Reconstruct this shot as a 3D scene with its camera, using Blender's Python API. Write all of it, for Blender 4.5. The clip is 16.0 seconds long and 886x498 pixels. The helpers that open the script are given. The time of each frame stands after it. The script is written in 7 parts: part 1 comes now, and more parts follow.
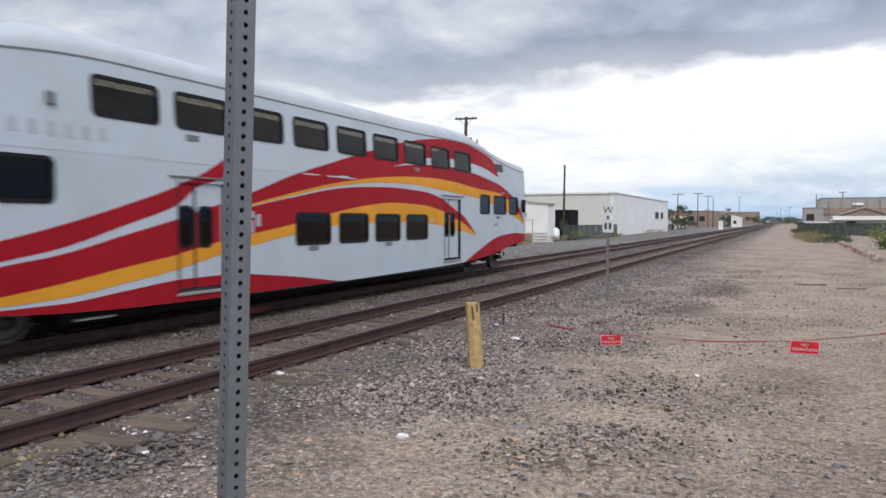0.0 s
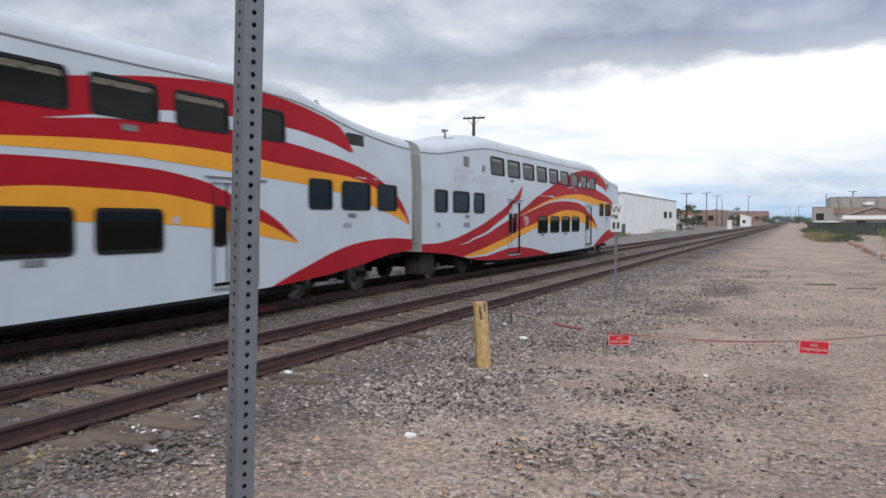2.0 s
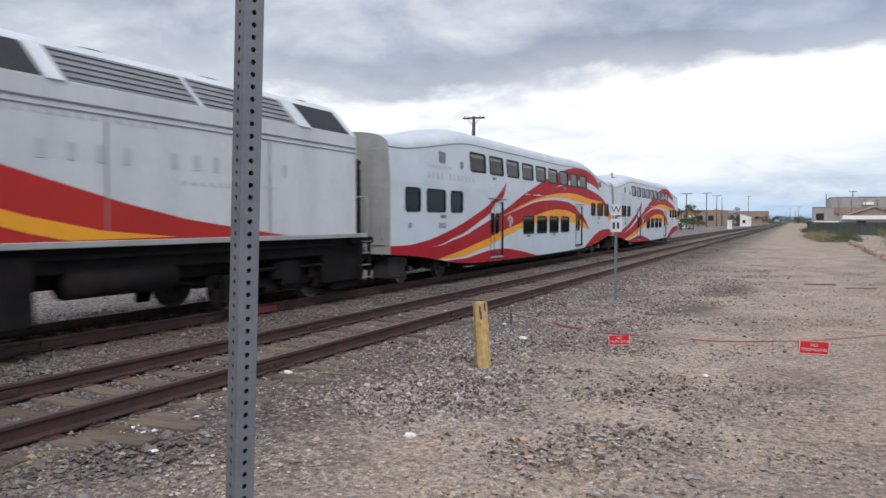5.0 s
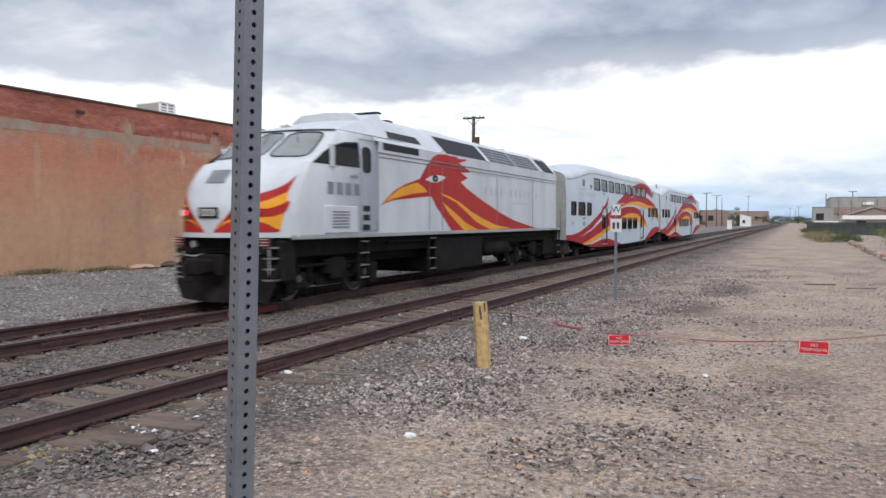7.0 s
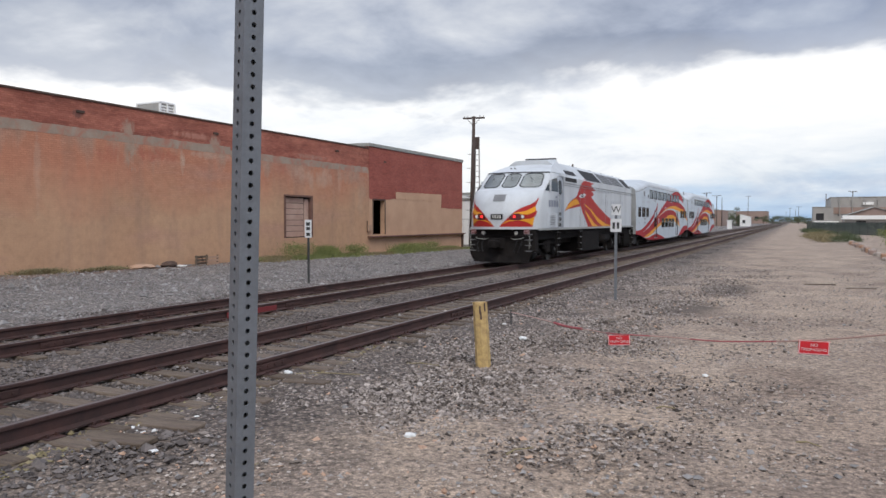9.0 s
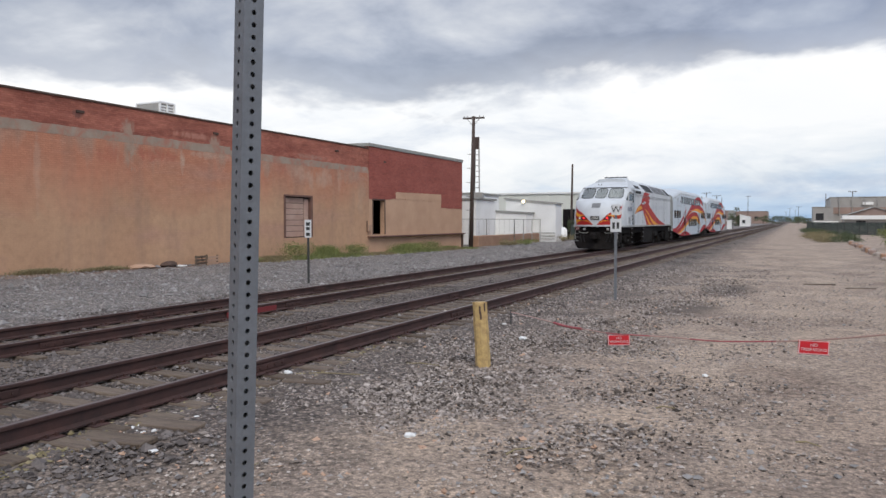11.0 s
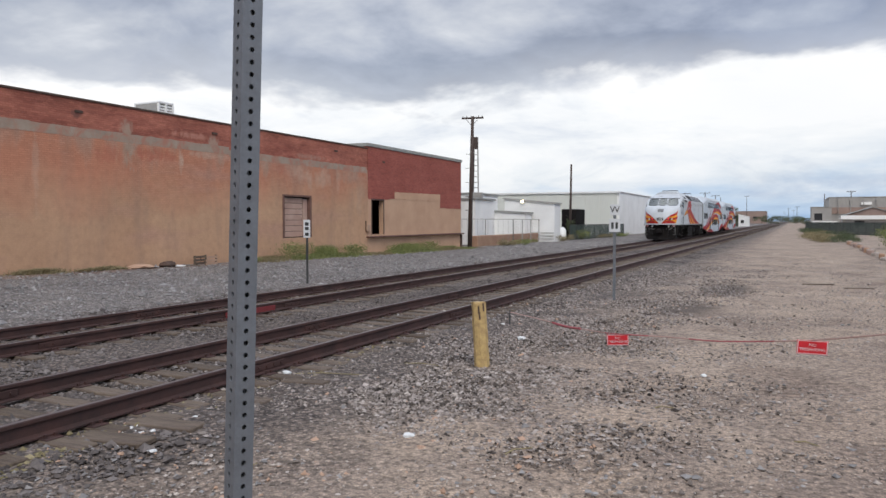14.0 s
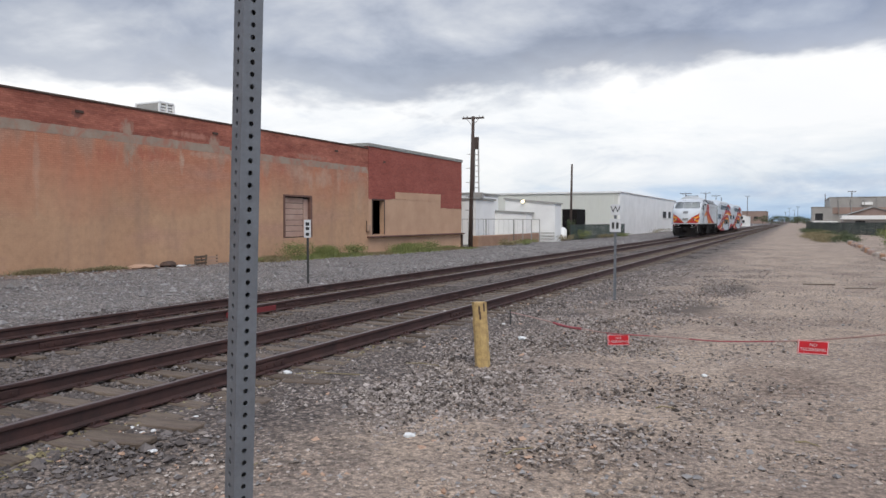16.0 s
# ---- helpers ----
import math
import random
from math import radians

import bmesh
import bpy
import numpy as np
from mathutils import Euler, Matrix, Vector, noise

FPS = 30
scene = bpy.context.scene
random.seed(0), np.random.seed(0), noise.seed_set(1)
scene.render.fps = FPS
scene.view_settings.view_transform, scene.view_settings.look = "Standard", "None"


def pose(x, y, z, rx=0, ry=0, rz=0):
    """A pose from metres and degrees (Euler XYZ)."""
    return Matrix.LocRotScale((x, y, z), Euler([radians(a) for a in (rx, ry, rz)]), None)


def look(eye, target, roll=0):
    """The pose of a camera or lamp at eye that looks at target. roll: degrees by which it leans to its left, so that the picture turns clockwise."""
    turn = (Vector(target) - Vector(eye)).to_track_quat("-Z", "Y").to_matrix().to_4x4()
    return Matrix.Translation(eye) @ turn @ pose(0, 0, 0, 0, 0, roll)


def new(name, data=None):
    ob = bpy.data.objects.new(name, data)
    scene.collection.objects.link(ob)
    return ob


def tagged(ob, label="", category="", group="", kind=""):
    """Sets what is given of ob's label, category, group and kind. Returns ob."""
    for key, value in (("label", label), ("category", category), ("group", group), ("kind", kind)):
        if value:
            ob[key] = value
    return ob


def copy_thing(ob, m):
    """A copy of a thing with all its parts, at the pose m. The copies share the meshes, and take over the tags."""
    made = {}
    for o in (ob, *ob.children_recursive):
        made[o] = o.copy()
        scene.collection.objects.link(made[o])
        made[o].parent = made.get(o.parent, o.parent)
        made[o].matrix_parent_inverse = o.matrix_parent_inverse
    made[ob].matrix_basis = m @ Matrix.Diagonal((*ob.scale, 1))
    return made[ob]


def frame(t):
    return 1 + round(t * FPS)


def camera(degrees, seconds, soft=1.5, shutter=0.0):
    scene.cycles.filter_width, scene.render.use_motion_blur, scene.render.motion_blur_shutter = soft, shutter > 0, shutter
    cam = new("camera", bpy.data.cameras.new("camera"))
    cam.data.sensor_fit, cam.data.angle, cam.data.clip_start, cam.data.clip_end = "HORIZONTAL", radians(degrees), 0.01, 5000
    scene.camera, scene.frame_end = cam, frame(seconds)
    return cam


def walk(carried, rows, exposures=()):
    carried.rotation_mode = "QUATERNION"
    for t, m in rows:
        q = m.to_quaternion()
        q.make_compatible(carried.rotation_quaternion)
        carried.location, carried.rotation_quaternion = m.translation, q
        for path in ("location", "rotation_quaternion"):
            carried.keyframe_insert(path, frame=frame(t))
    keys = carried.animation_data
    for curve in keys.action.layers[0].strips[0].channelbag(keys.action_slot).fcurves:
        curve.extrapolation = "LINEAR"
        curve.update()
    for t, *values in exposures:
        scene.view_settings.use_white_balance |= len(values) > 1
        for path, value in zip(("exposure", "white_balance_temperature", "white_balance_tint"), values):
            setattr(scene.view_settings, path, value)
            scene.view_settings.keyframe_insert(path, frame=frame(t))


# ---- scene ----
cam = camera(62.19, 16.0, shutter=0.5)
PSI, PITCH = 25.53, 2.20            # the track runs this far to the right of the view; the view dips a little
def aim(dx, dy=0.0):
    """The camera's pose, turned by small steps to the left (dx) and down (dy), in thousandths of the lens's length."""
    return pose(0, 0, 2.0, 90 - PITCH - math.degrees(dy / 1300), 0, PSI + math.degrees(dx / 1300) * 0.9)
walk(cam, [(0.0, aim(-15, -1)), (0.25, aim(-9.5, -1)), (0.5, aim(-5, -1)), (1.0, aim(-2, -1)), (1.5, aim(0, -1)), (2.0, aim(0.2)), (4.0, aim(0.2)),
           (6.5, aim(0)), (9.0, aim(0)), (11.4, aim(-0.5)), (12.0, aim(-3)), (12.5, aim(-1.5)), (13.5, aim(-1.5)), (14.0, aim(-2.5)), (14.5, aim(-2.5)), (15.0, aim(-1.3)), (16.0, aim(-1.3))],
     exposures=[(0.0, 0.20), (4.0, 0.19), (6.5, 0.27), (8.0, 0.30), (9.0, 0.12), (11.5, 0.08), (16.0, 0.07)])

# ---- world and light ----
def ramp(nt, fac, stops):
    n = nt.nodes.new("ShaderNodeValToRGB")
    while len(n.color_ramp.elements) < len(stops):
        n.color_ramp.elements.new(0.5)
    for e, (p, c) in zip(n.color_ramp.elements, stops):
        e.position, e.color = p, (*c, 1) if len(c) == 3 else c
    nt.links.new(fac, n.inputs[0])
    return n.outputs[0]


def math_node(nt, op, a, b=None, c=None, clamp=False):
    n = nt.nodes.new("ShaderNodeMath")
    n.operation, n.use_clamp = op, clamp
    for i, v in enumerate((a, b, c)):
        if v is None:
            continue
        if isinstance(v, (int, float)):
            n.inputs[i].default_value = v
        else:
            nt.links.new(v, n.inputs[i])
    return n.outputs[0]


def noise_node(nt, vec, scale, detail=4.0, rough=0.55, distortion=0.0):
    n = nt.nodes.new("ShaderNodeTexNoise")
    n.inputs["Scale"].default_value, n.inputs["Detail"].default_value = scale, detail
    n.inputs["Roughness"].default_value, n.inputs["Distortion"].default_value = rough, distortion
    nt.links.new(vec, n.inputs["Vector"])
    return n.outputs["Fac"]


def mix_color(nt, fac, a, b, blend="MIX"):
    n = nt.nodes.new("ShaderNodeMix")
    n.data_type, n.blend_type = "RGBA", blend
    for i, v in ((0, fac), (6, a), (7, b)):
        if isinstance(v, (int, float)):
            n.inputs[i].default_value = v
        elif isinstance(v, tuple):
            n.inputs[i].default_value = (*v, 1)
        else:
            nt.links.new(v, n.inputs[i])
    return n.outputs[2]


def make_world():
    """Broken storm cloud over a bright gap along the horizon, with blue sky behind."""
    w = bpy.data.worlds.new("sky")
    scene.world, w.use_nodes = w, True
    nt = w.node_tree
    bg = nt.nodes["Background"]
    sky = nt.nodes.new("ShaderNodeTexSky")
    sky.sky_type, sky.sun_disc = "NISHITA", False
    sky.sun_elevation, sky.sun_rotation = radians(46), radians(145)
    tc = nt.nodes.new("ShaderNodeTexCoord")
    sep = nt.nodes.new("ShaderNodeSeparateXYZ")
    nt.links.new(tc.outputs["Generated"], sep.inputs[0])
    z = sep.outputs[2]
    # the cloud deck lies flat, so its pattern shrinks towards the horizon
    lift = math_node(nt, "ADD", math_node(nt, "MAXIMUM", z, 0.0), 0.24)
    com = nt.nodes.new("ShaderNodeCombineXYZ")
    nt.links.new(math_node(nt, "DIVIDE", sep.outputs[0], lift), com.inputs[0])
    nt.links.new(math_node(nt, "DIVIDE", sep.outputs[1], lift), com.inputs[1])
    com.inputs[2].default_value = 3.7
    big = noise_node(nt, com.outputs[0], 0.85, 6, 0.52, 0.3)
    fine = noise_node(nt, com.outputs[0], 2.6, 8, 0.55, 0.2)
    # the lower edge of the deck, ragged, lower on the west than the east
    edge = math_node(nt, "MULTIPLY_ADD", big, 0.26, z)
    # across: how far to the right of the line of view; the deck hangs lowest just left of it and lifts to both sides
    across = math_node(nt, "MULTIPLY_ADD", sep.outputs[0], 0.902, math_node(nt, "MULTIPLY", sep.outputs[1], 0.431))
    hang = math_node(nt, "DIVIDE", math_node(nt, "ADD", across, 0.06), 0.17)
    hang = math_node(nt, "POWER", 2.718, math_node(nt, "MULTIPLY", math_node(nt, "MULTIPLY", hang, hang), -1.0))
    edge = math_node(nt, "MULTIPLY_ADD", hang, 0.055, edge)
    right = math_node(nt, "MAXIMUM", across, 0.0)
    edge = math_node(nt, "MULTIPLY_ADD", math_node(nt, "MULTIPLY", right, right), -0.045, edge)
    edge = math_node(nt, "MULTIPLY_ADD", fine, 0.12, edge)
    deck = ramp(nt, edge, [(0.0, (0, 0, 0)), (0.36, (0, 0, 0)), (0.385, (0.75, 0.75, 0.75)), (0.43, (1, 1, 1))])
    grey = ramp(nt, math_node(nt, "MULTIPLY_ADD", fine, 0.6, math_node(nt, "MULTIPLY", big, 0.5)),
                [(0.41, (0.20, 0.23, 0.32)), (0.50, (0.32, 0.36, 0.45)), (0.58, (0.46, 0.50, 0.59)), (0.66, (0.62, 0.65, 0.71)), (0.76, (0.90, 0.91, 0.93))])
    gap = ramp(nt, math_node(nt, "MULTIPLY_ADD", fine, 0.13, math_node(nt, "MULTIPLY_ADD", sep.outputs[0], -0.09, z)), [(0.045, (0.36, 0.52, 0.75)), (0.085, (0.52, 0.65, 0.82)), (0.125, (0.80, 0.84, 0.90)), (0.165, (0.97, 0.97, 0.98)), (0.3, (1.02, 1.02, 1.02))])
    veil = noise_node(nt, com.outputs[0], 1.5, 8, 0.6, 0.4)
    gap = mix_color(nt, 1.0, gap, ramp(nt, veil, [(0.34, (0.74, 0.78, 0.85)), (0.46, (0.93, 0.945, 0.96)), (0.55, (1, 1, 1))]), "MULTIPLY")
    # heavier, bluer cloud up to the right
    grey = mix_color(nt, 1.0, grey, ramp(nt, math_node(nt, "ADD", across, 0.6), [(0.0, (0.78, 0.80, 0.84)), (0.45, (1, 1, 1)), (0.72, (1, 1, 1)), (1.0, (0.72, 0.76, 0.84))]), "MULTIPLY")
    cloud = mix_color(nt, deck, gap, grey)
    # an overcast sky is brightest overhead
    cloud = mix_color(nt, 1.0, cloud, ramp(nt, z, [(0.30, (1, 1, 1)), (0.75, (2.1, 2.1, 2.1))]), "MULTIPLY")
    blue = nt.nodes.new("ShaderNodeVectorMath")
    blue.operation = "SCALE"
    nt.links.new(sky.outputs[0], blue.inputs[0])
    blue.inputs[3].default_value = 0.10
    holes = ramp(nt, math_node(nt, "MULTIPLY_ADD", big, 0.5, math_node(nt, "MULTIPLY", z, 0.12)), [(0.0, (0.35, 0.35, 0.35)), (0.2, (0.1, 0.1, 0.1)), (0.3, (0.04, 0.04, 0.04))])
    nt.links.new(mix_color(nt, holes, cloud, blue.outputs[0]), bg.inputs[0])
    bg.inputs[1].default_value = 1.0
    sun = bpy.data.lights.new("sun", "SUN")
    sun.energy, sun.angle, sun.color = 1.7, radians(25), (1.0, 0.945, 0.87)
    ob = new("sun", sun)
    ob.matrix_world = look((28, -40, 52), (0, 0, 0))


make_world()
scene.view_settings.exposure = 0.0


# ---- materials ----
def mat(name, c1, c2=None, rough=0.6, metal=0.0, scale=3.0, fine=60.0, bump=0.25, dist=0.005, spread=0.18, island=0.0, random_ob=0.0, coat=0.0, rough_var=0.1, stretch=None, spec=0.5):
    m = bpy.data.materials.new(name)
    m.use_nodes = True
    nt = m.node_tree
    p = nt.nodes["Principled BSDF"]
    tc = nt.nodes.new("ShaderNodeTexCoord").outputs["Object"]
    if stretch:
        mp = nt.nodes.new("ShaderNodeMapping")
        mp.inputs["Scale"].default_value = stretch
        nt.links.new(tc, mp.inputs[0])
        tc = mp.outputs[0]
    n1, n2 = noise_node(nt, tc, scale, 5, 0.6), noise_node(nt, tc, fine, 3, 0.6)
    c2 = c2 or tuple(x * (1 - spread) for x in c1)
    t = math_node(nt, "MULTIPLY_ADD", n2, 0.3, math_node(nt, "MULTIPLY", n1, 0.7))
    col = mix_color(nt, ramp(nt, t, [(0.36, (0, 0, 0)), (0.64, (1, 1, 1))]), c1, c2)
    for amount, node, out in ((island, "ShaderNodeNewGeometry", "Random Per Island"), (random_ob, "ShaderNodeObjectInfo", "Random")):
        if amount:
            r = nt.nodes.new(node).outputs[out]
            hsv = nt.nodes.new("ShaderNodeHueSaturation")
            nt.links.new(math_node(nt, "MULTIPLY_ADD", r, 2 * amount, 1 - amount), hsv.inputs["Value"])
            nt.links.new(math_node(nt, "MULTIPLY_ADD", r, -0.5 * amount, 1.1), hsv.inputs["Saturation"])
            nt.links.new(col, hsv.inputs["Color"])
            col = hsv.outputs[0]
    nt.links.new(col, p.inputs["Base Color"])
    nt.links.new(math_node(nt, "MULTIPLY_ADD", n1, rough_var * 2, rough - rough_var, clamp=True), p.inputs["Roughness"])
    p.inputs["Metallic"].default_value = metal
    p.inputs["Specular IOR Level"].default_value = spec
    p.inputs["Coat Weight"].default_value = coat
    p.inputs["Coat Roughness"].default_value = 0.15
    if bump:
        b = nt.nodes.new("ShaderNodeBump")
        b.inputs["Strength"].default_value, b.inputs["Distance"].default_value = bump, dist
        nt.links.new(n2, b.inputs["Height"])
        nt.links.new(b.outputs[0], p.inputs["Normal"])
    return m


def glass(name, tint, gloss_rough=0.03, ior=1.5):
    m = bpy.data.materials.new(name)
    m.use_nodes = True
    nt = m.node_tree
    tr, gl = nt.nodes.new("ShaderNodeBsdfTransparent"), nt.nodes.new("ShaderNodeBsdfGlossy")
    tr.inputs[0].default_value = (*tint, 1)
    gl.inputs["Roughness"].default_value = gloss_rough
    fr, mx = nt.nodes.new("ShaderNodeFresnel"), nt.nodes.new("ShaderNodeMixShader")
    fr.inputs[0].default_value = ior
    nt.links.new(fr.outputs[0], mx.inputs[0])
    nt.links.new(tr.outputs[0], mx.inputs[1])
    nt.links.new(gl.outputs[0], mx.inputs[2])
    nt.links.new(mx.outputs[0], nt.nodes["Material Output"].inputs[0])
    return m


def glow(name, color, strength):
    m = bpy.data.materials.new(name)
    m.use_nodes = True
    p = m.node_tree.nodes["Principled BSDF"]
    p.inputs["Base Color"].default_value = (*color, 1)
    p.inputs["Emission Color"].default_value, p.inputs["Emission Strength"].default_value = (*color, 1), strength
    return m


def smears(nt, tc, sep, col, spots):
    """Patches of cement or bare brick on a wall: (along, height, half width, half height, colour, strength)."""
    tall = nt.nodes.new("ShaderNodeMapping")
    tall.inputs["Scale"].default_value = (1, 1.3, 0.6)
    nt.links.new(tc, tall.inputs[0])
    rag = math_node(nt, "MULTIPLY_ADD", noise_node(nt, tall.outputs[0], 2.6, 8, 0.7, 0.6), 2.0, -0.45)
    for y, z, ry, rz, c, k in spots:
        dy = math_node(nt, "DIVIDE", math_node(nt, "SUBTRACT", sep.outputs[1], y), ry)
        dz = math_node(nt, "DIVIDE", math_node(nt, "SUBTRACT", sep.outputs[2], z), rz)
        d = math_node(nt, "ADD", math_node(nt, "MULTIPLY", dy, dy), math_node(nt, "MULTIPLY", dz, dz))
        d = math_node(nt, "MULTIPLY_ADD", d, 0.35, rag)
        col = mix_color(nt, ramp(nt, d, [(0.55, (k, k, k)), (0.95, (0, 0, 0))]), col, c)
    return col


CEMENT_GREY, PALE_STAIN, BARE_BRICK = (0.41, 0.315, 0.240), (0.56, 0.40, 0.30), (0.47, 0.15, 0.095)
WALL_SMEARS = [(21.2, 4.85, 0.35, 0.75, CEMENT_GREY, 0.9), (24.0, 4.55, 0.14, 0.6, PALE_STAIN, 0.8), (22.6, 4.75, 1.0, 0.28, BARE_BRICK, 0.75), (20.3, 4.6, 0.7, 0.4, BARE_BRICK, 0.55),
               (25.6, 4.95, 1.2, 0.18, PALE_STAIN, 0.6), (29.6, 4.6, 0.4, 0.45, CEMENT_GREY, 0.45), (32.4, 4.6, 0.7, 0.4, PALE_STAIN, 0.5), (33.4, 4.2, 0.25, 0.6, PALE_STAIN, 0.5), (34.6, 4.4, 0.8, 0.5, PALE_STAIN, 0.55), (36.2, 4.3, 0.2, 0.7, PALE_STAIN, 0.5), (37.0, 4.6, 0.8, 0.4, CEMENT_GREY, 0.4),
               (30.8, 4.7, 0.6, 0.3, BARE_BRICK, 0.5), (17.2, 3.9, 0.14, 1.5, PALE_STAIN, 0.35), (26.4, 4.9, 0.3, 0.5, CEMENT_GREY, 0.6), (38.6, 3.6, 0.5, 1.2, CEMENT_GREY, 0.3)]
PARAPET_SMEARS = [(21.15, 5.62, 0.32, 0.4, CEMENT_GREY, 0.8), (26.0, 5.6, 0.35, 0.35, CEMENT_GREY, 0.7), (18.9, 5.95, 0.25, 0.2, (0.16, 0.07, 0.055), 0.8), (24.6, 5.75, 1.2, 0.16, (0.60, 0.30, 0.22), 0.5), (33.5, 5.5, 1.5, 0.15, CEMENT_GREY, 0.4)]


def brick_mat(name, c1, c2, mortar, wash=None, wear=1.0):
    m = mat(name, c1, c2, rough=0.85, scale=0.8)
    nt = m.node_tree
    p = nt.nodes["Principled BSDF"]
    base = p.inputs["Base Color"].links[0].from_socket
    tc = nt.nodes.new("ShaderNodeTexCoord").outputs["Object"]
    sep, com = nt.nodes.new("ShaderNodeSeparateXYZ"), nt.nodes.new("ShaderNodeCombineXYZ")
    nt.links.new(tc, sep.inputs[0])
    nt.links.new(sep.outputs[1], com.inputs[0])
    nt.links.new(sep.outputs[2], com.inputs[1])
    mp2 = nt.nodes.new("ShaderNodeMapping")
    mp2.inputs["Scale"].default_value = (1, 0.35, 2.2)
    nt.links.new(tc, mp2.inputs[0])
    worn = noise_node(nt, mp2.outputs[0], 1.1, 7, 0.65, 0.4)
    base = mix_color(nt, 1.0, base, ramp(nt, worn, [(0.34, (1 - 0.28 * wear, 1 - 0.30 * wear, 1 - 0.30 * wear)), (0.5, (1, 1, 1)), (0.66, (1 + 0.22 * wear, 1 + 0.28 * wear, 1 + 0.30 * wear))]), "MULTIPLY")
    br = nt.nodes.new("ShaderNodeTexBrick")
    br.inputs["Scale"].default_value, br.inputs["Brick Width"].default_value, br.inputs["Row Height"].default_value = 1.0, 0.21, 0.075
    br.inputs["Mortar Size"].default_value = 0.008
    br.inputs["Color1"].default_value, br.inputs["Color2"].default_value, br.inputs["Mortar"].default_value = (1, 1, 1, 1), (0.72, 0.7, 0.7, 1), (*mortar, 1)
    nt.links.new(com.outputs[0], br.inputs["Vector"])
    col = mix_color(nt, 1.0, base, br.outputs["Color"], "MULTIPLY")
    if wash:
        col = smears(nt, tc, sep, col, wash)
    nt.links.new(col, p.inputs["Base Color"])
    b = nt.nodes.new("ShaderNodeBump")
    b.invert = True
    b.inputs["Strength"].default_value, b.inputs["Distance"].default_value = 0.6, 0.01
    nt.links.new(br.outputs["Fac"], b.inputs["Height"])
    nt.links.new(b.outputs[0], p.inputs["Normal"])
    return m


WHITE = mat("white_paint", (0.54, 0.60, 0.66), (0.48, 0.53, 0.57), rough=0.5, scale=0.9, fine=14, bump=0.03, spec=0.35)
ROOF_WHITE = mat("white_roof_paint", (0.52, 0.56, 0.60), (0.44, 0.47, 0.49), rough=0.6, scale=1.2, fine=20, bump=0.05)
RED = mat("red_paint", (0.385, 0.010, 0.020), (0.32, 0.008, 0.016), rough=0.55, scale=1.0, fine=14, bump=0.03, spec=0.15)
YELLOW = mat("yellow_paint", (0.80, 0.36, 0.035), (0.70, 0.30, 0.03), rough=0.55, scale=1.0, fine=14, bump=0.03, spec=0.15)
LOCO_RED = mat("faded_red_paint", (0.43, 0.032, 0.028), (0.36, 0.025, 0.022), rough=0.55, scale=1.0, fine=14, bump=0.03, spec=0.15)
END_GREY = mat("grey_end_paint", (0.35, 0.36, 0.355), (0.25, 0.255, 0.25), rough=0.55, scale=1.5, bump=0.05)
LOCO_WHITE = mat("sooty_white_paint", (0.585, 0.615, 0.64), (0.47, 0.49, 0.505), rough=0.5, scale=1.1, fine=22, bump=0.04, spec=0.35, stretch=(1, 1, 0.35))
EQUIPMENT = mat("dusty_grey_equipment", (0.045, 0.042, 0.042), (0.025, 0.022, 0.021), rough=0.8, scale=2.5, fine=30, bump=0.3, spec=0.2)
RUBBER = mat("black_rubber", (0.012, 0.012, 0.013), rough=0.6, bump=0.1, spec=0.25)
UNDER = mat("dirty_black_steel", (0.008, 0.007, 0.007), (0.021, 0.018, 0.017), rough=0.85, scale=2.5, fine=30, bump=0.3, spec=0.12)
WHEEL = mat("worn_wheel_steel", (0.16, 0.15, 0.14), (0.07, 0.06, 0.055), rough=0.5, metal=0.6, scale=4)
GRILLE = mat("dark_grille", (0.022, 0.022, 0.024), (0.04, 0.04, 0.042), rough=0.7, spec=0.2, scale=2, fine=40, bump=0.4, stretch=(1, 6, 1))
GRILLE_GREY = mat("grey_grille", (0.20, 0.205, 0.21), (0.14, 0.14, 0.145), rough=0.55, scale=2, fine=40, bump=0.4)
LETTER = mat("grey_blue_lettering", (0.20, 0.22, 0.28), rough=0.5)
LETTER_PALE = mat("faded_lettering", (0.45, 0.47, 0.52), rough=0.5)
TINT = glass("tinted_window_glass", (0.05, 0.05, 0.055), 0.03, 1.32)
SHIELD = glass("windscreen_glass", (0.80, 0.83, 0.83), 0.05, 1.7)
INNER = mat("dark_interior_trim", (0.10, 0.10, 0.11), rough=0.8)
LAMP_WARM = glow("ceiling_lamp_tube", (1.0, 0.93, 0.72), 1.6)
LAMP_LIT = glow("lit_wall_lamp", (1.0, 0.85, 0.55), 3.0)
LAMP_RED = glow("lit_red_marker", (1.0, 0.03, 0.03), 0.9)
LAMP_WHITE = mat("headlamp_lens", (0.70, 0.70, 0.66), rough=0.12, bump=0.2, fine=90)
DARK_RED = mat("dark_red_housing", (0.12, 0.012, 0.014), rough=0.35)
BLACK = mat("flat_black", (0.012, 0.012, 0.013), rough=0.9)

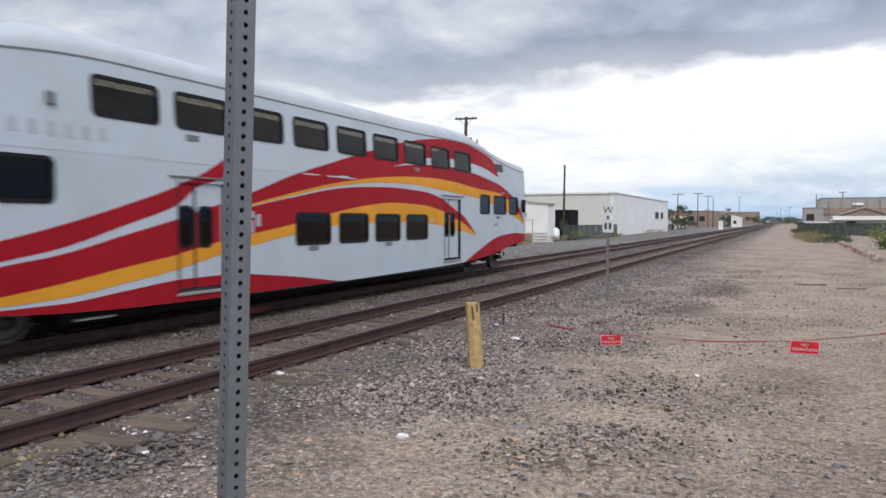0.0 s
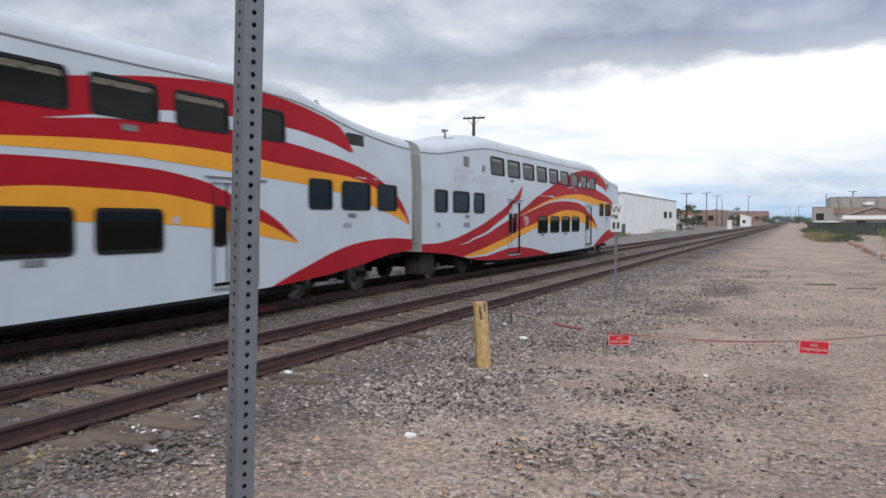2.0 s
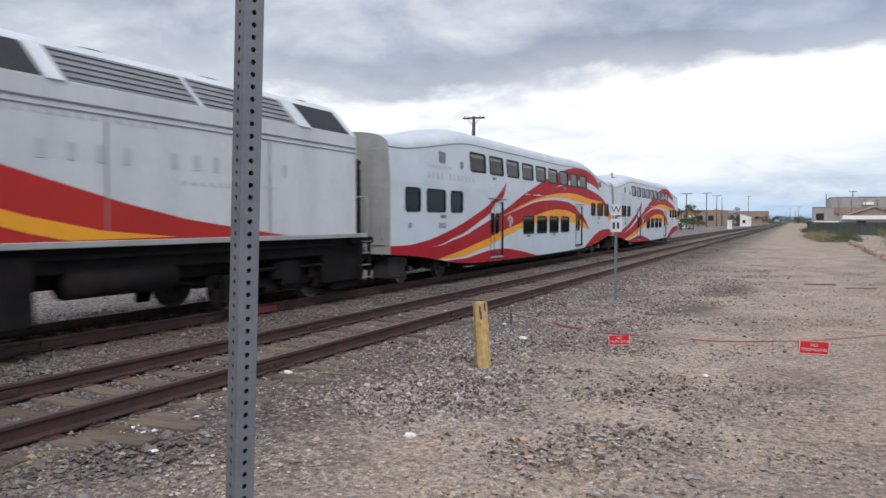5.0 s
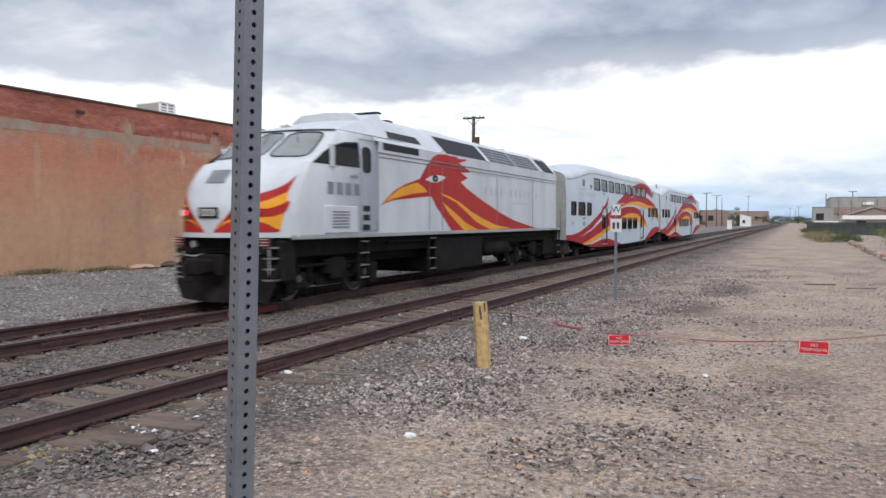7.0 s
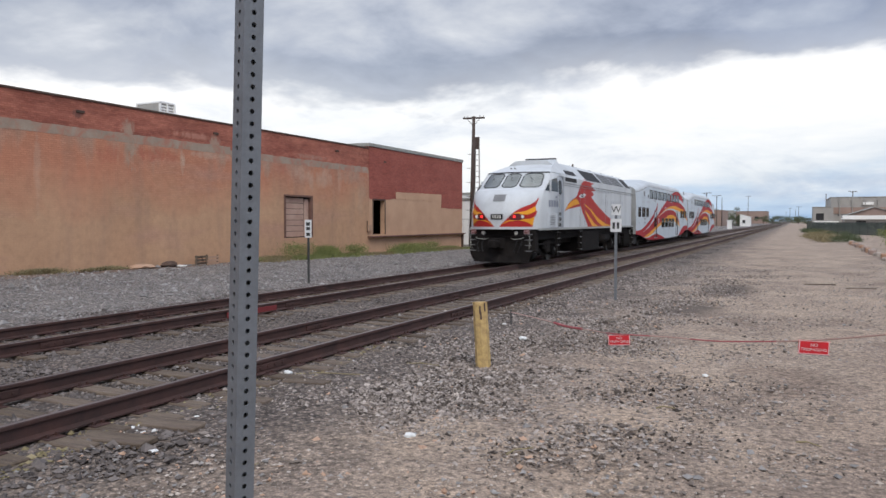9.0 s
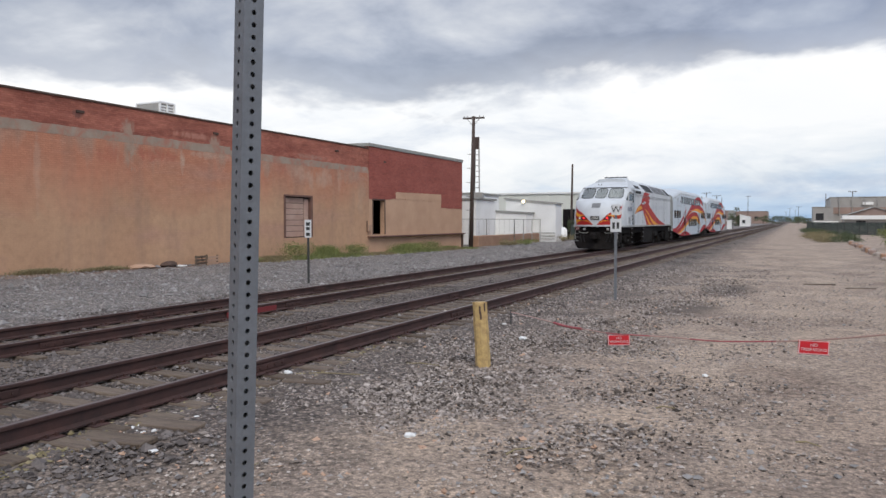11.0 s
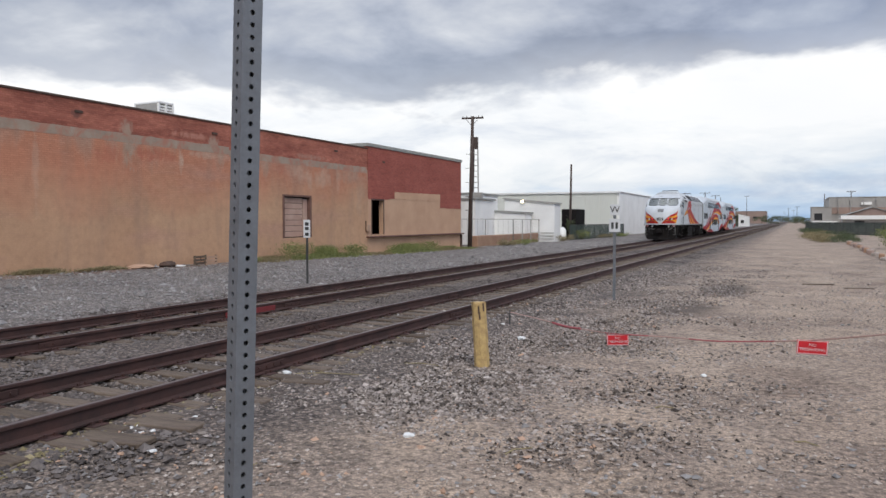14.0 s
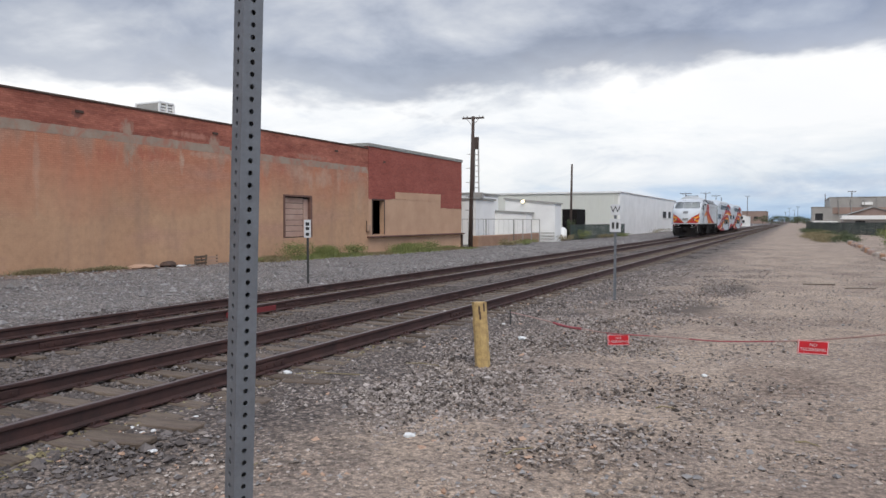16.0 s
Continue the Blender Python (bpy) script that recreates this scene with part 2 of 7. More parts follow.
RAIL_RUST = mat("rusty_rail_steel", (0.082, 0.038, 0.032), (0.045, 0.026, 0.024), rough=0.75, metal=0.2, scale=3, fine=50, bump=0.3)
RAIL_TOP = mat("worn_rail_head", (0.20, 0.17, 0.16), (0.12, 0.09, 0.085), rough=0.42, metal=0.7, scale=2, fine=60, bump=0.05)
TIE = mat("weathered_tie_wood", (0.165, 0.125, 0.092), (0.083, 0.060, 0.046), rough=0.9, scale=4, fine=40, bump=0.6, dist=0.01, random_ob=0.25, stretch=(0.6, 5, 5))
BALLAST = mat("dark_ballast_stone", (0.178, 0.152, 0.141), (0.100, 0.088, 0.084), rough=0.95, scale=6, fine=50, bump=0.3, island=0.5, spec=0.2)
FRINGE = mat("mixed_fringe_stone", (0.31, 0.258, 0.222), (0.145, 0.120, 0.108), rough=0.95, scale=6, fine=50, bump=0.3, island=0.85, spec=0.2)
GRAVEL = mat("pale_gravel_stone", (0.28, 0.265, 0.255), (0.20, 0.19, 0.185), rough=0.9, scale=6, fine=50, bump=0.3, island=0.4)
PEBBLE = mat("tan_pebble", (0.38, 0.315, 0.262), (0.21, 0.175, 0.152), rough=0.9, scale=6, fine=50, bump=0.3, island=0.7)
BRICK_RED = brick_mat("red_brick", (0.47, 0.170, 0.115), (0.36, 0.118, 0.082), (0.74, 0.62, 0.54), PARAPET_SMEARS)
# paler than the cab's inside: the sky's reflection is put into this colour
WINDSCREEN_BACK = mat("pale_windscreen_backing", (0.50, 0.51, 0.51), (0.34, 0.35, 0.35), rough=0.8, scale=1.2)
BRICK_PAINT = brick_mat("red_painted_brick", (0.385, 0.108, 0.078), (0.335, 0.090, 0.066), (0.94, 0.92, 0.9), wear=0.3)
TAN_PATCH = mat("tan_repaint", (0.57, 0.365, 0.240), (0.485, 0.30, 0.195), rough=0.9, scale=0.7, fine=18, bump=0.3, dist=0.008)
PALE_PATCH = mat("pale_repaint", (0.48, 0.315, 0.22), (0.41, 0.265, 0.185), rough=0.9, scale=0.9, fine=18, bump=0.3)
WOOD_DARK = mat("dark_weathered_wood", (0.10, 0.06, 0.045), (0.06, 0.04, 0.03), rough=0.85, scale=4, fine=40, bump=0.4)
DOOR_WOOD = mat("reddish_door_frame", (0.20, 0.105, 0.08), (0.13, 0.07, 0.055), rough=0.85, scale=3, fine=40, bump=0.3)
BOARD = mat("faded_door_boards", (0.50, 0.345, 0.275), (0.40, 0.25, 0.20), rough=0.8, scale=2, fine=30, bump=0.3)
METAL_TRIM = mat("pale_metal_coping", (0.36, 0.36, 0.33), (0.27, 0.27, 0.25), rough=0.6, metal=0.2, scale=2)
GALV = mat("galvanised_steel", (0.20, 0.215, 0.235), (0.15, 0.16, 0.175), rough=0.55, metal=0.35, scale=14, fine=120, bump=0.12)
BOLLARD_PAINT = mat("chipped_yellow_paint", (0.62, 0.44, 0.18), (0.36, 0.24, 0.11), rough=0.7, scale=13, fine=70, bump=0.5, dist=0.006)
SIGN_WHITE = mat("white_sign_sheet", (0.66, 0.67, 0.68), rough=0.5, bump=0.05)
SIGN_RED = mat("red_plastic_tag", (0.66, 0.022, 0.036), rough=0.45, bump=0.05)
SIGN_TEXT = mat("pale_print", (0.75, 0.62, 0.62), rough=0.5, bump=0)
SIGN_BLACK = mat("black_print", (0.03, 0.03, 0.03), rough=0.6, bump=0)
POST_DARK = mat("dark_steel_post", (0.05, 0.05, 0.05), rough=0.7)
ROPE_RED = mat("red_rope", (0.40, 0.09, 0.10), rough=0.8)
ROPE_PALE = mat("pale_rope", (0.46, 0.29, 0.25), rough=0.8)
LITTER = mat("white_litter", (0.75, 0.75, 0.74), rough=0.7)
POLE_WOOD = mat("brown_pole_wood", (0.085, 0.06, 0.05), (0.055, 0.04, 0.034), rough=0.9, scale=3, fine=30, bump=0.4, stretch=(6, 6, 0.6))
WHITE_WALL = mat("white_washed_wall", (0.87, 0.87, 0.85), (0.76, 0.76, 0.74), rough=0.8, scale=0.5, fine=10, bump=0.15)
PALE_GREEN = mat("pale_green_siding", (0.66, 0.67, 0.61), (0.60, 0.61, 0.555), rough=0.6, scale=0.3, fine=6, bump=0.2, stretch=(1, 1, 0.15))
DARK_GREEN = mat("dark_green_mesh", (0.030, 0.055, 0.045), (0.05, 0.07, 0.058), rough=0.8)
ADOBE = mat("adobe_render", (0.38, 0.23, 0.15), (0.30, 0.18, 0.12), rough=0.95, scale=1, fine=14, bump=0.4)
GREY_METAL = mat("grey_metal_sheet", (0.36, 0.345, 0.32), (0.29, 0.28, 0.265), rough=0.6, scale=0.4, fine=5)
FAR_BROWN = mat("brown_far_wall", (0.33, 0.235, 0.195), (0.27, 0.195, 0.165), rough=0.9, scale=0.2)
LEAF = mat("dull_green_leaf", (0.075, 0.095, 0.035), (0.045, 0.065, 0.025), rough=0.7, scale=4, bump=0, island=0.45)
WEED = mat("weed_leaf", (0.23, 0.24, 0.065), (0.12, 0.155, 0.05), rough=0.75, scale=3, bump=0, island=0.5)
DRY = mat("dry_grass", (0.26, 0.21, 0.11), (0.19, 0.16, 0.085), rough=0.85, scale=3, bump=0, island=0.4)
RAIL_RED = mat("red_marking_paint", (0.20, 0.026, 0.028), rough=0.7)


def stucco_material():
    """Tan wall paint, reddish where the brick wash runs down, blotched, streaked and smeared with cement under the parapet."""
    m = mat("orange_tan_stucco", (0.575, 0.355, 0.218), (0.485, 0.288, 0.176), rough=0.92, scale=0.3, fine=14, bump=0.3, dist=0.012)
    nt = m.node_tree
    p = nt.nodes["Principled BSDF"]
    base = p.inputs["Base Color"].links[0].from_socket
    tc = nt.nodes.new("ShaderNodeTexCoord").outputs["Object"]
    sep = nt.nodes.new("ShaderNodeSeparateXYZ")
    nt.links.new(tc, sep.inputs[0])

    def stretched(sy, sz):
        mp = nt.nodes.new("ShaderNodeMapping")
        mp.inputs["Scale"].default_value = (1, sy, sz)
        nt.links.new(tc, mp.inputs[0])
        return mp.outputs[0]
    down, along = stretched(0.9, 0.18), stretched(0.25, 1.2)
    streak, run, course = noise_node(nt, down, 0.5, 5, 0.55), noise_node(nt, stretched(1.2, 0.3), 0.8, 6, 0.6), noise_node(nt, along, 0.7, 5, 0.58)
    blotch = noise_node(nt, tc, 0.45, 5, 0.55, 0.6)
    t = math_node(nt, "MULTIPLY_ADD", sep.outputs[2], 0.115, math_node(nt, "MULTIPLY", streak, 0.28))
    t = math_node(nt, "MULTIPLY_ADD", blotch, 0.25, t)
    t = math_node(nt, "MULTIPLY_ADD", sep.outputs[1], -0.0032, t)
    red = mix_color(nt, ramp(nt, t, [(0.44, (0, 0, 0)), (0.68, (0.85, 0.85, 0.85))]), base, (0.54, 0.218, 0.130))
    pink = mix_color(nt, ramp(nt, course, [(0.52, (0, 0, 0)), (0.70, (0.55, 0.55, 0.55))]), red, (0.52, 0.30, 0.225))
    stain = noise_node(nt, down, 1.1, 6, 0.6)
    dark = mix_color(nt, ramp(nt, stain, [(0.52, (0, 0, 0)), (0.72, (0.40, 0.40, 0.40))]), pink, (0.31, 0.205, 0.15))
    # cement runs below the band
    w = math_node(nt, "MULTIPLY_ADD", sep.outputs[2], 0.11, math_node(nt, "MULTIPLY", run, 0.62))
    w = math_node(nt, "MULTIPLY_ADD", sep.outputs[1], 0.0012, w)
    dark = mix_color(nt, ramp(nt, w, [(0.86, (0, 0, 0)), (0.99, (0.6, 0.6, 0.6))]), dark, (0.40, 0.30, 0.23))
    worn = ramp(nt, noise_node(nt, tc, 3.0, 6, 0.6), [(0.34, (0.92, 0.915, 0.91)), (0.5, (1, 1, 1)), (0.68, (1.05, 1.05, 1.05))])
    # brick courses read faintly through the thin coat
    com = nt.nodes.new("ShaderNodeCombineXYZ")
    nt.links.new(sep.outputs[1], com.inputs[0])
    nt.links.new(sep.outputs[2], com.inputs[1])
    br = nt.nodes.new("ShaderNodeTexBrick")
    br.inputs["Scale"].default_value, br.inputs["Brick Width"].default_value, br.inputs["Row Height"].default_value, br.inputs["Mortar Size"].default_value = 1.0, 0.21, 0.075, 0.008
    br.inputs["Color1"].default_value, br.inputs["Color2"].default_value, br.inputs["Mortar"].default_value = (1, 1, 1, 1), (0.88, 0.86, 0.85, 1), (0.80, 0.77, 0.75, 1)
    nt.links.new(com.outputs[0], br.inputs["Vector"])
    dark = smears(nt, tc, sep, dark, WALL_SMEARS)
    show = ramp(nt, math_node(nt, "MULTIPLY_ADD", sep.outputs[2], 0.10, course), [(0.62, (0.12, 0.12, 0.12)), (0.98, (1, 1, 1))])
    dark = mix_color(nt, show, dark, mix_color(nt, 1.0, dark, br.outputs["Color"], "MULTIPLY"))
    # soil splashed up along the foot
    foot = math_node(nt, "MULTIPLY_ADD", blotch, 1.3, sep.outputs[2])
    dark = mix_color(nt, ramp(nt, foot, [(0.55, (0.6, 0.6, 0.6)), (1.25, (0, 0, 0))]), dark, (0.36, 0.235, 0.165))
    nt.links.new(mix_color(nt, 1.0, dark, worn, "MULTIPLY"), p.inputs["Base Color"])
    return m


def cement_material():
    """Thin cement wash with the brick showing through."""
    m = mat("grey_render_band", (0.40, 0.315, 0.245), (0.30, 0.23, 0.178), rough=0.9, scale=1.4, fine=25, bump=0.4, dist=0.01)
    nt = m.node_tree
    p = nt.nodes["Principled BSDF"]
    base = p.inputs["Base Color"].links[0].from_socket
    tc = nt.nodes.new("ShaderNodeTexCoord").outputs["Object"]
    thin = noise_node(nt, tc, 1.3, 8, 0.7, 0.5)
    nt.links.new(mix_color(nt, ramp(nt, thin, [(0.47, (0, 0, 0)), (0.60, (0.85, 0.85, 0.85))]), base, (0.42, 0.19, 0.13)), p.inputs["Base Color"])
    return m


STUCCO_GREY = cement_material()
STUCCO = stucco_material()


def ground_material():
    """Tan dirt beside the tracks, dark stone dust under them and grey gravel beyond, with ragged edges between."""
    m = bpy.data.materials.new("dirt_and_gravel")
    m.use_nodes = True
    nt = m.node_tree
    p = nt.nodes["Principled BSDF"]
    tc = nt.nodes.new("ShaderNodeTexCoord").outputs["Object"]
    sep = nt.nodes.new("ShaderNodeSeparateXYZ")
    nt.links.new(tc, sep.inputs[0])
    big, mid, fine, grit = (noise_node(nt, tc, s, 6, 0.62) for s in (0.35, 1.6, 14, 75))
    x = math_node(nt, "MULTIPLY_ADD", big, 2.2, math_node(nt, "MULTIPLY_ADD", mid, 3.4, sep.outputs[0]))
    x = math_node(nt, "SUBTRACT", x, 2.8)
    # the dirt comes closer to the rails just ahead
    x = math_node(nt, "ADD", x, math_node(nt, "MULTIPLY", math_node(nt, "MAXIMUM", math_node(nt, "SUBTRACT", 7.0, sep.outputs[1]), 0.0), 0.35))
    dirt = mix_color(nt, ramp(nt, mid, [(0.38, (0, 0, 0)), (0.66, (1, 1, 1))]), (0.415, 0.332, 0.266), (0.295, 0.236, 0.194))
    dirt = mix_color(nt, ramp(nt, big, [(0.40, (0, 0, 0)), (0.62, (1, 1, 1))]), dirt, (0.455, 0.368, 0.292))
    dust = mix_color(nt, mid, (0.165, 0.138, 0.123), (0.235, 0.195, 0.168))
    pale = mix_color(nt, mid, (0.31, 0.29, 0.278), (0.24, 0.225, 0.215))
    at = math_node(nt, "MULTIPLY_ADD", x, 0.02, 0.5)      # x = -25 .. 25 in 0 .. 1
    near = ramp(nt, at, [(0.0, (0, 0, 0)), (0.41, (0, 0, 0)), (0.455, (1, 1, 1)), (1.0, (1, 1, 1))])
    left = ramp(nt, at, [(0.0, (1, 1, 1)), (0.22, (1, 1, 1)), (0.25, (0, 0, 0)), (1.0, (0, 0, 0))])
    # browner packed soil to the east, close by
    close = ramp(nt, math_node(nt, "MULTIPLY_ADD", math_node(nt, "MULTIPLY_ADD", big, 5.0, sep.outputs[1]), 0.02, 0.0), [(0.20, (1, 1, 1)), (0.42, (0, 0, 0))])
    dirt = mix_color(nt, close, dirt, mix_color(nt, 1.0, dirt, ramp(nt, at, [(0.485, (1, 1, 1)), (0.545, (0.70, 0.66, 0.66))]), "MULTIPLY"))
    col = mix_color(nt, left, mix_color(nt, near, dust, dirt), pale)
    # bare reddish soil along the foot of the warehouse
    soil = mix_color(nt, mid, (0.36, 0.255, 0.195), (0.27, 0.195, 0.155))
    by_wall = math_node(nt, "MULTIPLY_ADD", mid, 1.6, math_node(nt, "MULTIPLY_ADD", big, 1.2, sep.outputs[0]))
    by_wall = ramp(nt, math_node(nt, "MULTIPLY_ADD", by_wall, 0.1, 2.6), [(0.475, (0.9, 0.9, 0.9)), (0.545, (0, 0, 0))])
    col = mix_color(nt, math_node(nt, "MULTIPLY", by_wall, math_node(nt, "LESS_THAN", sep.outputs[1], 56.0)), col, soil)
    # packed stones: every cell its own tone, coarse in the gravel and fine on the dirt
    for scale, lo, hi, zone in ((24.0, 0.40, 1.75, True), (52.0, 0.62, 1.45, False)):
        vo = nt.nodes.new("ShaderNodeTexVoronoi")
        vo.inputs["Scale"].default_value = scale
        nt.links.new(tc, vo.inputs["Vector"])
        sc = nt.nodes.new("ShaderNodeSeparateColor")
        nt.links.new(vo.outputs["Color"], sc.inputs[0])
        tone = math_node(nt, "MULTIPLY_ADD", math_node(nt, "POWER", sc.outputs[0], 1.6), hi - lo, lo)
        gap = ramp(nt, vo.outputs["Distance"], [(0.30, (1, 1, 1)), (0.75, (0.45, 0.43, 0.42))])
        stone = mix_color(nt, 1.0, mix_color(nt, 1.0, col, tone, "MULTIPLY"), gap, "MULTIPLY")
        col = mix_color(nt, math_node(nt, "MULTIPLY_ADD", near, -0.75, 0.95), col, stone) if zone else mix_color(nt, 0.5, col, stone)
    spot = ramp(nt, fine, [(0.34, (0.44, 0.42, 0.42)), (0.5, (1.03, 1.02, 1.01)), (0.70, (1.55, 1.50, 1.46))])
    col = mix_color(nt, 1.0, col, spot, "MULTIPLY")
    col = mix_color(nt, 1.0, col, ramp(nt, grit, [(0.32, (0.62, 0.61, 0.61)), (0.52, (1, 1, 1)), (0.70, (1.35, 1.32, 1.30))]), "MULTIPLY")
    broad = noise_node(nt, tc, 0.55, 7, 0.6, 0.8)
    col = mix_color(nt, 1.0, col, ramp(nt, broad, [(0.34, (0.74, 0.70, 0.68)), (0.48, (0.98, 0.97, 0.96)), (0.64, (1.12, 1.09, 1.04))]), "MULTIPLY")
    # two old oil-dark patches on the dirt
    for px, py, rx, ry in ((-2.3, 17.5, 1.0, 2.0), (-1.75, 22.9, 0.8, 2.4)):
        dx = math_node(nt, "DIVIDE", math_node(nt, "SUBTRACT", sep.outputs[0], px), rx)
        dy = math_node(nt, "DIVIDE", math_node(nt, "SUBTRACT", sep.outputs[1], py), ry)
        d = math_node(nt, "ADD", math_node(nt, "MULTIPLY", dx, dx), math_node(nt, "MULTIPLY", dy, dy))
        d = math_node(nt, "MULTIPLY_ADD", mid, 0.6, math_node(nt, "MULTIPLY", d, 0.5))
        col = mix_color(nt, ramp(nt, d, [(0.42, (0.9, 0.9, 0.9)), (0.9, (0, 0, 0))]), col, (0.085, 0.064, 0.052))
    nt.links.new(col, p.inputs["Base Color"])
    p.inputs["Roughness"].default_value = 0.95
    b = nt.nodes.new("ShaderNodeBump")
    b.inputs["Strength"].default_value, b.inputs["Distance"].default_value = 0.7, 0.03
    nt.links.new(math_node(nt, "MULTIPLY_ADD", grit, 0.5, fine), b.inputs["Height"])
    nt.links.new(b.outputs[0], p.inputs["Normal"])
    return m


DIRT = ground_material()


# ---- geometry helpers ----
def mesh_of(name, geo, material, smooth=False):
    me = bpy.data.meshes.new(name)
    me.from_pydata([tuple(v) for v in geo[0]], [], [tuple(f) for f in geo[1]])
    me.materials.append(material)
    if smooth:
        me.polygons.foreach_set("use_smooth", [True] * len(me.polygons))
    return me


def part(name, geo, material, parent=None, label="", smooth=False):
    """One mesh object from (vertices, faces), under a thing or a part where one is given."""
    ob = new(name, mesh_of(name, geo, material, smooth))
    if parent:
        ob.parent = parent
    return tagged(ob, label)


def welded(geo):
    """The same mesh with vertices at one place made one."""
    seen, vs, to = {}, [], []
    for v in geo[0]:
        k = (round(v[0], 4), round(v[1], 4), round(v[2], 4))
        if k not in seen:
            seen[k] = len(vs)
            vs.append(v)
        to.append(seen[k])
    fs = []
    for f in geo[1]:
        q = list(dict.fromkeys(to[i] for i in f))
        if len(q) > 2:
            fs.append(tuple(q))
    return vs, fs


def islands(geo):
    """The separate pieces of a mesh."""
    up = list(range(len(geo[0])))

    def top(i):
        while up[i] != i:
            i = up[i]
        return i
    for f in geo[1]:
        for i in f[1:]:
            up[top(i)] = top(f[0])
    groups = {}
    for f in geo[1]:
        groups.setdefault(top(f[0]), []).append(f)
    out = []
    for fs in groups.values():
        ids = sorted({i for f in fs for i in f})
        to = {i: k for k, i in enumerate(ids)}
        out.append(([geo[0][i] for i in ids], [tuple(to[i] for i in f) for f in fs]))
    return out


def parts(name, geos, material, parent=None, label=""):
    """One part for each piece."""
    return [part(name, g, material, parent, label) for g in geos]


def joined(*geos):
    vs, fs = [], []
    for v, f in geos:
        n = len(vs)
        vs.extend(v)
        fs.extend([tuple(i + n for i in q) for q in f])
    return vs, fs


def box(x0, x1, y0, y1, z0, z1, bevel=0.0):
    if x0 > x1: x0, x1 = x1, x0
    if y0 > y1: y0, y1 = y1, y0
    if z0 > z1: z0, z1 = z1, z0
    b = min(bevel, (x1 - x0) / 3, (y1 - y0) / 3, (z1 - z0) / 3)
    if b <= 0:
        v = [(x, y, z) for z in (z0, z1) for y in (y0, y1) for x in (x0, x1)]
        return v, [(0, 2, 3, 1), (4, 5, 7, 6), (0, 1, 5, 4), (2, 6, 7, 3), (0, 4, 6, 2), (1, 3, 7, 5)]
    bm = bmesh.new()
    bmesh.ops.create_cube(bm, size=1, matrix=Matrix.Translation(((x0 + x1) / 2, (y0 + y1) / 2, (z0 + z1) / 2)) @ Matrix.Diagonal((x1 - x0, y1 - y0, z1 - z0, 1)))
    bmesh.ops.bevel(bm, geom=bm.edges[:], offset=b, segments=1, affect="EDGES")
    return from_bm(bm)


def from_bm(bm):
    bm.verts.index_update()
    out = [tuple(v.co) for v in bm.verts], [tuple(v.index for v in f.verts) for f in bm.faces]
    bm.free()
    return out


def tube(points, r, n=8, r_end=None):
    """A round bar through the points, tapering to r_end, closed at both ends."""
    pts = [Vector(p) for p in points]
    vs, fs = [], []
    for i, p in enumerate(pts):
        d = (pts[min(i + 1, len(pts) - 1)] - pts[max(i - 1, 0)]).normalized()
        a = d.cross(Vector((0, 0, 1)) if abs(d.z) < 0.9 else Vector((1, 0, 0))).normalized()
        b = d.cross(a)
        rr = r if r_end is None else r + (r_end - r) * i / (len(pts) - 1)
        vs.extend([tuple(p + rr * (a * math.cos(k * 2 * math.pi / n) + b * math.sin(k * 2 * math.pi / n))) for k in range(n)])
    for i in range(len(pts) - 1):
        for k in range(n):
            fs.append((i * n + k, i * n + (k + 1) % n, (i + 1) * n + (k + 1) % n, (i + 1) * n + k))
    fs.append(tuple(range(n - 1, -1, -1)))
    fs.append(tuple(range((len(pts) - 1) * n, len(pts) * n)))
    return vs, fs


def moved(geo, m):
    return [tuple(m @ Vector(v)) for v in geo[0]], geo[1]


def prism(profile, y0, y1):
    """A profile of (x, z) points drawn out along y."""
    n = len(profile)
    vs = [(x, y0, z) for x, z in profile] + [(x, y1, z) for x, z in profile]
    fs = [(i, (i + 1) % n, n + (i + 1) % n, n + i) for i in range(n)]
    return vs, fs + [tuple(range(n - 1, -1, -1)), tuple(range(n, 2 * n))]


def smooth_line(points, at):
    """Smooth interpolation through (u, z) points that never overshoots."""
    p = np.array(points, float)
    u, z = p[:, 0], p[:, 1]
    h, d = np.diff(u), np.diff(z) / np.diff(u)
    m = np.zeros(len(u))
    m[0], m[-1] = d[0], d[-1]
    for i in range(1, len(u) - 1):
        m[i] = 0 if d[i - 1] * d[i] <= 0 else 2 * d[i - 1] * d[i] / (d[i - 1] + d[i])
    i = np.clip(np.searchsorted(u, at) - 1, 0, len(u) - 2)
    t = np.clip((at - u[i]) / h[i], 0, 1)
    return (2 * t**3 - 3 * t**2 + 1) * z[i] + (t**3 - 2 * t**2 + t) * h[i] * m[i] + (3 * t**2 - 2 * t**3) * z[i + 1] + (t**3 - t**2) * h[i] * m[i + 1]


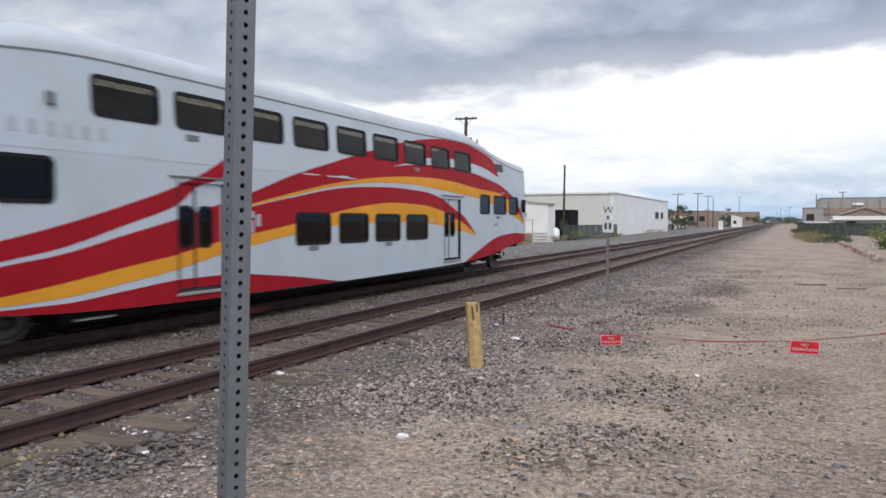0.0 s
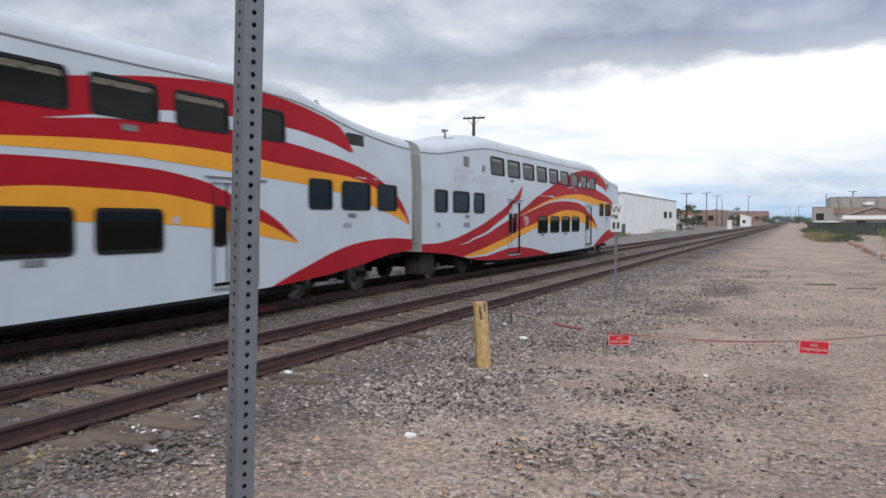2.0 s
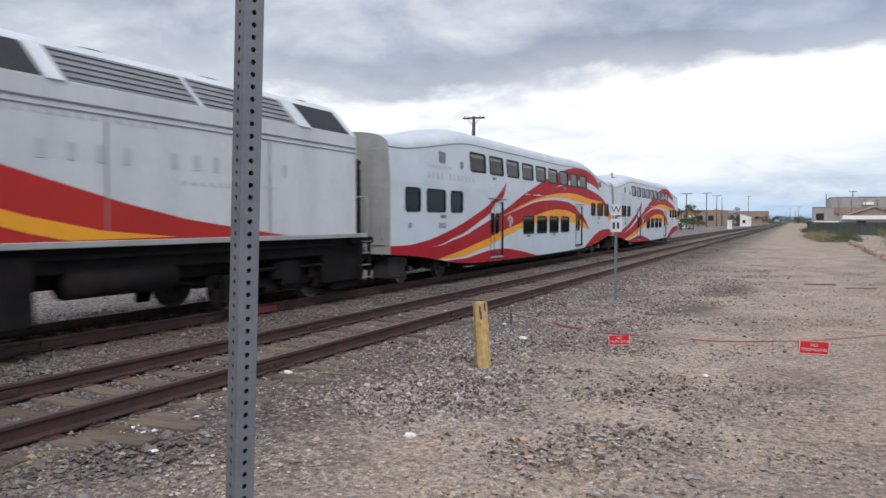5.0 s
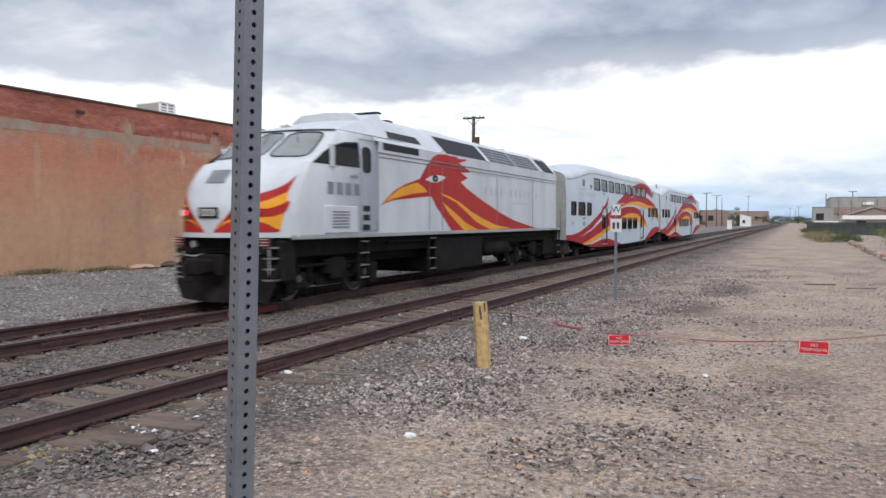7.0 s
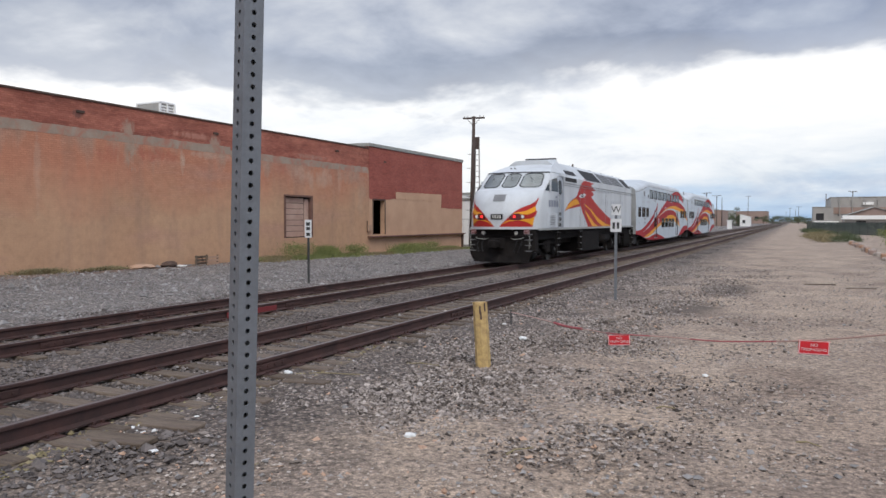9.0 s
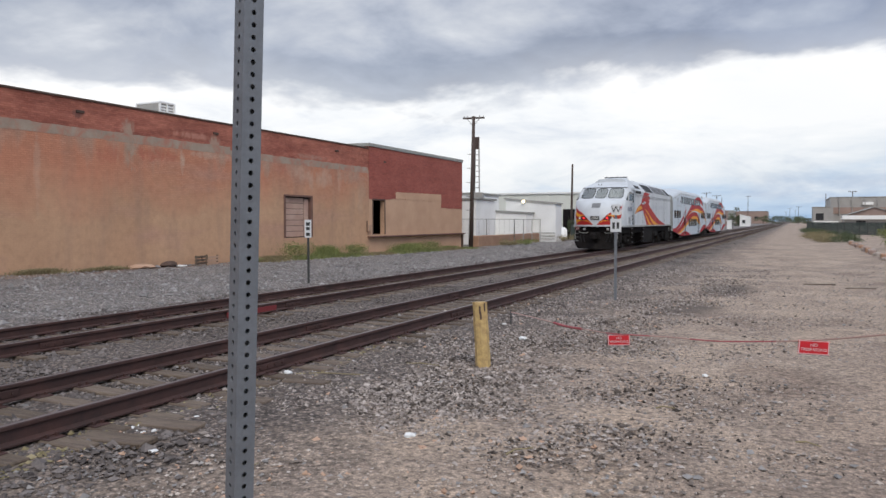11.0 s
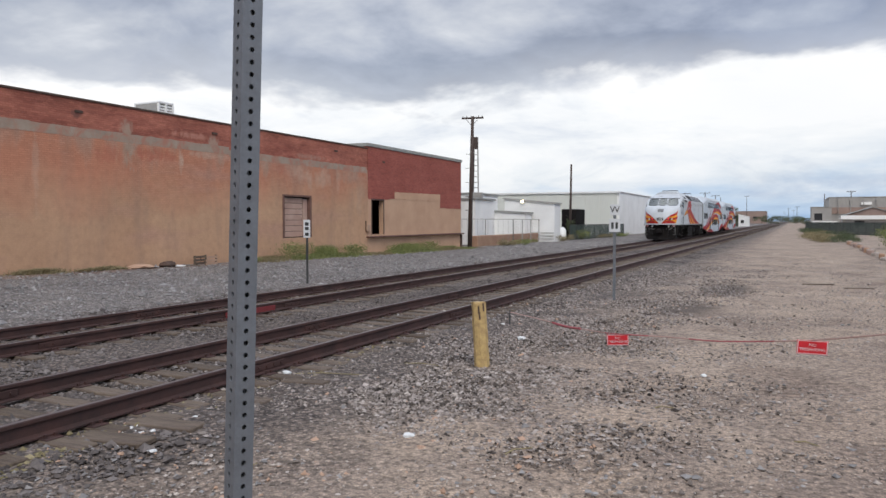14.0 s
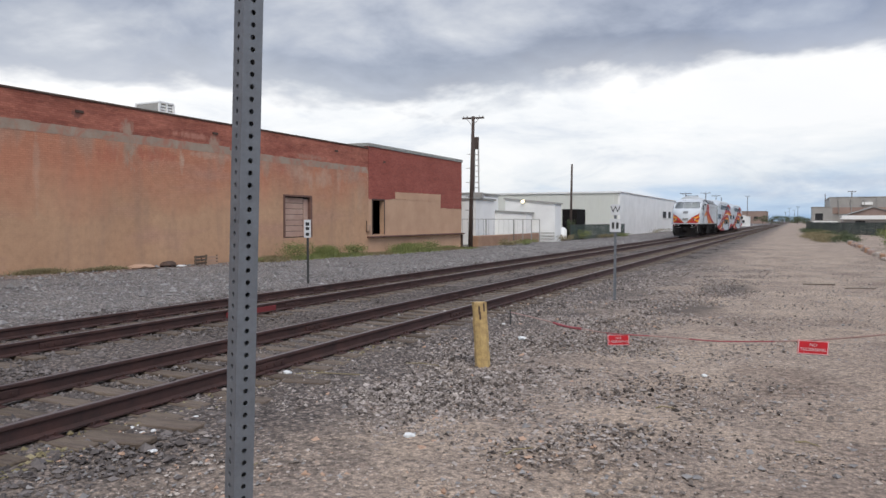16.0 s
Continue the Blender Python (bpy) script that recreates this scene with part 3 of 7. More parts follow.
def band(upper, lower, side, offset, holes=(), reach=None, step=0.14, rows=0.3, flip=1):
    """A sheet on a vehicle's side between two curves of (u, z), with rectangular holes (u0, u1, z0, z1) left open."""
    lo_u = max(upper[0][0], lower[0][0]) if reach is None else reach[0]
    hi_u = min(upper[-1][0], lower[-1][0]) if reach is None else reach[1]
    us = set(np.linspace(lo_u, hi_u, max(2, int((hi_u - lo_u) / step) + 1)))
    for a, b, _, _ in holes:
        us |= {v for v in (a, b) if lo_u < v < hi_u}
    us = np.array(sorted(us))
    zu, zl = smooth_line(upper, us), smooth_line(lower, us)
    vs, fs = [], []
    for i in range(len(us) - 1):
        a, b = us[i], us[i + 1]
        if b - a < 1e-6:
            continue
        spans = [(zl[i], zu[i], zl[i + 1], zu[i + 1])]
        for h0, h1, z0, z1 in holes:
            if not h0 <= (a + b) / 2 <= h1:
                continue
            cut = []
            for l0, t0, l1, t1 in spans:
                cut.append((l0, min(t0, z0), l1, min(t1, z0)))
                cut.append((max(l0, z1), t0, max(l1, z1), t1))
            spans = cut
        for l0, t0, l1, t1 in spans:
            if t0 - l0 < 1e-4 and t1 - l1 < 1e-4:
                continue
            t0, t1 = max(t0, l0), max(t1, l1)
            n = max(1, math.ceil(max(t0 - l0, t1 - l1) / rows))
            k = len(vs)
            for j in range(n + 1):
                for u, l, t in ((a, l0, t0), (b, l1, t1)):
                    z = l + (t - l) * j / n
                    vs.append((flip * (side(z) + offset), u, z))
            for j in range(n):
                q = (k + 2 * j, k + 2 * j + 1, k + 2 * j + 3, k + 2 * j + 2)
                fs.append(q if flip > 0 else q[::-1])
    return welded((vs, fs))


def outline_patch(points, side, offset, flip=1):
    """A flat painted shape on a vehicle's side, cut into triangles so that it follows the side."""
    bm = bmesh.new()
    vs = [bm.verts.new((flip * (side(z) + offset), u, z)) for u, z in points]
    f = bm.faces.new(vs)
    bm.normal_update()
    if f.normal.x * flip < 0:
        f.normal_flip()
    bmesh.ops.triangulate(bm, faces=bm.faces[:])
    for zc in (3.2, 3.45, 3.7, 3.9):
        bmesh.ops.bisect_plane(bm, geom=bm.verts[:] + bm.edges[:] + bm.faces[:], plane_co=(0, 0, zc), plane_no=(0, 0, 1))
    for v in bm.verts:
        v.co.x = flip * (side(v.co.z) + offset)
    return from_bm(bm)


def round_rect(u0, u1, z0, z1, r, n=5):
    r = min(r, (u1 - u0) / 2 - 1e-3, (z1 - z0) / 2 - 1e-3)
    out = []
    for cu, cz, a0 in ((u1 - r, z1 - r, 0), (u0 + r, z1 - r, 90), (u0 + r, z0 + r, 180), (u1 - r, z0 + r, 270)):
        out += [(cu + r * math.cos(radians(a0 + 90 * k / n)), cz + r * math.sin(radians(a0 + 90 * k / n))) for k in range(n + 1)]
    return out


def ring(rect, r, w, side, out, back, flip=1):
    """A rounded frame of width w round a rectangle, from out to back of the side."""
    a = round_rect(*rect, r)
    b = round_rect(rect[0] + w, rect[1] - w, rect[2] + w, rect[3] - w, max(r - w, 0.01))
    n = len(a)
    vs = [(flip * (side(z) + o), u, z) for line, o in ((a, back), (a, out), (b, out), (b, back)) for u, z in line]
    fs = []
    for s in range(3):
        for i in range(n):
            q = (s * n + i, s * n + (i + 1) % n, (s + 1) * n + (i + 1) % n, (s + 1) * n + i)
            fs.append(q if flip < 0 else q[::-1])
    return vs, fs


def pane(rect, r, side, offset, flip=1):
    a = round_rect(*rect, r)
    vs = [(flip * (side(z) + offset), u, z) for u, z in a]
    return vs, [tuple(range(len(a))) if flip > 0 else tuple(range(len(a) - 1, -1, -1))]


def disc(center, r, depth, n=16, axis="y"):
    vs = []
    for d in (0, depth):
        for k in range(n):
            a, b = r * math.cos(2 * math.pi * k / n), r * math.sin(2 * math.pi * k / n)
            vs.append((center[0] + a, center[1] + d, center[2] + b) if axis == "y" else (center[0] + d, center[1] + a, center[2] + b))
    return vs, [tuple(range(n)), tuple(range(2 * n - 1, n - 1, -1))] + [(i, n + i, n + (i + 1) % n, (i + 1) % n) for i in range(n)]


# ---- ground ----
def lie(x, y):
    """Height of the ground."""
    west = np.interp(y, [-50, 0, 16, 40, 54, 110, 400], [0.2, 0.2, 0.17, -0.06, -0.16, -0.16, 0])
    f = np.clip((-13.2 - x) / 8.0, 0, 1)
    return f * f * (3 - 2 * f) * west


def make_ground():
    xs = np.concatenate([np.linspace(-1500, -60, 12), np.linspace(-50, -14, 60), np.linspace(-13.6, 6, 220), np.linspace(6.5, 40, 40), np.linspace(60, 1500, 12)])
    ys = np.concatenate([np.linspace(-200, -2, 14), np.linspace(0, 30, 260), np.linspace(30.4, 90, 110), np.linspace(93, 400, 50), np.linspace(450, 3500, 12)])
    X, Y = np.meshgrid(xs, ys)
    Z = lie(X, Y)
    rng = np.random.default_rng(3)
    for amp, wave in ((0.020, 3.1), (0.006, 1.3)):
        for _ in range(4):
            a, ph = rng.uniform(0, 2 * math.pi), rng.uniform(0, 6.28)
            Z = Z + amp / 2 * np.sin((X * math.cos(a) + Y * math.sin(a)) * 6.28 / wave + ph + 0.8 * np.sin(X * 0.9 + Y * 0.7 + ph))
    Z = np.where((X > -13.4) & (X < -4.6), np.minimum(Z, 0.012), Z)
    n, m = len(ys), len(xs)
    me = bpy.data.meshes.new("ground")
    idx = np.arange(n * m).reshape(n, m)
    quads = np.stack([idx[:-1, :-1], idx[:-1, 1:], idx[1:, 1:], idx[1:, :-1]], -1).reshape(-1, 4)
    me.from_pydata(np.stack([X, Y, Z], -1).reshape(-1, 3).tolist(), [], quads.tolist())
    me.materials.append(DIRT)
    me.polygons.foreach_set("use_smooth", [True] * len(me.polygons))
    tagged(new("ground", me), "tan dirt and gravel ground with dark stained patches", "ground", kind="structure")


make_ground()
NEAR_TRACK, FAR_TRACK, RAIL_TOP_Z, HALF_GAUGE = -6.93, -11.0, 0.22, 0.767
LINE_TURN = 0.0018      # the rails bear this much east of the y axis, in radians


def stones(name, label, material, count, place, size, seed, sink=0.25):
    """Many loose angular stones in one mesh; place(rng, n) gives their x, y."""
    rng = np.random.default_rng(seed)
    x, y = place(rng, count)
    n = len(x)
    base = np.array([(1, 0, 0), (-1, 0, 0), (0, 1, 0), (0, -1, 0), (0, 0, 1), (0, 0, -1), ], float)
    tri = np.array([(0, 2, 4), (2, 1, 4), (1, 3, 4), (3, 0, 4), (2, 0, 5), (1, 2, 5), (3, 1, 5), (0, 3, 5)])
    v = base[None] * (1 + rng.uniform(-0.35, 0.35, (n, 6, 1))) + rng.uniform(-0.3, 0.3, (n, 6, 3))
    s = rng.gamma(4.0, 0.25, n)[:, None, None] * size * rng.uniform(0.6, 1.3, (n, 1, 3)) * np.array([1, 1, 0.62])
    v = v * s
    a = rng.uniform(0, 6.28, n)
    c, sn = np.cos(a)[:, None], np.sin(a)[:, None]
    v = np.stack([v[..., 0] * c - v[..., 1] * sn, v[..., 0] * sn + v[..., 1] * c, v[..., 2]], -1)
    v += np.stack([x, y, lie(x, y) + s[:, 0, 2] * sink], -1)[:, None]
    f = (tri[None] + 6 * np.arange(n)[:, None, None]).reshape(-1, 3)
    me = bpy.data.meshes.new(name)
    me.from_pydata(v.reshape(-1, 3).tolist(), [], f.tolist())
    me.materials.append(material)
    return tagged(new(name, me), label, "gravel", kind="stuff")


def in_depth(y0, y1, x0, x1, power=1.7, soft=0.0):
    """Spread thicker near y0 than y1."""
    def place(rng, n):
        y = y0 + (y1 - y0) * rng.random(n) ** power + (rng.normal(0, 0.45 * soft, n) if soft else 0)
        x = rng.uniform(x0, x1, n) + (rng.normal(0, soft, n) if soft else 0)
        return x, y
    return place


def track_bed(rng, n):
    x, y = in_depth(1.5, 70, -13.6, -4.7, 1.9, 0.35)(rng, n)
    keep = np.ones(n, bool)
    for c in (NEAR_TRACK, FAR_TRACK):
        for g in (-HALF_GAUGE, HALF_GAUGE):
            keep &= np.abs(x - c - g) > 0.085
        on = np.abs(x - c) < 1.3
        keep &= ~(on & (np.abs((y / 0.52) % 1 - 0.5) < 0.21) & (rng.random(n) > 0.12))
    return x[keep], y[keep]


stones("ballast", "dark grey crushed stone ballast round the tracks", BALLAST, 125000, track_bed, 0.020, 5)
stones("ballast_fringe", "dark stones scattered beyond the ballast's edge", FRINGE, 80000, in_depth(6.4, 34, -5.6, -2.2, 1.7, 1.1), 0.0155, 6)
stones("pebbles", "tan and grey pebbles strewn over the dirt", PEBBLE, 48000, in_depth(3.4, 45, -4.5, 6.5, 1.9), 0.0115, 7)
stones("pale_pebbles", "pale chips of stone on the dirt and ballast", GRAVEL, 6000, in_depth(3.5, 40, -8, 6, 1.9), 0.017, 8)
stones("yard_gravel", "pale grey gravel between track and warehouse", GRAVEL, 15000, in_depth(8, 75, -23.5, -12.8, 1.2), 0.035, 9)


stones("pale_scraps", "pale scraps of rubbish caught beside the siding", LITTER, 45, in_depth(4.2, 9, -5.95, -5.3, 1.3), 0.018, 10)


stones("dry_scraps", "yellowed leaves and scraps caught along the siding's rail", DRY, 420, in_depth(3.6, 11, -6.12, -5.5, 1.4), 0.02, 11)
stones("wood_chips", "small splinters of weathered wood strewn over the stones", PALE_PATCH, 700, in_depth(4.0, 22, -6.0, -1.5, 1.5), 0.018, 12)


# ---- tracks ----
def make_track(name, cx, label, near_reach):
    track = new(name)
    track.location, track.rotation_euler = (cx, 0, 0), (0, 0, -LINE_TURN)
    tagged(track, label, "railway track", kind="structure")
    h = RAIL_TOP_Z
    prof = [(-0.075, h - 0.18), (0.075, h - 0.18), (0.075, h - 0.165), (0.012, h - 0.145), (0.009, h - 0.05), (0.036, h - 0.036), (0.036, h - 0.006), (0.028, h),
            (-0.028, h), (-0.036, h - 0.006), (-0.036, h - 0.036), (-0.009, h - 0.05), (-0.012, h - 0.145), (-0.075, h - 0.165)]
    for s in (-1, 1):
        rail = part("rail", prism([(x + s * HALF_GAUGE, z) for x, z in prof], -40, 900), RAIL_RUST, track)
        part("running_face", box(s * HALF_GAUGE - 0.027, s * HALF_GAUGE + 0.027, -40, 900, h - 0.002, h + 0.002), RAIL_TOP, rail, "worn dull rail head")
        for k in range(7):
            y = 4.6 + 5.9 * k + (2.7 if s > 0 else 0)
            plate = part("joint_bar", joined(box(s * HALF_GAUGE + 0.012, s * HALF_GAUGE + 0.034, y, y + 0.62, h - 0.145, h - 0.06, 0.006), box(s * HALF_GAUGE - 0.034, s * HALF_GAUGE - 0.012, y, y + 0.62, h - 0.145, h - 0.06, 0.006)), RAIL_RUST, rail)
            for b in range(4):
                part("bolt", disc((s * HALF_GAUGE + 0.034, y + 0.09 + 0.15 * b, h - 0.1), 0.016, 0.02, 6, "x"), RAIL_RUST, plate)
    rng = random.Random(int(-cx * 10))
    tie_mesh = mesh_of("tie", box(-1.3, 1.3, -0.11, 0.11, -0.14, 0.0, 0.012), TIE)
    plate_mesh = mesh_of("tie_plate", box(-0.17, 0.17, -0.09, 0.09, 0.0, 0.012, 0.004), RAIL_RUST)
    spike_mesh = mesh_of("spike", joined(*[box(x - 0.012, x + 0.012, y - 0.012, y + 0.012, 0.012, 0.045) for x, y in ((-0.1, -0.05), (0.1, 0.05), (0.1, -0.05))]), RAIL_RUST)
    for k in range(near_reach):
        tie = new("tie", tie_mesh)
        tie.parent = track
        tie.location = (rng.uniform(-0.10, 0.10), 0.26 + 0.52 * k + rng.uniform(-0.03, 0.03), 0.028 + rng.uniform(-0.012, 0.01))
        tie.rotation_euler = (0, rng.uniform(-0.006, 0.006), rng.uniform(-0.03, 0.03))
        if 4 < k < 44:
            for s in (-1, 1):
                p = new("tie_plate", plate_mesh)
                p.parent = tie
                p.location = (s * HALF_GAUGE - tie.location[0], 0, 0.0)
                sp = new("spike", spike_mesh)
                sp.parent = tie
                sp.location = p.location
    far = [box(rng.uniform(-1.36, -1.25), rng.uniform(1.25, 1.36), 0.26 + 0.52 * k - 0.11, 0.26 + 0.52 * k + 0.11, -0.1, 0.026 + rng.uniform(-0.01, 0.01)) for k in range(near_reach, 700)]
    tagged(part("far_ties", joined(*far), TIE, track), kind="stuff")
    return track


near_track = make_track("track_near", NEAR_TRACK, "rusty rails on weathered wooden ties, disused siding", 130)
far_track = make_track("track_far", FAR_TRACK, "rusty rails on wooden ties that carry the train", 120)
red_bar = part("red_joint_bar", box(HALF_GAUGE + 0.038, HALF_GAUGE + 0.055, 11.3, 12.85, 0.05, 0.17, 0.006), RAIL_RED, far_track, "red painted rail web")

# loose old tie ends and rubbish along the siding
def old_plank(x, y, turn, length, width):
    ob = part("loose_plank", box(-length / 2, length / 2, -width / 2, width / 2, -0.02, 0.032, 0.01), TIE)
    ob.matrix_world = pose(x, y, lie(x, y) + 0.0, 2, -1, turn)
    tagged(ob, "grey weathered wooden plank lying in the ballast", "plank", "loose planks")


for x, y, turn, ln, wd in ((-5.55, 4.7, 6, 0.75, 0.24), (-5.5, 5.25, 4, 0.8, 0.24), (-5.45, 6.35, 8, 0.6, 0.2), (-5.4, 7.4, 5, 0.6, 0.2), (0.75, 25.7, 5, 0.9, 0.12), (1.8, 24.6, 4, 0.8, 0.1)):
    old_plank(x, y, turn, ln, wd)


def twig(x, y, turn, ln):
    ob = part("twig", tube([(-ln / 2, 0, 0.012), (-ln * 0.1, 0.02, 0.03), (ln / 2, -0.01, 0.02)], 0.009, 5, 0.005), DRY)
    ob.matrix_world = pose(x, y, float(lie(x, y)) - 0.004, 0, 0, turn)
    tagged(ob, "pale dry twig lying on the dirt", "twig", "twigs")


for x, y, turn, ln in ((-2.11, 5.95, 60, 0.3), (0.15, 7.24, -20, 0.22), (-5.4, 7.9, 20, 0.9), (-3.9, 4.6, 110, 0.25), (-1.2, 8.0, 15, 0.2), (-4.6, 9.0, 5, 0.5)):
    twig(x, y, turn, ln)


def crumpled(name, label, x, y, r, seed, material, flat=0.45):
    rng = random.Random(seed)
    bm = bmesh.new()
    bmesh.ops.create_icosphere(bm, subdivisions=2, radius=1)
    for v in bm.verts:
        k = 0.65 + 0.5 * rng.random()
        v.co = Vector((v.co.x * k * r, v.co.y * k * r * 0.8, v.co.z * k * r * flat))
    ob = part(name, from_bm(bm), material)
    ob.matrix_world = pose(x, y, lie(x, y) + r * flat * 0.55, 0, 0, rng.uniform(0, 360))
    tagged(ob, label, "litter", "litter")


for i, (x, y, r) in enumerate(((-5.93, 7.72, 0.075), (-3.18, 5.93, 0.06), (-4.08, 11.64, 0.09), (-4.97, 4.59, 0.04), (-5.45, 5.6, 0.03), (-5.75, 6.3, 0.035), (-1.0, 9.9, 0.05), (-5.45, 5.05, 0.035), (-8.0, 12.2, 0.05), (-5.0, 13.2, 0.05))):
    crumpled("paper_scrap", "crumpled white paper scrap lying on the stones", x, y, r, i, LITTER)


def broken_crate(x, y):
    root = new("broken_crate")
    root.matrix_world = pose(x, y, float(lie(x, y)), 0, 0, 14)
    tagged(root, "broken grey wooden crate lying by the warehouse wall", "crate")
    for a, b in ((-0.25, -0.45), (0.25, -0.45), (-0.25, 0.45), (0.25, 0.45)):
        part("corner_post", box(a - 0.03, a + 0.03, b - 0.03, b + 0.03, -0.05, 0.42), TIE, root)
    for k, z in enumerate((0.02, 0.15, 0.29)):
        part("slat", box(0.28, 0.30, -0.48 + 0.1 * (k == 2), 0.48, z, z + 0.10, 0.004), PALE_PATCH, root)
        part("slat", box(-0.30, -0.28, -0.48, 0.48, z, z + 0.10, 0.004), TIE, root)
    part("loose_slat", box(-0.5, 0.1, -0.72, -0.64, 0.0, 0.03, 0.004), TIE, root)
    part("bent_wire", tube([(0.1, -0.5, 0.2), (0.15, -0.75, 0.42), (0.2, -0.95, 0.36)], 0.02, 5), WOOD_DARK, root)


broken_crate(-22.95, 24.3)
for x, y, r, c, lab in ((-23.0, 20.8, 0.55, PALE_PATCH, "flat pale sheet of rubbish by the warehouse wall"), (-22.9, 22.1, 0.34, WOOD_DARK, "dark heap of rubbish by the warehouse wall"), (-22.8, 22.7, 0.26, LITTER, "torn white sacking by the warehouse wall")):
    crumpled("rubbish", lab, x, y, r, int(y * 10), c, 0.22 if c is not WOOD_DARK else 0.5)


# ---- perforated sign post ----
def make_sign_post():
    """Square steel tube with a hole every inch on all four faces."""
    s, pitch, r = 0.0218, 0.0254, 0.0056
    n0, n1 = -82, 32
    vs, fs = [], []
    k = 8
    for face in range(4):
        rot = Matrix.Rotation(face * math.pi / 2, 4, "Z")
        for i in range(n0, n1):
            zc = i * pitch
            b = len(vs)
            sq = [(-s, -pitch / 2), (0, -pitch / 2), (s, -pitch / 2), (s, 0), (s, pitch / 2), (0, pitch / 2), (-s, pitch / 2), (-s, 0)]
            circ = [(r * math.cos(radians(-135 + 45 * j)), r * math.sin(radians(-135 + 45 * j))) for j in range(k)]
            for dep, ring_pts in ((s, sq), (s, circ), (s - 0.003, circ)):
                for a, zz in ring_pts:
                    vs.append(tuple(rot @ Vector((a, -dep, zc + zz))))
            for j in range(k):
                j2 = (j + 1) % k
                fs.append((b + j, b + j2, b + k + j2, b + k + j))
                fs.append((b + k + j, b + k + j2, b + 2 * k + j2, b + 2 * k + j))
    post = part("sign_post", welded((vs, fs)), GALV)
    post.matrix_world = pose(-1.043, 1.217, 1.998, -1.35, 1.15, -23.4)
    tagged(post, "grey galvanised square steel sign post full of punched holes", "sign post")


make_sign_post()


def make_bollard():
    bm = bmesh.new()
    bmesh.ops.create_cone(bm, cap_ends=True, segments=8, radius1=0.105, radius2=0.098, depth=0.9)
    bmesh.ops.subdivide_edges(bm, edges=[e for e in bm.edges if abs(e.verts[0].co.z - e.verts[1].co.z) > 0.5], cuts=5)
    rng = random.Random(4)
    for v in bm.verts:
        v.co.x *= 1 + rng.uniform(-0.04, 0.04)
        v.co.y *= 1 + rng.uniform(-0.04, 0.04)
        if v.co.z > 0.44:
            v.co.z += rng.uniform(-0.035, 0.02)
    top = [f for f in bm.faces if f.normal.z > 0.7]
    bmesh.ops.bevel(bm, geom=[e for f in top for e in f.edges], offset=0.012, segments=2, affect="EDGES")
    ob = part("bollard", from_bm(bm), BOLLARD_PAINT)
    ob.matrix_world = pose(-3.84, 9.27, 0.44, 1, -3.2, 20)
    tagged(ob, "chipped yellow painted wooden bollard leaning in the gravel", "bollard")
    for z, a in ((0.30, 250), (0.22, 255), (0.33, 290)):
        part("gouge", box(-0.012, 0.012, -0.104, -0.096, z, z + 0.11, 0.003), WOOD_DARK, ob, "bare dark gouge in the paint").rotation_euler = (0, 0, radians(a - 270 + 20))


make_bollard()


def text_geo(text, size):
    cu = bpy.data.curves.new("text", "FONT")
    cu.body, cu.size, cu.extrude, cu.align_x, cu.align_y = text, size, 0.002, "CENTER", "CENTER"
    ob = bpy.data.objects.new("text", cu)
    scene.collection.objects.link(ob)
    dg = bpy.context.evaluated_depsgraph_get()
    me = bpy.data.meshes.new_from_object(ob.evaluated_get(dg))
    geo = [tuple(v.co) for v in me.vertices], [tuple(p.vertices) for p in me.polygons]
    bpy.data.objects.remove(ob)
    bpy.data.meshes.remove(me)
    return geo


def make_whistle_post():
    root = new("whistle_sign")
    root.location = (-4.03, 18.51, 0)
    root.rotation_euler = (0, 0, radians(12))
    tagged(root, "white whistle sign with a W on a thin steel post", "sign")
    part("post", joined(box(-0.03, 0.03, -0.02, 0.012, -0.3, 2.36, 0.004), box(-0.034, -0.02, -0.035, -0.02, -0.3, 2.3), box(0.02, 0.034, -0.035, -0.02, -0.3, 2.3)), GALV, root)
    for z0, z1, w, label in ((2.14, 2.41, 0.225, "white plate with a black W"), (1.72, 2.05, 0.27, "white plate with two dark marks")):
        plate = part("plate", box(-w / 2, w / 2, -0.045, -0.036, z0, z1, 0.003), SIGN_WHITE, root, label)
        if z1 > 2.2:
            part("letter", moved(text_geo("W", 0.235), pose(0, -0.048, (z0 + z1) / 2, 90, 0, 0)), SIGN_BLACK, plate)
        else:
            for x in (-0.055, 0.05):
                part("mark", box(x - 0.03, x + 0.03, -0.049, -0.044, 1.80, 1.96, 0.002), SIGN_BLACK, plate)


make_whistle_post()


def make_far_sign():
    root = new("marker_sign")
    root.location = (-13.9, 19.2, lie(-13.9, 19.2))
    root.rotation_euler = (0, 0, radians(20))
    tagged(root, "narrow white marker sign on a dark steel post", "sign")
    part("post", joined(box(-0.03, 0.03, -0.02, 0.015, -0.3, 2.0, 0.004), box(-0.034, -0.02, -0.035, -0.02, -0.3, 1.9)), POST_DARK, root)
    plate = part("plate", box(-0.11, 0.11, -0.045, -0.037, 1.46, 2.03, 0.003), SIGN_WHITE, root)
    for z0, z1 in ((1.84, 1.95), (1.70, 1.80), (1.52, 1.62)):
        part("mark", box(-0.06, 0.06, -0.049, -0.044, z0, z1, 0.002), SIGN_BLACK, plate)


make_far_sign()


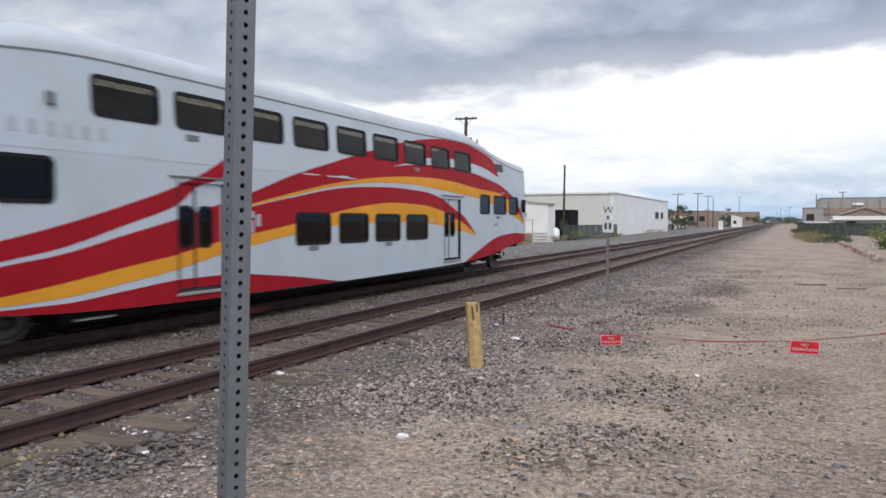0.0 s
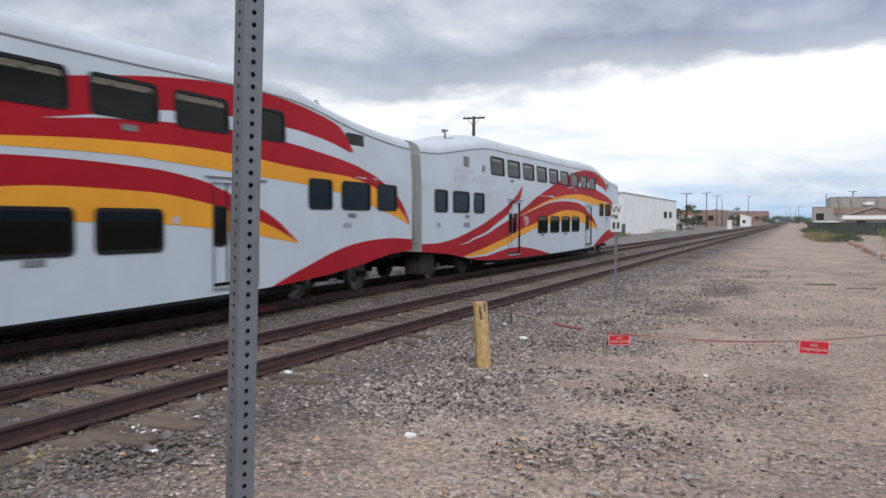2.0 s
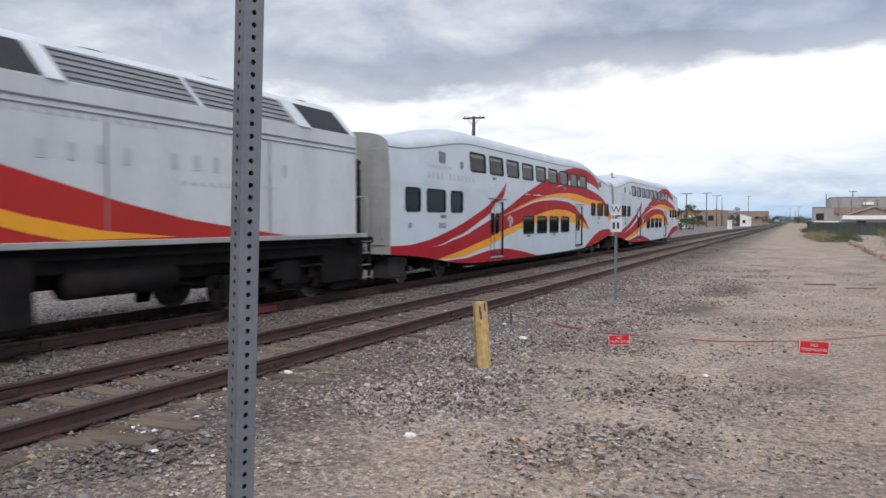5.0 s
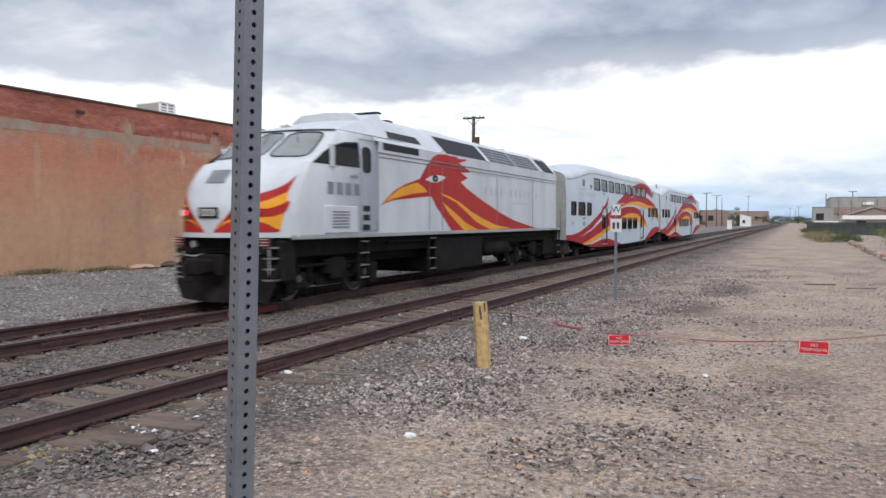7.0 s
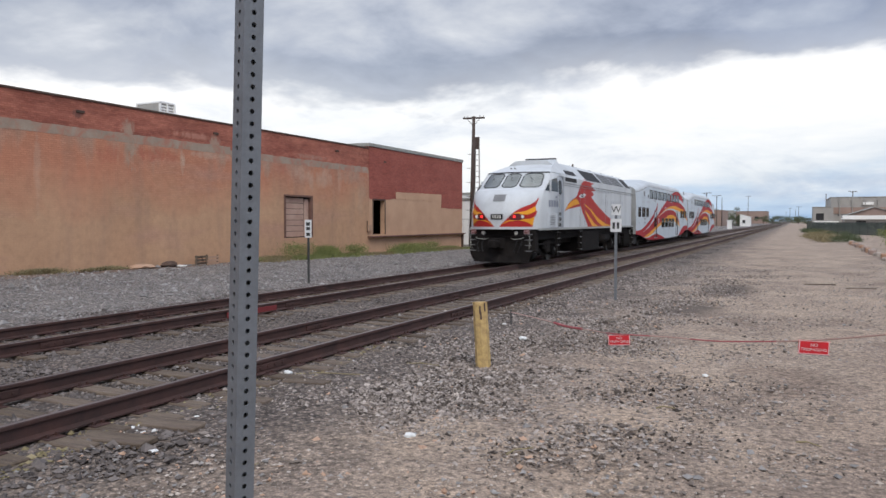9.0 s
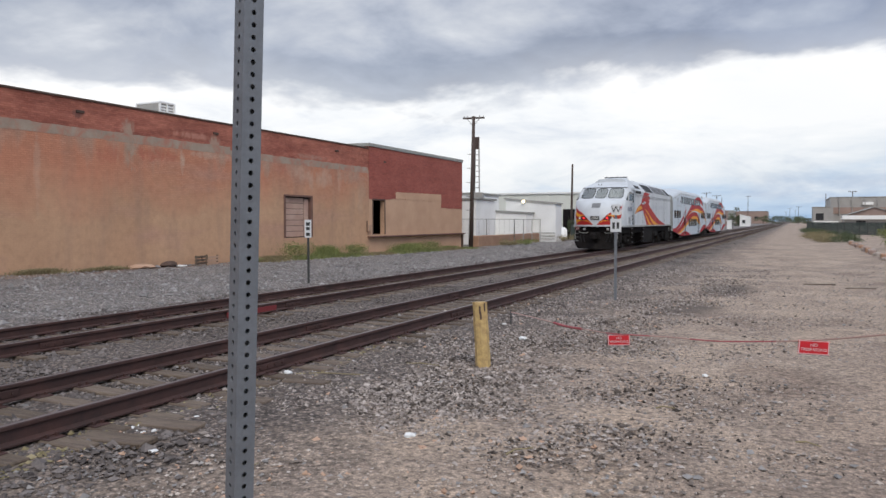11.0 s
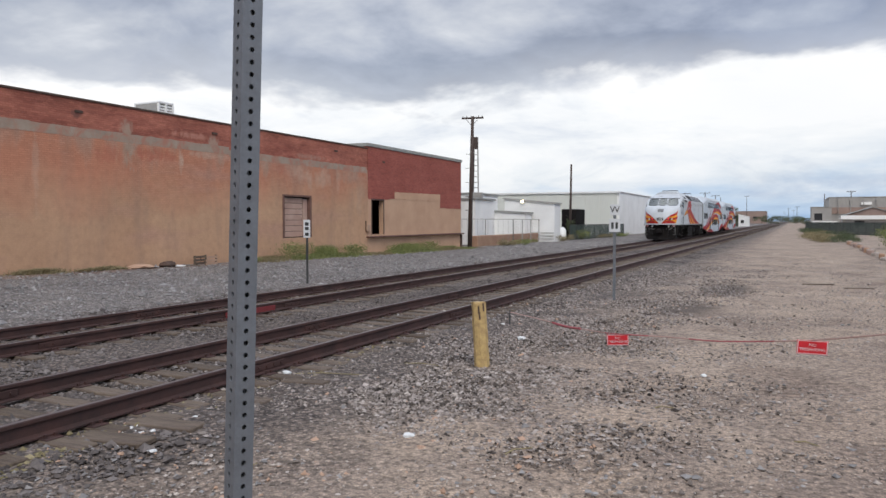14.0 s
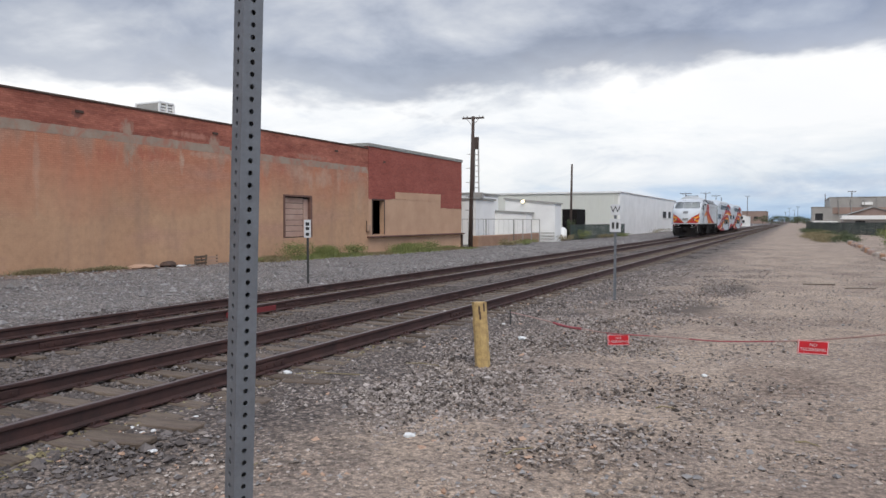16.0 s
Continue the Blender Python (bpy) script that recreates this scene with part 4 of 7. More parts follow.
def make_rope():
    """A sagging rope with red lengths and two red warning tags, tied to low stakes."""
    root = new("warning_rope")
    root.location = (0, 0, 0)
    tagged(root, "sagging red and pale rope with two red warning tags", "rope barrier")
    pts = [(-4.86, 13.2, 0.255), (-3.6, 12.1, 0.24), (-2.75, 10.75, 0.38), (-2.10, 9.8, 0.49), (-1.36, 9.44, 0.55), (-0.87, 9.1, 0.59), (-0.31, 8.77, 0.67), (0.21, 8.41, 0.775), (0.77, 7.9, 0.94), (1.3, 7.5, 1.1)]
    t = np.linspace(0, 1, len(pts))
    tt = np.linspace(0, 1, 41)
    line = list(zip(*(smooth_line(list(zip(t, [p[i] for p in pts])), tt) for i in range(3))))
    for i in range(0, 40, 4):
        part("rope_length", tube(line[i:i + 5], 0.0085 if i != 4 else 0.02, 6), ROPE_RED if i in (4, 12, 20, 24, 36) else ROPE_PALE, root, "" if i != 4 else "knotted red flagging")
    for x, y, z, h, turn in ((-4.86, 13.2, 0, 0.3, 3), (1.3, 7.5, 0, 1.15, 0)):
        part("stake", tube([(x, y, z - 0.15), (x, y, z + h)], 0.015, 6), POST_DARK, root)
    for x, y, z, turn, w in ((-2.08, 9.79, 0.49, -6, 0.285), (0.21, 8.41, 0.775, 6, 0.30)):
        tag = part("warning_tag", box(-w / 2, w / 2, -0.003, 0.003, -0.15, -0.005, 0.001), SIGN_RED, root)
        tag.location, tag.rotation_euler = (x, y, z), (radians(4), radians(turn * 0.4), radians(16))
        for sgn in (-1, 1):
            part("border", box(sgn * (w / 2 - 0.008) - 0.004, sgn * (w / 2 - 0.008) + 0.004, -0.005, -0.0025, -0.145, -0.01), SIGN_TEXT, tag)
        for z0 in (-0.146, -0.014):
            part("border", box(-w / 2 + 0.006, w / 2 - 0.006, -0.005, -0.0025, z0, z0 + 0.006), SIGN_TEXT, tag)
        for words, size, zz in (("NO", 0.046, -0.052), ("TRESPASSING", 0.042, -0.100)):
            part("print", moved(text_geo(words, size), pose(0, -0.0045, zz, 90, 0, 0)), SIGN_TEXT, tag)


make_rope()


# ---- warehouse across the tracks ----
WALL_X = -24.0


def wall_panel(name, y0, y1, z0, z1, material, parent, proud=0.0, holes=(), thick=0.3, label=""):
    """A thick piece of wall facing the tracks, with openings through it."""
    ys, zs = sorted({y0, y1, *(h[0] for h in holes), *(h[1] for h in holes)}), sorted({z0, z1, *(h[2] for h in holes), *(h[3] for h in holes)})
    geos = []
    for a, b in zip(ys, ys[1:]):
        for c, d in zip(zs, zs[1:]):
            if not any(h[0] <= (a + b) / 2 <= h[1] and h[2] <= (c + d) / 2 <= h[3] for h in holes):
                geos.append(box(WALL_X - thick, WALL_X + proud, a, b, c, d))
    return part(name, welded(joined(*geos)), material, parent, label)


def ragged_patch(name, pts, material, parent, proud, label="", seed=1, rough=0.08):
    """A thin coat of render or paint with an uneven edge; pts are (y, z) corners."""
    rng = random.Random(seed)
    out = []
    for (a, b), (c, d) in zip(pts, pts[1:] + pts[:1]):
        n = max(1, int(math.hypot(c - a, d - b) / 0.35))
        for i in range(n):
            k = rough if i else rough * 0.3
            out.append((a + (c - a) * i / n + rng.uniform(-k, k), b + (d - b) * i / n + rng.uniform(-k, k)))
    n = len(out)
    vs = [(WALL_X + proud, y, z) for y, z in out] + [(WALL_X - 0.02, y, z) for y, z in out]
    area = sum(out[i][0] * out[(i + 1) % n][1] - out[(i + 1) % n][0] * out[i][1] for i in range(n))
    face = tuple(range(n)) if area > 0 else tuple(range(n - 1, -1, -1))
    fs = [face] + [(i, n + i, n + (i + 1) % n, (i + 1) % n) if area > 0 else (i, (i + 1) % n, n + (i + 1) % n, n + i) for i in range(n)]
    return part(name, (vs, fs), material, parent, label)


def make_warehouse():
    root = new("warehouse")
    tagged(root, "long one-storey warehouse of red brick and orange-tan stucco", "building")
    door, dark = (31.0, 33.5, 1.1, 3.28), (40.0, 41.42, 1.13, 3.3)
    wall_panel("stucco_wall", -14, 39.5, -0.6, 5.15, STUCCO, root, 0.02, [door], label="blotched orange-tan stucco")
    wall_panel("brick_parapet", -14, 39.5, 5.15, 6.48, BRICK_RED, root, 0.0, label="weathered red brick")
    part("coping", box(WALL_X - 0.34, WALL_X + 0.04, -14, 39.5, 6.48, 6.56, 0.01), WOOD_DARK, root, "dark brick coping")
    for i, (a, b, z0, z1) in enumerate(((-14, 17, 5.13, 5.48), (17, 27, 5.12, 5.46), (27, 39.4, 4.98, 5.32))):
        ragged_patch("render_band", [(a, z0), (b, z0 - 0.02), (b, z1), (a, z1)], STUCCO_GREY, root, 0.026, "grey cement band", i, 0.02)
    # northern bay
    wall_panel("bay_wall", 39.5, 53.75, -0.6, 3.45, TAN_PATCH, root, 0.02, [dark], label="tan repainted lower wall")
    wall_panel("bay_brick", 39.5, 53.75, 3.45, 6.64, BRICK_PAINT, root, 0.03, label="dull red painted brick")
    ragged_patch("tan_repaint", [(42.9, 3.44), (49.9, 3.44), (49.9, 3.98), (42.9, 3.9)], TAN_PATCH, root, 0.036, "tan repaint patch", 81, 0.02)
    ragged_patch("red_repaint", [(49.9, 2.95), (53.7, 2.95), (53.7, 3.6), (49.9, 3.6)], BRICK_PAINT, root, 0.036, "", 82, 0.02)
    ragged_patch("red_repaint", [(39.55, 3.35), (42.0, 3.38), (42.9, 3.5), (42.9, 3.6), (39.55, 3.6)], BRICK_PAINT, root, 0.036, "", 83, 0.02)
    part("metal_coping", joined(box(WALL_X - 0.5, WALL_X + 0.09, 39.45, 53.85, 6.64, 6.86, 0.02), box(WALL_X - 12, WALL_X - 0.5, 53.6, 53.85, 6.5, 6.86), box(WALL_X - 12, WALL_X - 0.5, 39.45, 39.7, 6.5, 6.86)), METAL_TRIM, root, "pale metal roof edge")
    part("dock_ledge", box(WALL_X, WALL_X + 0.28, 39.3, 53.9, 0.95, 1.04, 0.02), DOOR_WOOD, root, "reddish wooden dock beam")
    part("dock_support", box(WALL_X, WALL_X + 0.14, 53.6, 53.8, -0.5, 0.92, 0.01), WOOD_DARK, root)
    # boarded loading door
    f = part("loading_door", box(WALL_X - 0.22, WALL_X - 0.16, door[0], door[1], door[2], door[3]), BLACK, root, "boarded loading door in a reddish wooden frame")
    for k in range(7):
        part("board", box(WALL_X - 0.16, WALL_X - 0.13, door[0] + 0.18, door[1] - 0.62, door[2] + 0.05 + 0.3 * k, door[2] + 0.33 + 0.3 * k, 0.008), BOARD, f)
    part("board", box(WALL_X - 0.16, WALL_X - 0.10, door[1] - 0.58, door[1] - 0.2, door[2] + 0.05, door[3] - 0.1, 0.01), BOARD, f)
    for a, b, c, d in ((door[0] - 0.02, door[0] + 0.14, door[2], door[3]), (door[1] - 0.14, door[1] + 0.02, door[2], door[3]), (door[0] - 0.02, door[1] + 0.02, door[3], door[3] + 0.10)):
        part("door_frame", box(WALL_X - 0.2, WALL_X + 0.05, a, b, c, d, 0.01), DOOR_WOOD, f)
    # open door; a flat black panel set back inside paints its shade
    d = part("doorway", box(WALL_X - 3.0, WALL_X - 2.9, dark[0] - 1, dark[1] + 9, dark[2] - 0.9, dark[3] + 0.9), BLACK, root, "open door with a flat black panel for its unlit inside")
    for a, b, c, e in ((dark[0] - 0.1, dark[0], dark[2], dark[3]), (dark[1], dark[1] + 0.1, dark[2], dark[3]), (dark[0] - 0.1, dark[1] + 0.1, dark[3], dark[3] + 0.1)):
        part("door_frame", box(WALL_X - 0.2, WALL_X + 0.045, a, b, c, e, 0.01), WOOD_DARK, d)
    for y, z in ((18.8, 6.0), (25.9, 5.95), (35.8, 6.0), (41.3, 5.75)):
        part("wall_vent", box(WALL_X - 0.01, WALL_X + 0.04, y, y + 0.34, z, z + 0.10, 0.01), WOOD_DARK, root)
    part("conduit", tube([(WALL_X + 0.06, 39.2, 1.3), (WALL_X + 0.06, 39.2, 2.0)], 0.03, 6), WOOD_DARK, root)
    part("pipe_box", box(WALL_X + 0.02, WALL_X + 0.16, 39.2, 39.6, 1.35, 1.75, 0.01), PALE_PATCH, root)
    # the rest of the shell
    part("rear_wall", box(-44.3, -44, -14, 53.75, -0.6, 6.4), STUCCO, root)
    parts("end_wall", [box(-44, WALL_X - 0.3, -14, -13.7, -0.6, 6.5), box(-44, WALL_X - 0.3, 53.45, 53.75, -0.6, 6.5)], TAN_PATCH, root)
    part("roof", box(-44, WALL_X - 0.3, -13.7, 53.45, 5.9, 6.05), GREY_METAL, root)
    # black wall across the inside, added only to keep it dark
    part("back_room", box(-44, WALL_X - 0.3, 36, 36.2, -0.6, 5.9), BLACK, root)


make_warehouse()


def make_cooler():
    root = new("roof_cooler")
    root.location = (-27.5, 25.85, 6.56)
    root.scale = (0.88, 0.86, 0.92)
    tagged(root, "pale boxy evaporative cooler on the warehouse roof", "air cooler")
    part("base", box(-0.9, 0.9, -0.55, 0.55, -0.45, 0.2, 0.02), GREY_METAL, root)
    part("housing", box(-0.9, 0.9, -0.55, 0.55, 1.0, 1.12, 0.03), WHITE_WALL, root)
    for x in (-0.85, 0.85):
        for y in (-0.5, 0.0, 0.5):
            part("post", box(x - 0.05, x + 0.05, y - 0.05, y + 0.05, 0.2, 1.0), WHITE_WALL, root)
    for x in (-0.8, 0.8):
        for y in (-0.25, 0.25):
            p = part("louvre_panel", box(x - 0.02, x + 0.02, y - 0.22, y + 0.22, 0.2, 1.0), GREY_METAL, root)
            for k in range(5):
                part("slat", box(x + (0.02 if x > 0 else -0.05), x + (0.05 if x > 0 else -0.02), y - 0.21, y + 0.21, 0.25 + 0.15 * k, 0.32 + 0.15 * k), WHITE_WALL, p)
    parts("side_panel", (box(-0.85, 0.85, -0.53, -0.5, 0.2, 1.0), box(-0.85, 0.85, 0.5, 0.53, 0.2, 1.0)), GREY_METAL, root)


make_cooler()


# ---- poles ----
def utility_pole(x, y, height, arm=1.7, r=0.16, wires=True, lean=0.0, label="brown wooden utility pole with one crossarm"):
    root = new("utility_pole")
    root.location, root.rotation_euler = (x, y, float(lie(x, y))), (0, radians(lean), 0)
    tagged(root, label, "utility pole", "utility poles")
    part("pole", tube([(0, 0, -0.5), (0, 0, height * 0.5), (0, 0, height)], r, 10, r * 0.65), POLE_WOOD, root, smooth=True)
    if arm:
        part("crossarm", box(-arm / 2, arm / 2, -0.06, 0.06, height - 0.22, height - 0.08, 0.01), POLE_WOOD, root)
        for s in (-1, 1):
            part("brace", tube([(0, -0.08, height - 0.8), (s * arm * 0.3, -0.08, height - 0.2)], 0.02, 5), POLE_WOOD, root)
        for s in (-0.45, -0.28, 0.28, 0.45):
            part("insulator", tube([(s * arm, 0, height - 0.08), (s * arm, 0, height + 0.04)], 0.04, 6, 0.025), GREY_METAL, root)
    return root


p = utility_pole(-24.0, 55.6, 10.7, 1.9, 0.19, lean=1.3)
parts("step_bolt", [box(-0.5, 0.0, -0.02, 0.02, 3 + 1.15 * k, 3.03 + 1.15 * k) for k in range(5)], POLE_WOOD, p)
utility_pole(-23.7, 84.7, 8.8, 0, 0.16, lean=0.8, label="plain brown wooden pole without crossarm")
for x, y, h, a in ((-26, 205, 9.5, 3.0), (-25, 245, 11, 3.0), (-26, 290, 11.5, 3.2), (-25, 300, 11.0, 0), (-22, 420, 15, 2.5), (9, 262, 10.5, 0), (12, 300, 9.5, 3.0), (2.5, 520, 11, 3), (-3, 640, 12, 3), (1, 760, 12, 3), (-8, 900, 12, 3), (15, 240, 10.5, 2.2)):
    utility_pole(x, y, h, a, 0.17)


# ---- buildings north of the warehouse ----
def plain_house(name, x0, x1, y0, y1, h, wall_mat, label, category="building", roof_mat=None, windows=(), doors=(), overhang=0.15, slope=0.0):
    """A flat-roofed block with thick walls, roof slab and built openings; windows are (face, along0, along1, z0, z1)."""
    root = new(name)
    tagged(root, label, category)
    z0 = -0.5
    part("wall", joined(box(x1 - 0.25, x1, y0, y1, z0, h), box(x0, x0 + 0.25, y0, y1, z0, h), box(x0 + 0.25, x1 - 0.25, y0, y0 + 0.25, z0, h), box(x0 + 0.25, x1 - 0.25, y1 - 0.25, y1, z0, h)), wall_mat, root)
    o = overhang
    if slope:
        vs = [(x0 - o, y0 - o, h + slope), (x1 + o, y0 - o, h), (x1 + o, y1 + o, h), (x0 - o, y1 + o, h + slope)]
        part("roof", (vs + [(a, b, c + 0.14) for a, b, c in vs], [(3, 2, 1, 0), (4, 5, 6, 7), (0, 1, 5, 4), (1, 2, 6, 5), (2, 3, 7, 6), (3, 0, 4, 7)]), roof_mat or wall_mat, root)
        part("gable", ([(x0, y0, h), (x1, y0, h), (x0, y0, h + slope)], [(0, 1, 2)]), wall_mat, root)
    else:
        part("roof", box(x0 - o, x1 + o, y0 - o, y1 + o, h, h + 0.16, 0.02), roof_mat or wall_mat, root)
    for face, a, b, c, d in windows:
        g = box(x1 - 0.02, x1 + 0.03, a, b, c, d) if face == "x" else box(a, b, y0 - 0.03, y0 + 0.02, c, d)
        w = part("window", g, GRILLE, root)
        part("sill", box(x1, x1 + 0.12, a - 0.1, b + 0.1, c - 0.1, c) if face == "x" else box(a - 0.1, b + 0.1, y0 - 0.12, y0, c - 0.1, c), METAL_TRIM, w)
    return root


wh = plain_house("pale_warehouse", -50, -23, 108.7, 165, 6.2, WHITE_WALL, "large pale warehouse with white side and greenish end wall", windows=[("x", 148, 152, 2.6, 3.8), ("x", 155, 158, 2.6, 3.8)])
part("end_cladding", box(-50.02, -23.3, 108.6, 108.68, -0.3, 6.1), PALE_GREEN, wh, "pale grey-green end siding")
for k in range(13):
    part("siding_rib", box(-48 + 2 * k, -47.94 + 2 * k, 108.55, 108.6, -0.3, 6.1), PALE_GREEN, wh)
part("roof_edge", box(-50.2, -22.8, 108.4, 108.55, 6.1, 6.35), WHITE_WALL, wh)
plain_house("white_shed", -27.7, -22.2, 73.5, 75.6, 3.75, WHITE_WALL, "low white shed with a sloping roof", "shed", GREY_METAL, slope=0.55)
part("wall_strips", joined(*[box(-27.6, -22.25, 73.42, 73.49, 0.1 + 0.32 * k, 0.14 + 0.32 * k) for k in range(3)]), METAL_TRIM, bpy.data.objects["white_shed"])
plain_house("white_annexe", -33, -27.9, 66, 72, 4.6, WHITE_WALL, "white annexe with pipes behind a mesh fence", "shed", METAL_TRIM)
plain_house("white_store", -29.8, -25.6, 60.5, 65, 3.9, WHITE_WALL, "small white store behind a mesh fence", "shed", METAL_TRIM)
shed = bpy.data.objects["white_shed"]
lamp = part("wall_lamp", joined(box(-25.75, -25.45, 73.2, 73.45, 3.98, 4.12, 0.03), tube([(-25.6, 73.3, 3.98), (-25.6, 73.3, 3.86)], 0.10, 8, 0.12)), GREY_METAL, shed, "lit wall lamp")
part("bulb", tube([(-25.6, 73.18, 4.02), (-25.6, 73.12, 4.02)], 0.17, 10), LAMP_LIT, lamp)
plain_house("white_lean_to", -29.5, -24.6, 71.2, 73.3, 2.75, WHITE_WALL, "low white lean-to against the white shed", "shed", METAL_TRIM, slope=0.3)
for x, y, z0, z1 in ((-28.6, 65.9, 2.2, 4.4), (-28.1, 65.9, 0.2, 4.4), (-27.0, 60.4, 1.6, 3.7)):
    part("wall_pipe", tube([(x, y, z0), (x, y, z1)], 0.06, 6), GREY_METAL, bpy.data.objects["white_annexe" if y > 62 else "white_store"])
for z in (2.1, 3.0):
    part("wall_strip", box(-32.9, -28.0, 65.93, 65.99, z, z + 0.07), METAL_TRIM, bpy.data.objects["white_annexe"])


def pale_tank(x, y):
    root = new("gas_tank")
    root.location = (x, y, float(lie(x, y)))
    tagged(root, "small pale upright tank standing beside the white shed", "tank")
    part("vessel", tube([(0, 0, 0.1), (0, 0, 0.25), (0, 0, 1.15)], 0.42, 14), WHITE_WALL, root, smooth=True)
    part("cap", tube([(0, 0, 1.15), (0, 0, 1.32), (0, 0, 1.45)], 0.42, 14, 0.1), WHITE_WALL, root)
    part("foot_ring", tube([(0, 0, -0.1), (0, 0, 0.1)], 0.3, 12), GREY_METAL, root)


pale_tank(-23.3, 80.2)
part("dark_container", box(-25.1, -23.3, 86, 90, -0.2, 3.4, 0.05), UNDER)
tagged(bpy.data.objects["dark_container"], "dark weathered metal container beside the white shed", "container")


def ladder_mast():
    root = new("ladder_mast")
    root.location = (-25.95, 61.5, 4.06)
    tagged(root, "thin steel ladder mast on the small white store", "mast")
    for x in (-0.25, 0.25):
        part("rail", tube([(x, 0, 0), (x * 0.7, 0, 5.2)], 0.06, 6), POLE_WOOD if x < 0 else GREY_METAL, root)
    for k in range(9):
        part("rung", box(-0.22, 0.22, -0.02, 0.02, 0.4 + 0.5 * k, 0.46 + 0.5 * k), GREY_METAL, root)
    part("head", box(-0.22, 0.2, -0.12, 0.12, 4.4, 5.5, 0.03), POLE_WOOD, root)
    part("bracket", box(-0.5, 0.6, -0.25, 0.25, 0, 0.5, 0.02), GREY_METAL, root)


ladder_mast()


def mesh_fence(name, pts, h, material, label, pitch=0.12, every=2.5, post_mat=GREY_METAL):
    """Posts, rails and a close lattice of wires."""
    root = new(name)
    tagged(root, label, "fence")
    for (xa, ya), (xb, yb) in zip(pts, pts[1:]):
        ln = math.hypot(xb - xa, yb - ya)
        n = max(1, round(ln / every))
        for i in range(n + 1):
            x, y = xa + (xb - xa) * i / n, ya + (yb - ya) * i / n
            z = float(lie(x, y))
            part("post", tube([(x, y, z - 0.2), (x, y, z + h)], 0.045, 6), post_mat, root)
        part("top_rail", tube([(xa, ya, h + float(lie(xa, ya))), (xb, yb, h + float(lie(xb, yb)))], 0.03, 6), post_mat, root)
        m = int(ln / pitch)
        geo = []
        for i in range(m):
            x, y = xa + (xb - xa) * i / m, ya + (yb - ya) * i / m
            z = float(lie(x, y))
            dx, dy = (xb - xa) / ln * 0.012, (yb - ya) / ln * 0.012
            geo.append(([(x - dx, y - dy, z), (x + dx, y + dy, z), (x + dx, y + dy, z + h), (x - dx, y - dy, z + h)], [(0, 1, 2, 3)]))
        tagged(part("mesh", joined(*geo), material, root), kind="stuff")
    return root


mesh_fence("mesh_fence", [(-26.5, 58.5), (-22.9, 63), (-22.9, 70.5)], 2.3, GREY_METAL, "pale chain-link fence in front of the white sheds", 0.5)
part("low_adobe_wall", box(-24.2, -23.6, 56.3, 72.5, -0.4, 0.75, 0.05), ADOBE)
tagged(bpy.data.objects["low_adobe_wall"], "low tan adobe wall below the fence", "wall")
mesh_fence("green_fence", [(-22.4, 80), (-21.8, 106)], 1.7, DARK_GREEN, "dark green screened fence beside the pale warehouse", 0.027, post_mat=POST_DARK)
mesh_fence("screen_fence", [(2.0, 138), (10.8, 112), (32, 104)], 1.75, DARK_GREEN, "dark screened fence along the lot", 0.027, post_mat=POST_DARK)


# ---- plants ----
def leaf_clump(name, label, category, x, y, w, d, h, count, size, material, seed, group="", blades=False):
    """Many small leaves on thin stems, thick at the foot, with an uneven outline."""
    rng = np.random.default_rng(seed)
    vs, fs = [], []
    lobes = rng.uniform(-1, 1, (9, 3)) * np.array([w, d, 0.0]) * 0.42 + np.array([0, 0, 1]) * (rng.uniform(0.25, 0.9, (9, 1)) * h)
    for i in range(count):
        if blades:
            a = rng.uniform(0, 6.28)
            bx, by = rng.normal(0, w * 0.25), rng.normal(0, d * 0.25)
            tip = np.array([bx + rng.normal(0, 0.12), by + rng.normal(0, 0.12), h * rng.uniform(0.4, 1.0)])
            s = size * 0.5
            p = [np.array([bx - s * math.cos(a), by - s * math.sin(a), 0]), np.array([bx + s * math.cos(a), by + s * math.sin(a), 0]), tip]
            k = len(vs)
            vs += [tuple(q) for q in p]
            fs.append((k, k + 1, k + 2))
            continue
        lobe = lobes[rng.integers(9)]
        c = lobe + rng.normal(0, 1, 3) * np.array([w * 0.13, d * 0.13, h * 0.16])
        c[2] = abs(c[2])
        n = rng.normal(0, 1, 3)
        n /= np.linalg.norm(n)
        a = np.cross(n, rng.normal(0, 1, 3))
        a /= np.linalg.norm(a)
        b = np.cross(n, a)
        s = size * rng.uniform(0.6, 1.4)
        k = len(vs)
        vs += [tuple(c - a * s), tuple(c + b * s * 0.45), tuple(c + a * s), tuple(c - b * s * 0.45)]
        fs.append((k, k + 1, k + 2, k + 3))
    root = new(name)
    root.location = (x, y, float(lie(x, y)) - 0.02)
    tagged(root, label, category, group)
    part("foliage", (vs, fs), material, root)
    part("stems", joined(*[tube([(0, 0, -0.05), tuple(l * np.array([0.6, 0.6, 0.7]))], 0.02 + 0.01 * h, 5, 0.008) for l in lobes[:5]]), POLE_WOOD, root)
    return root


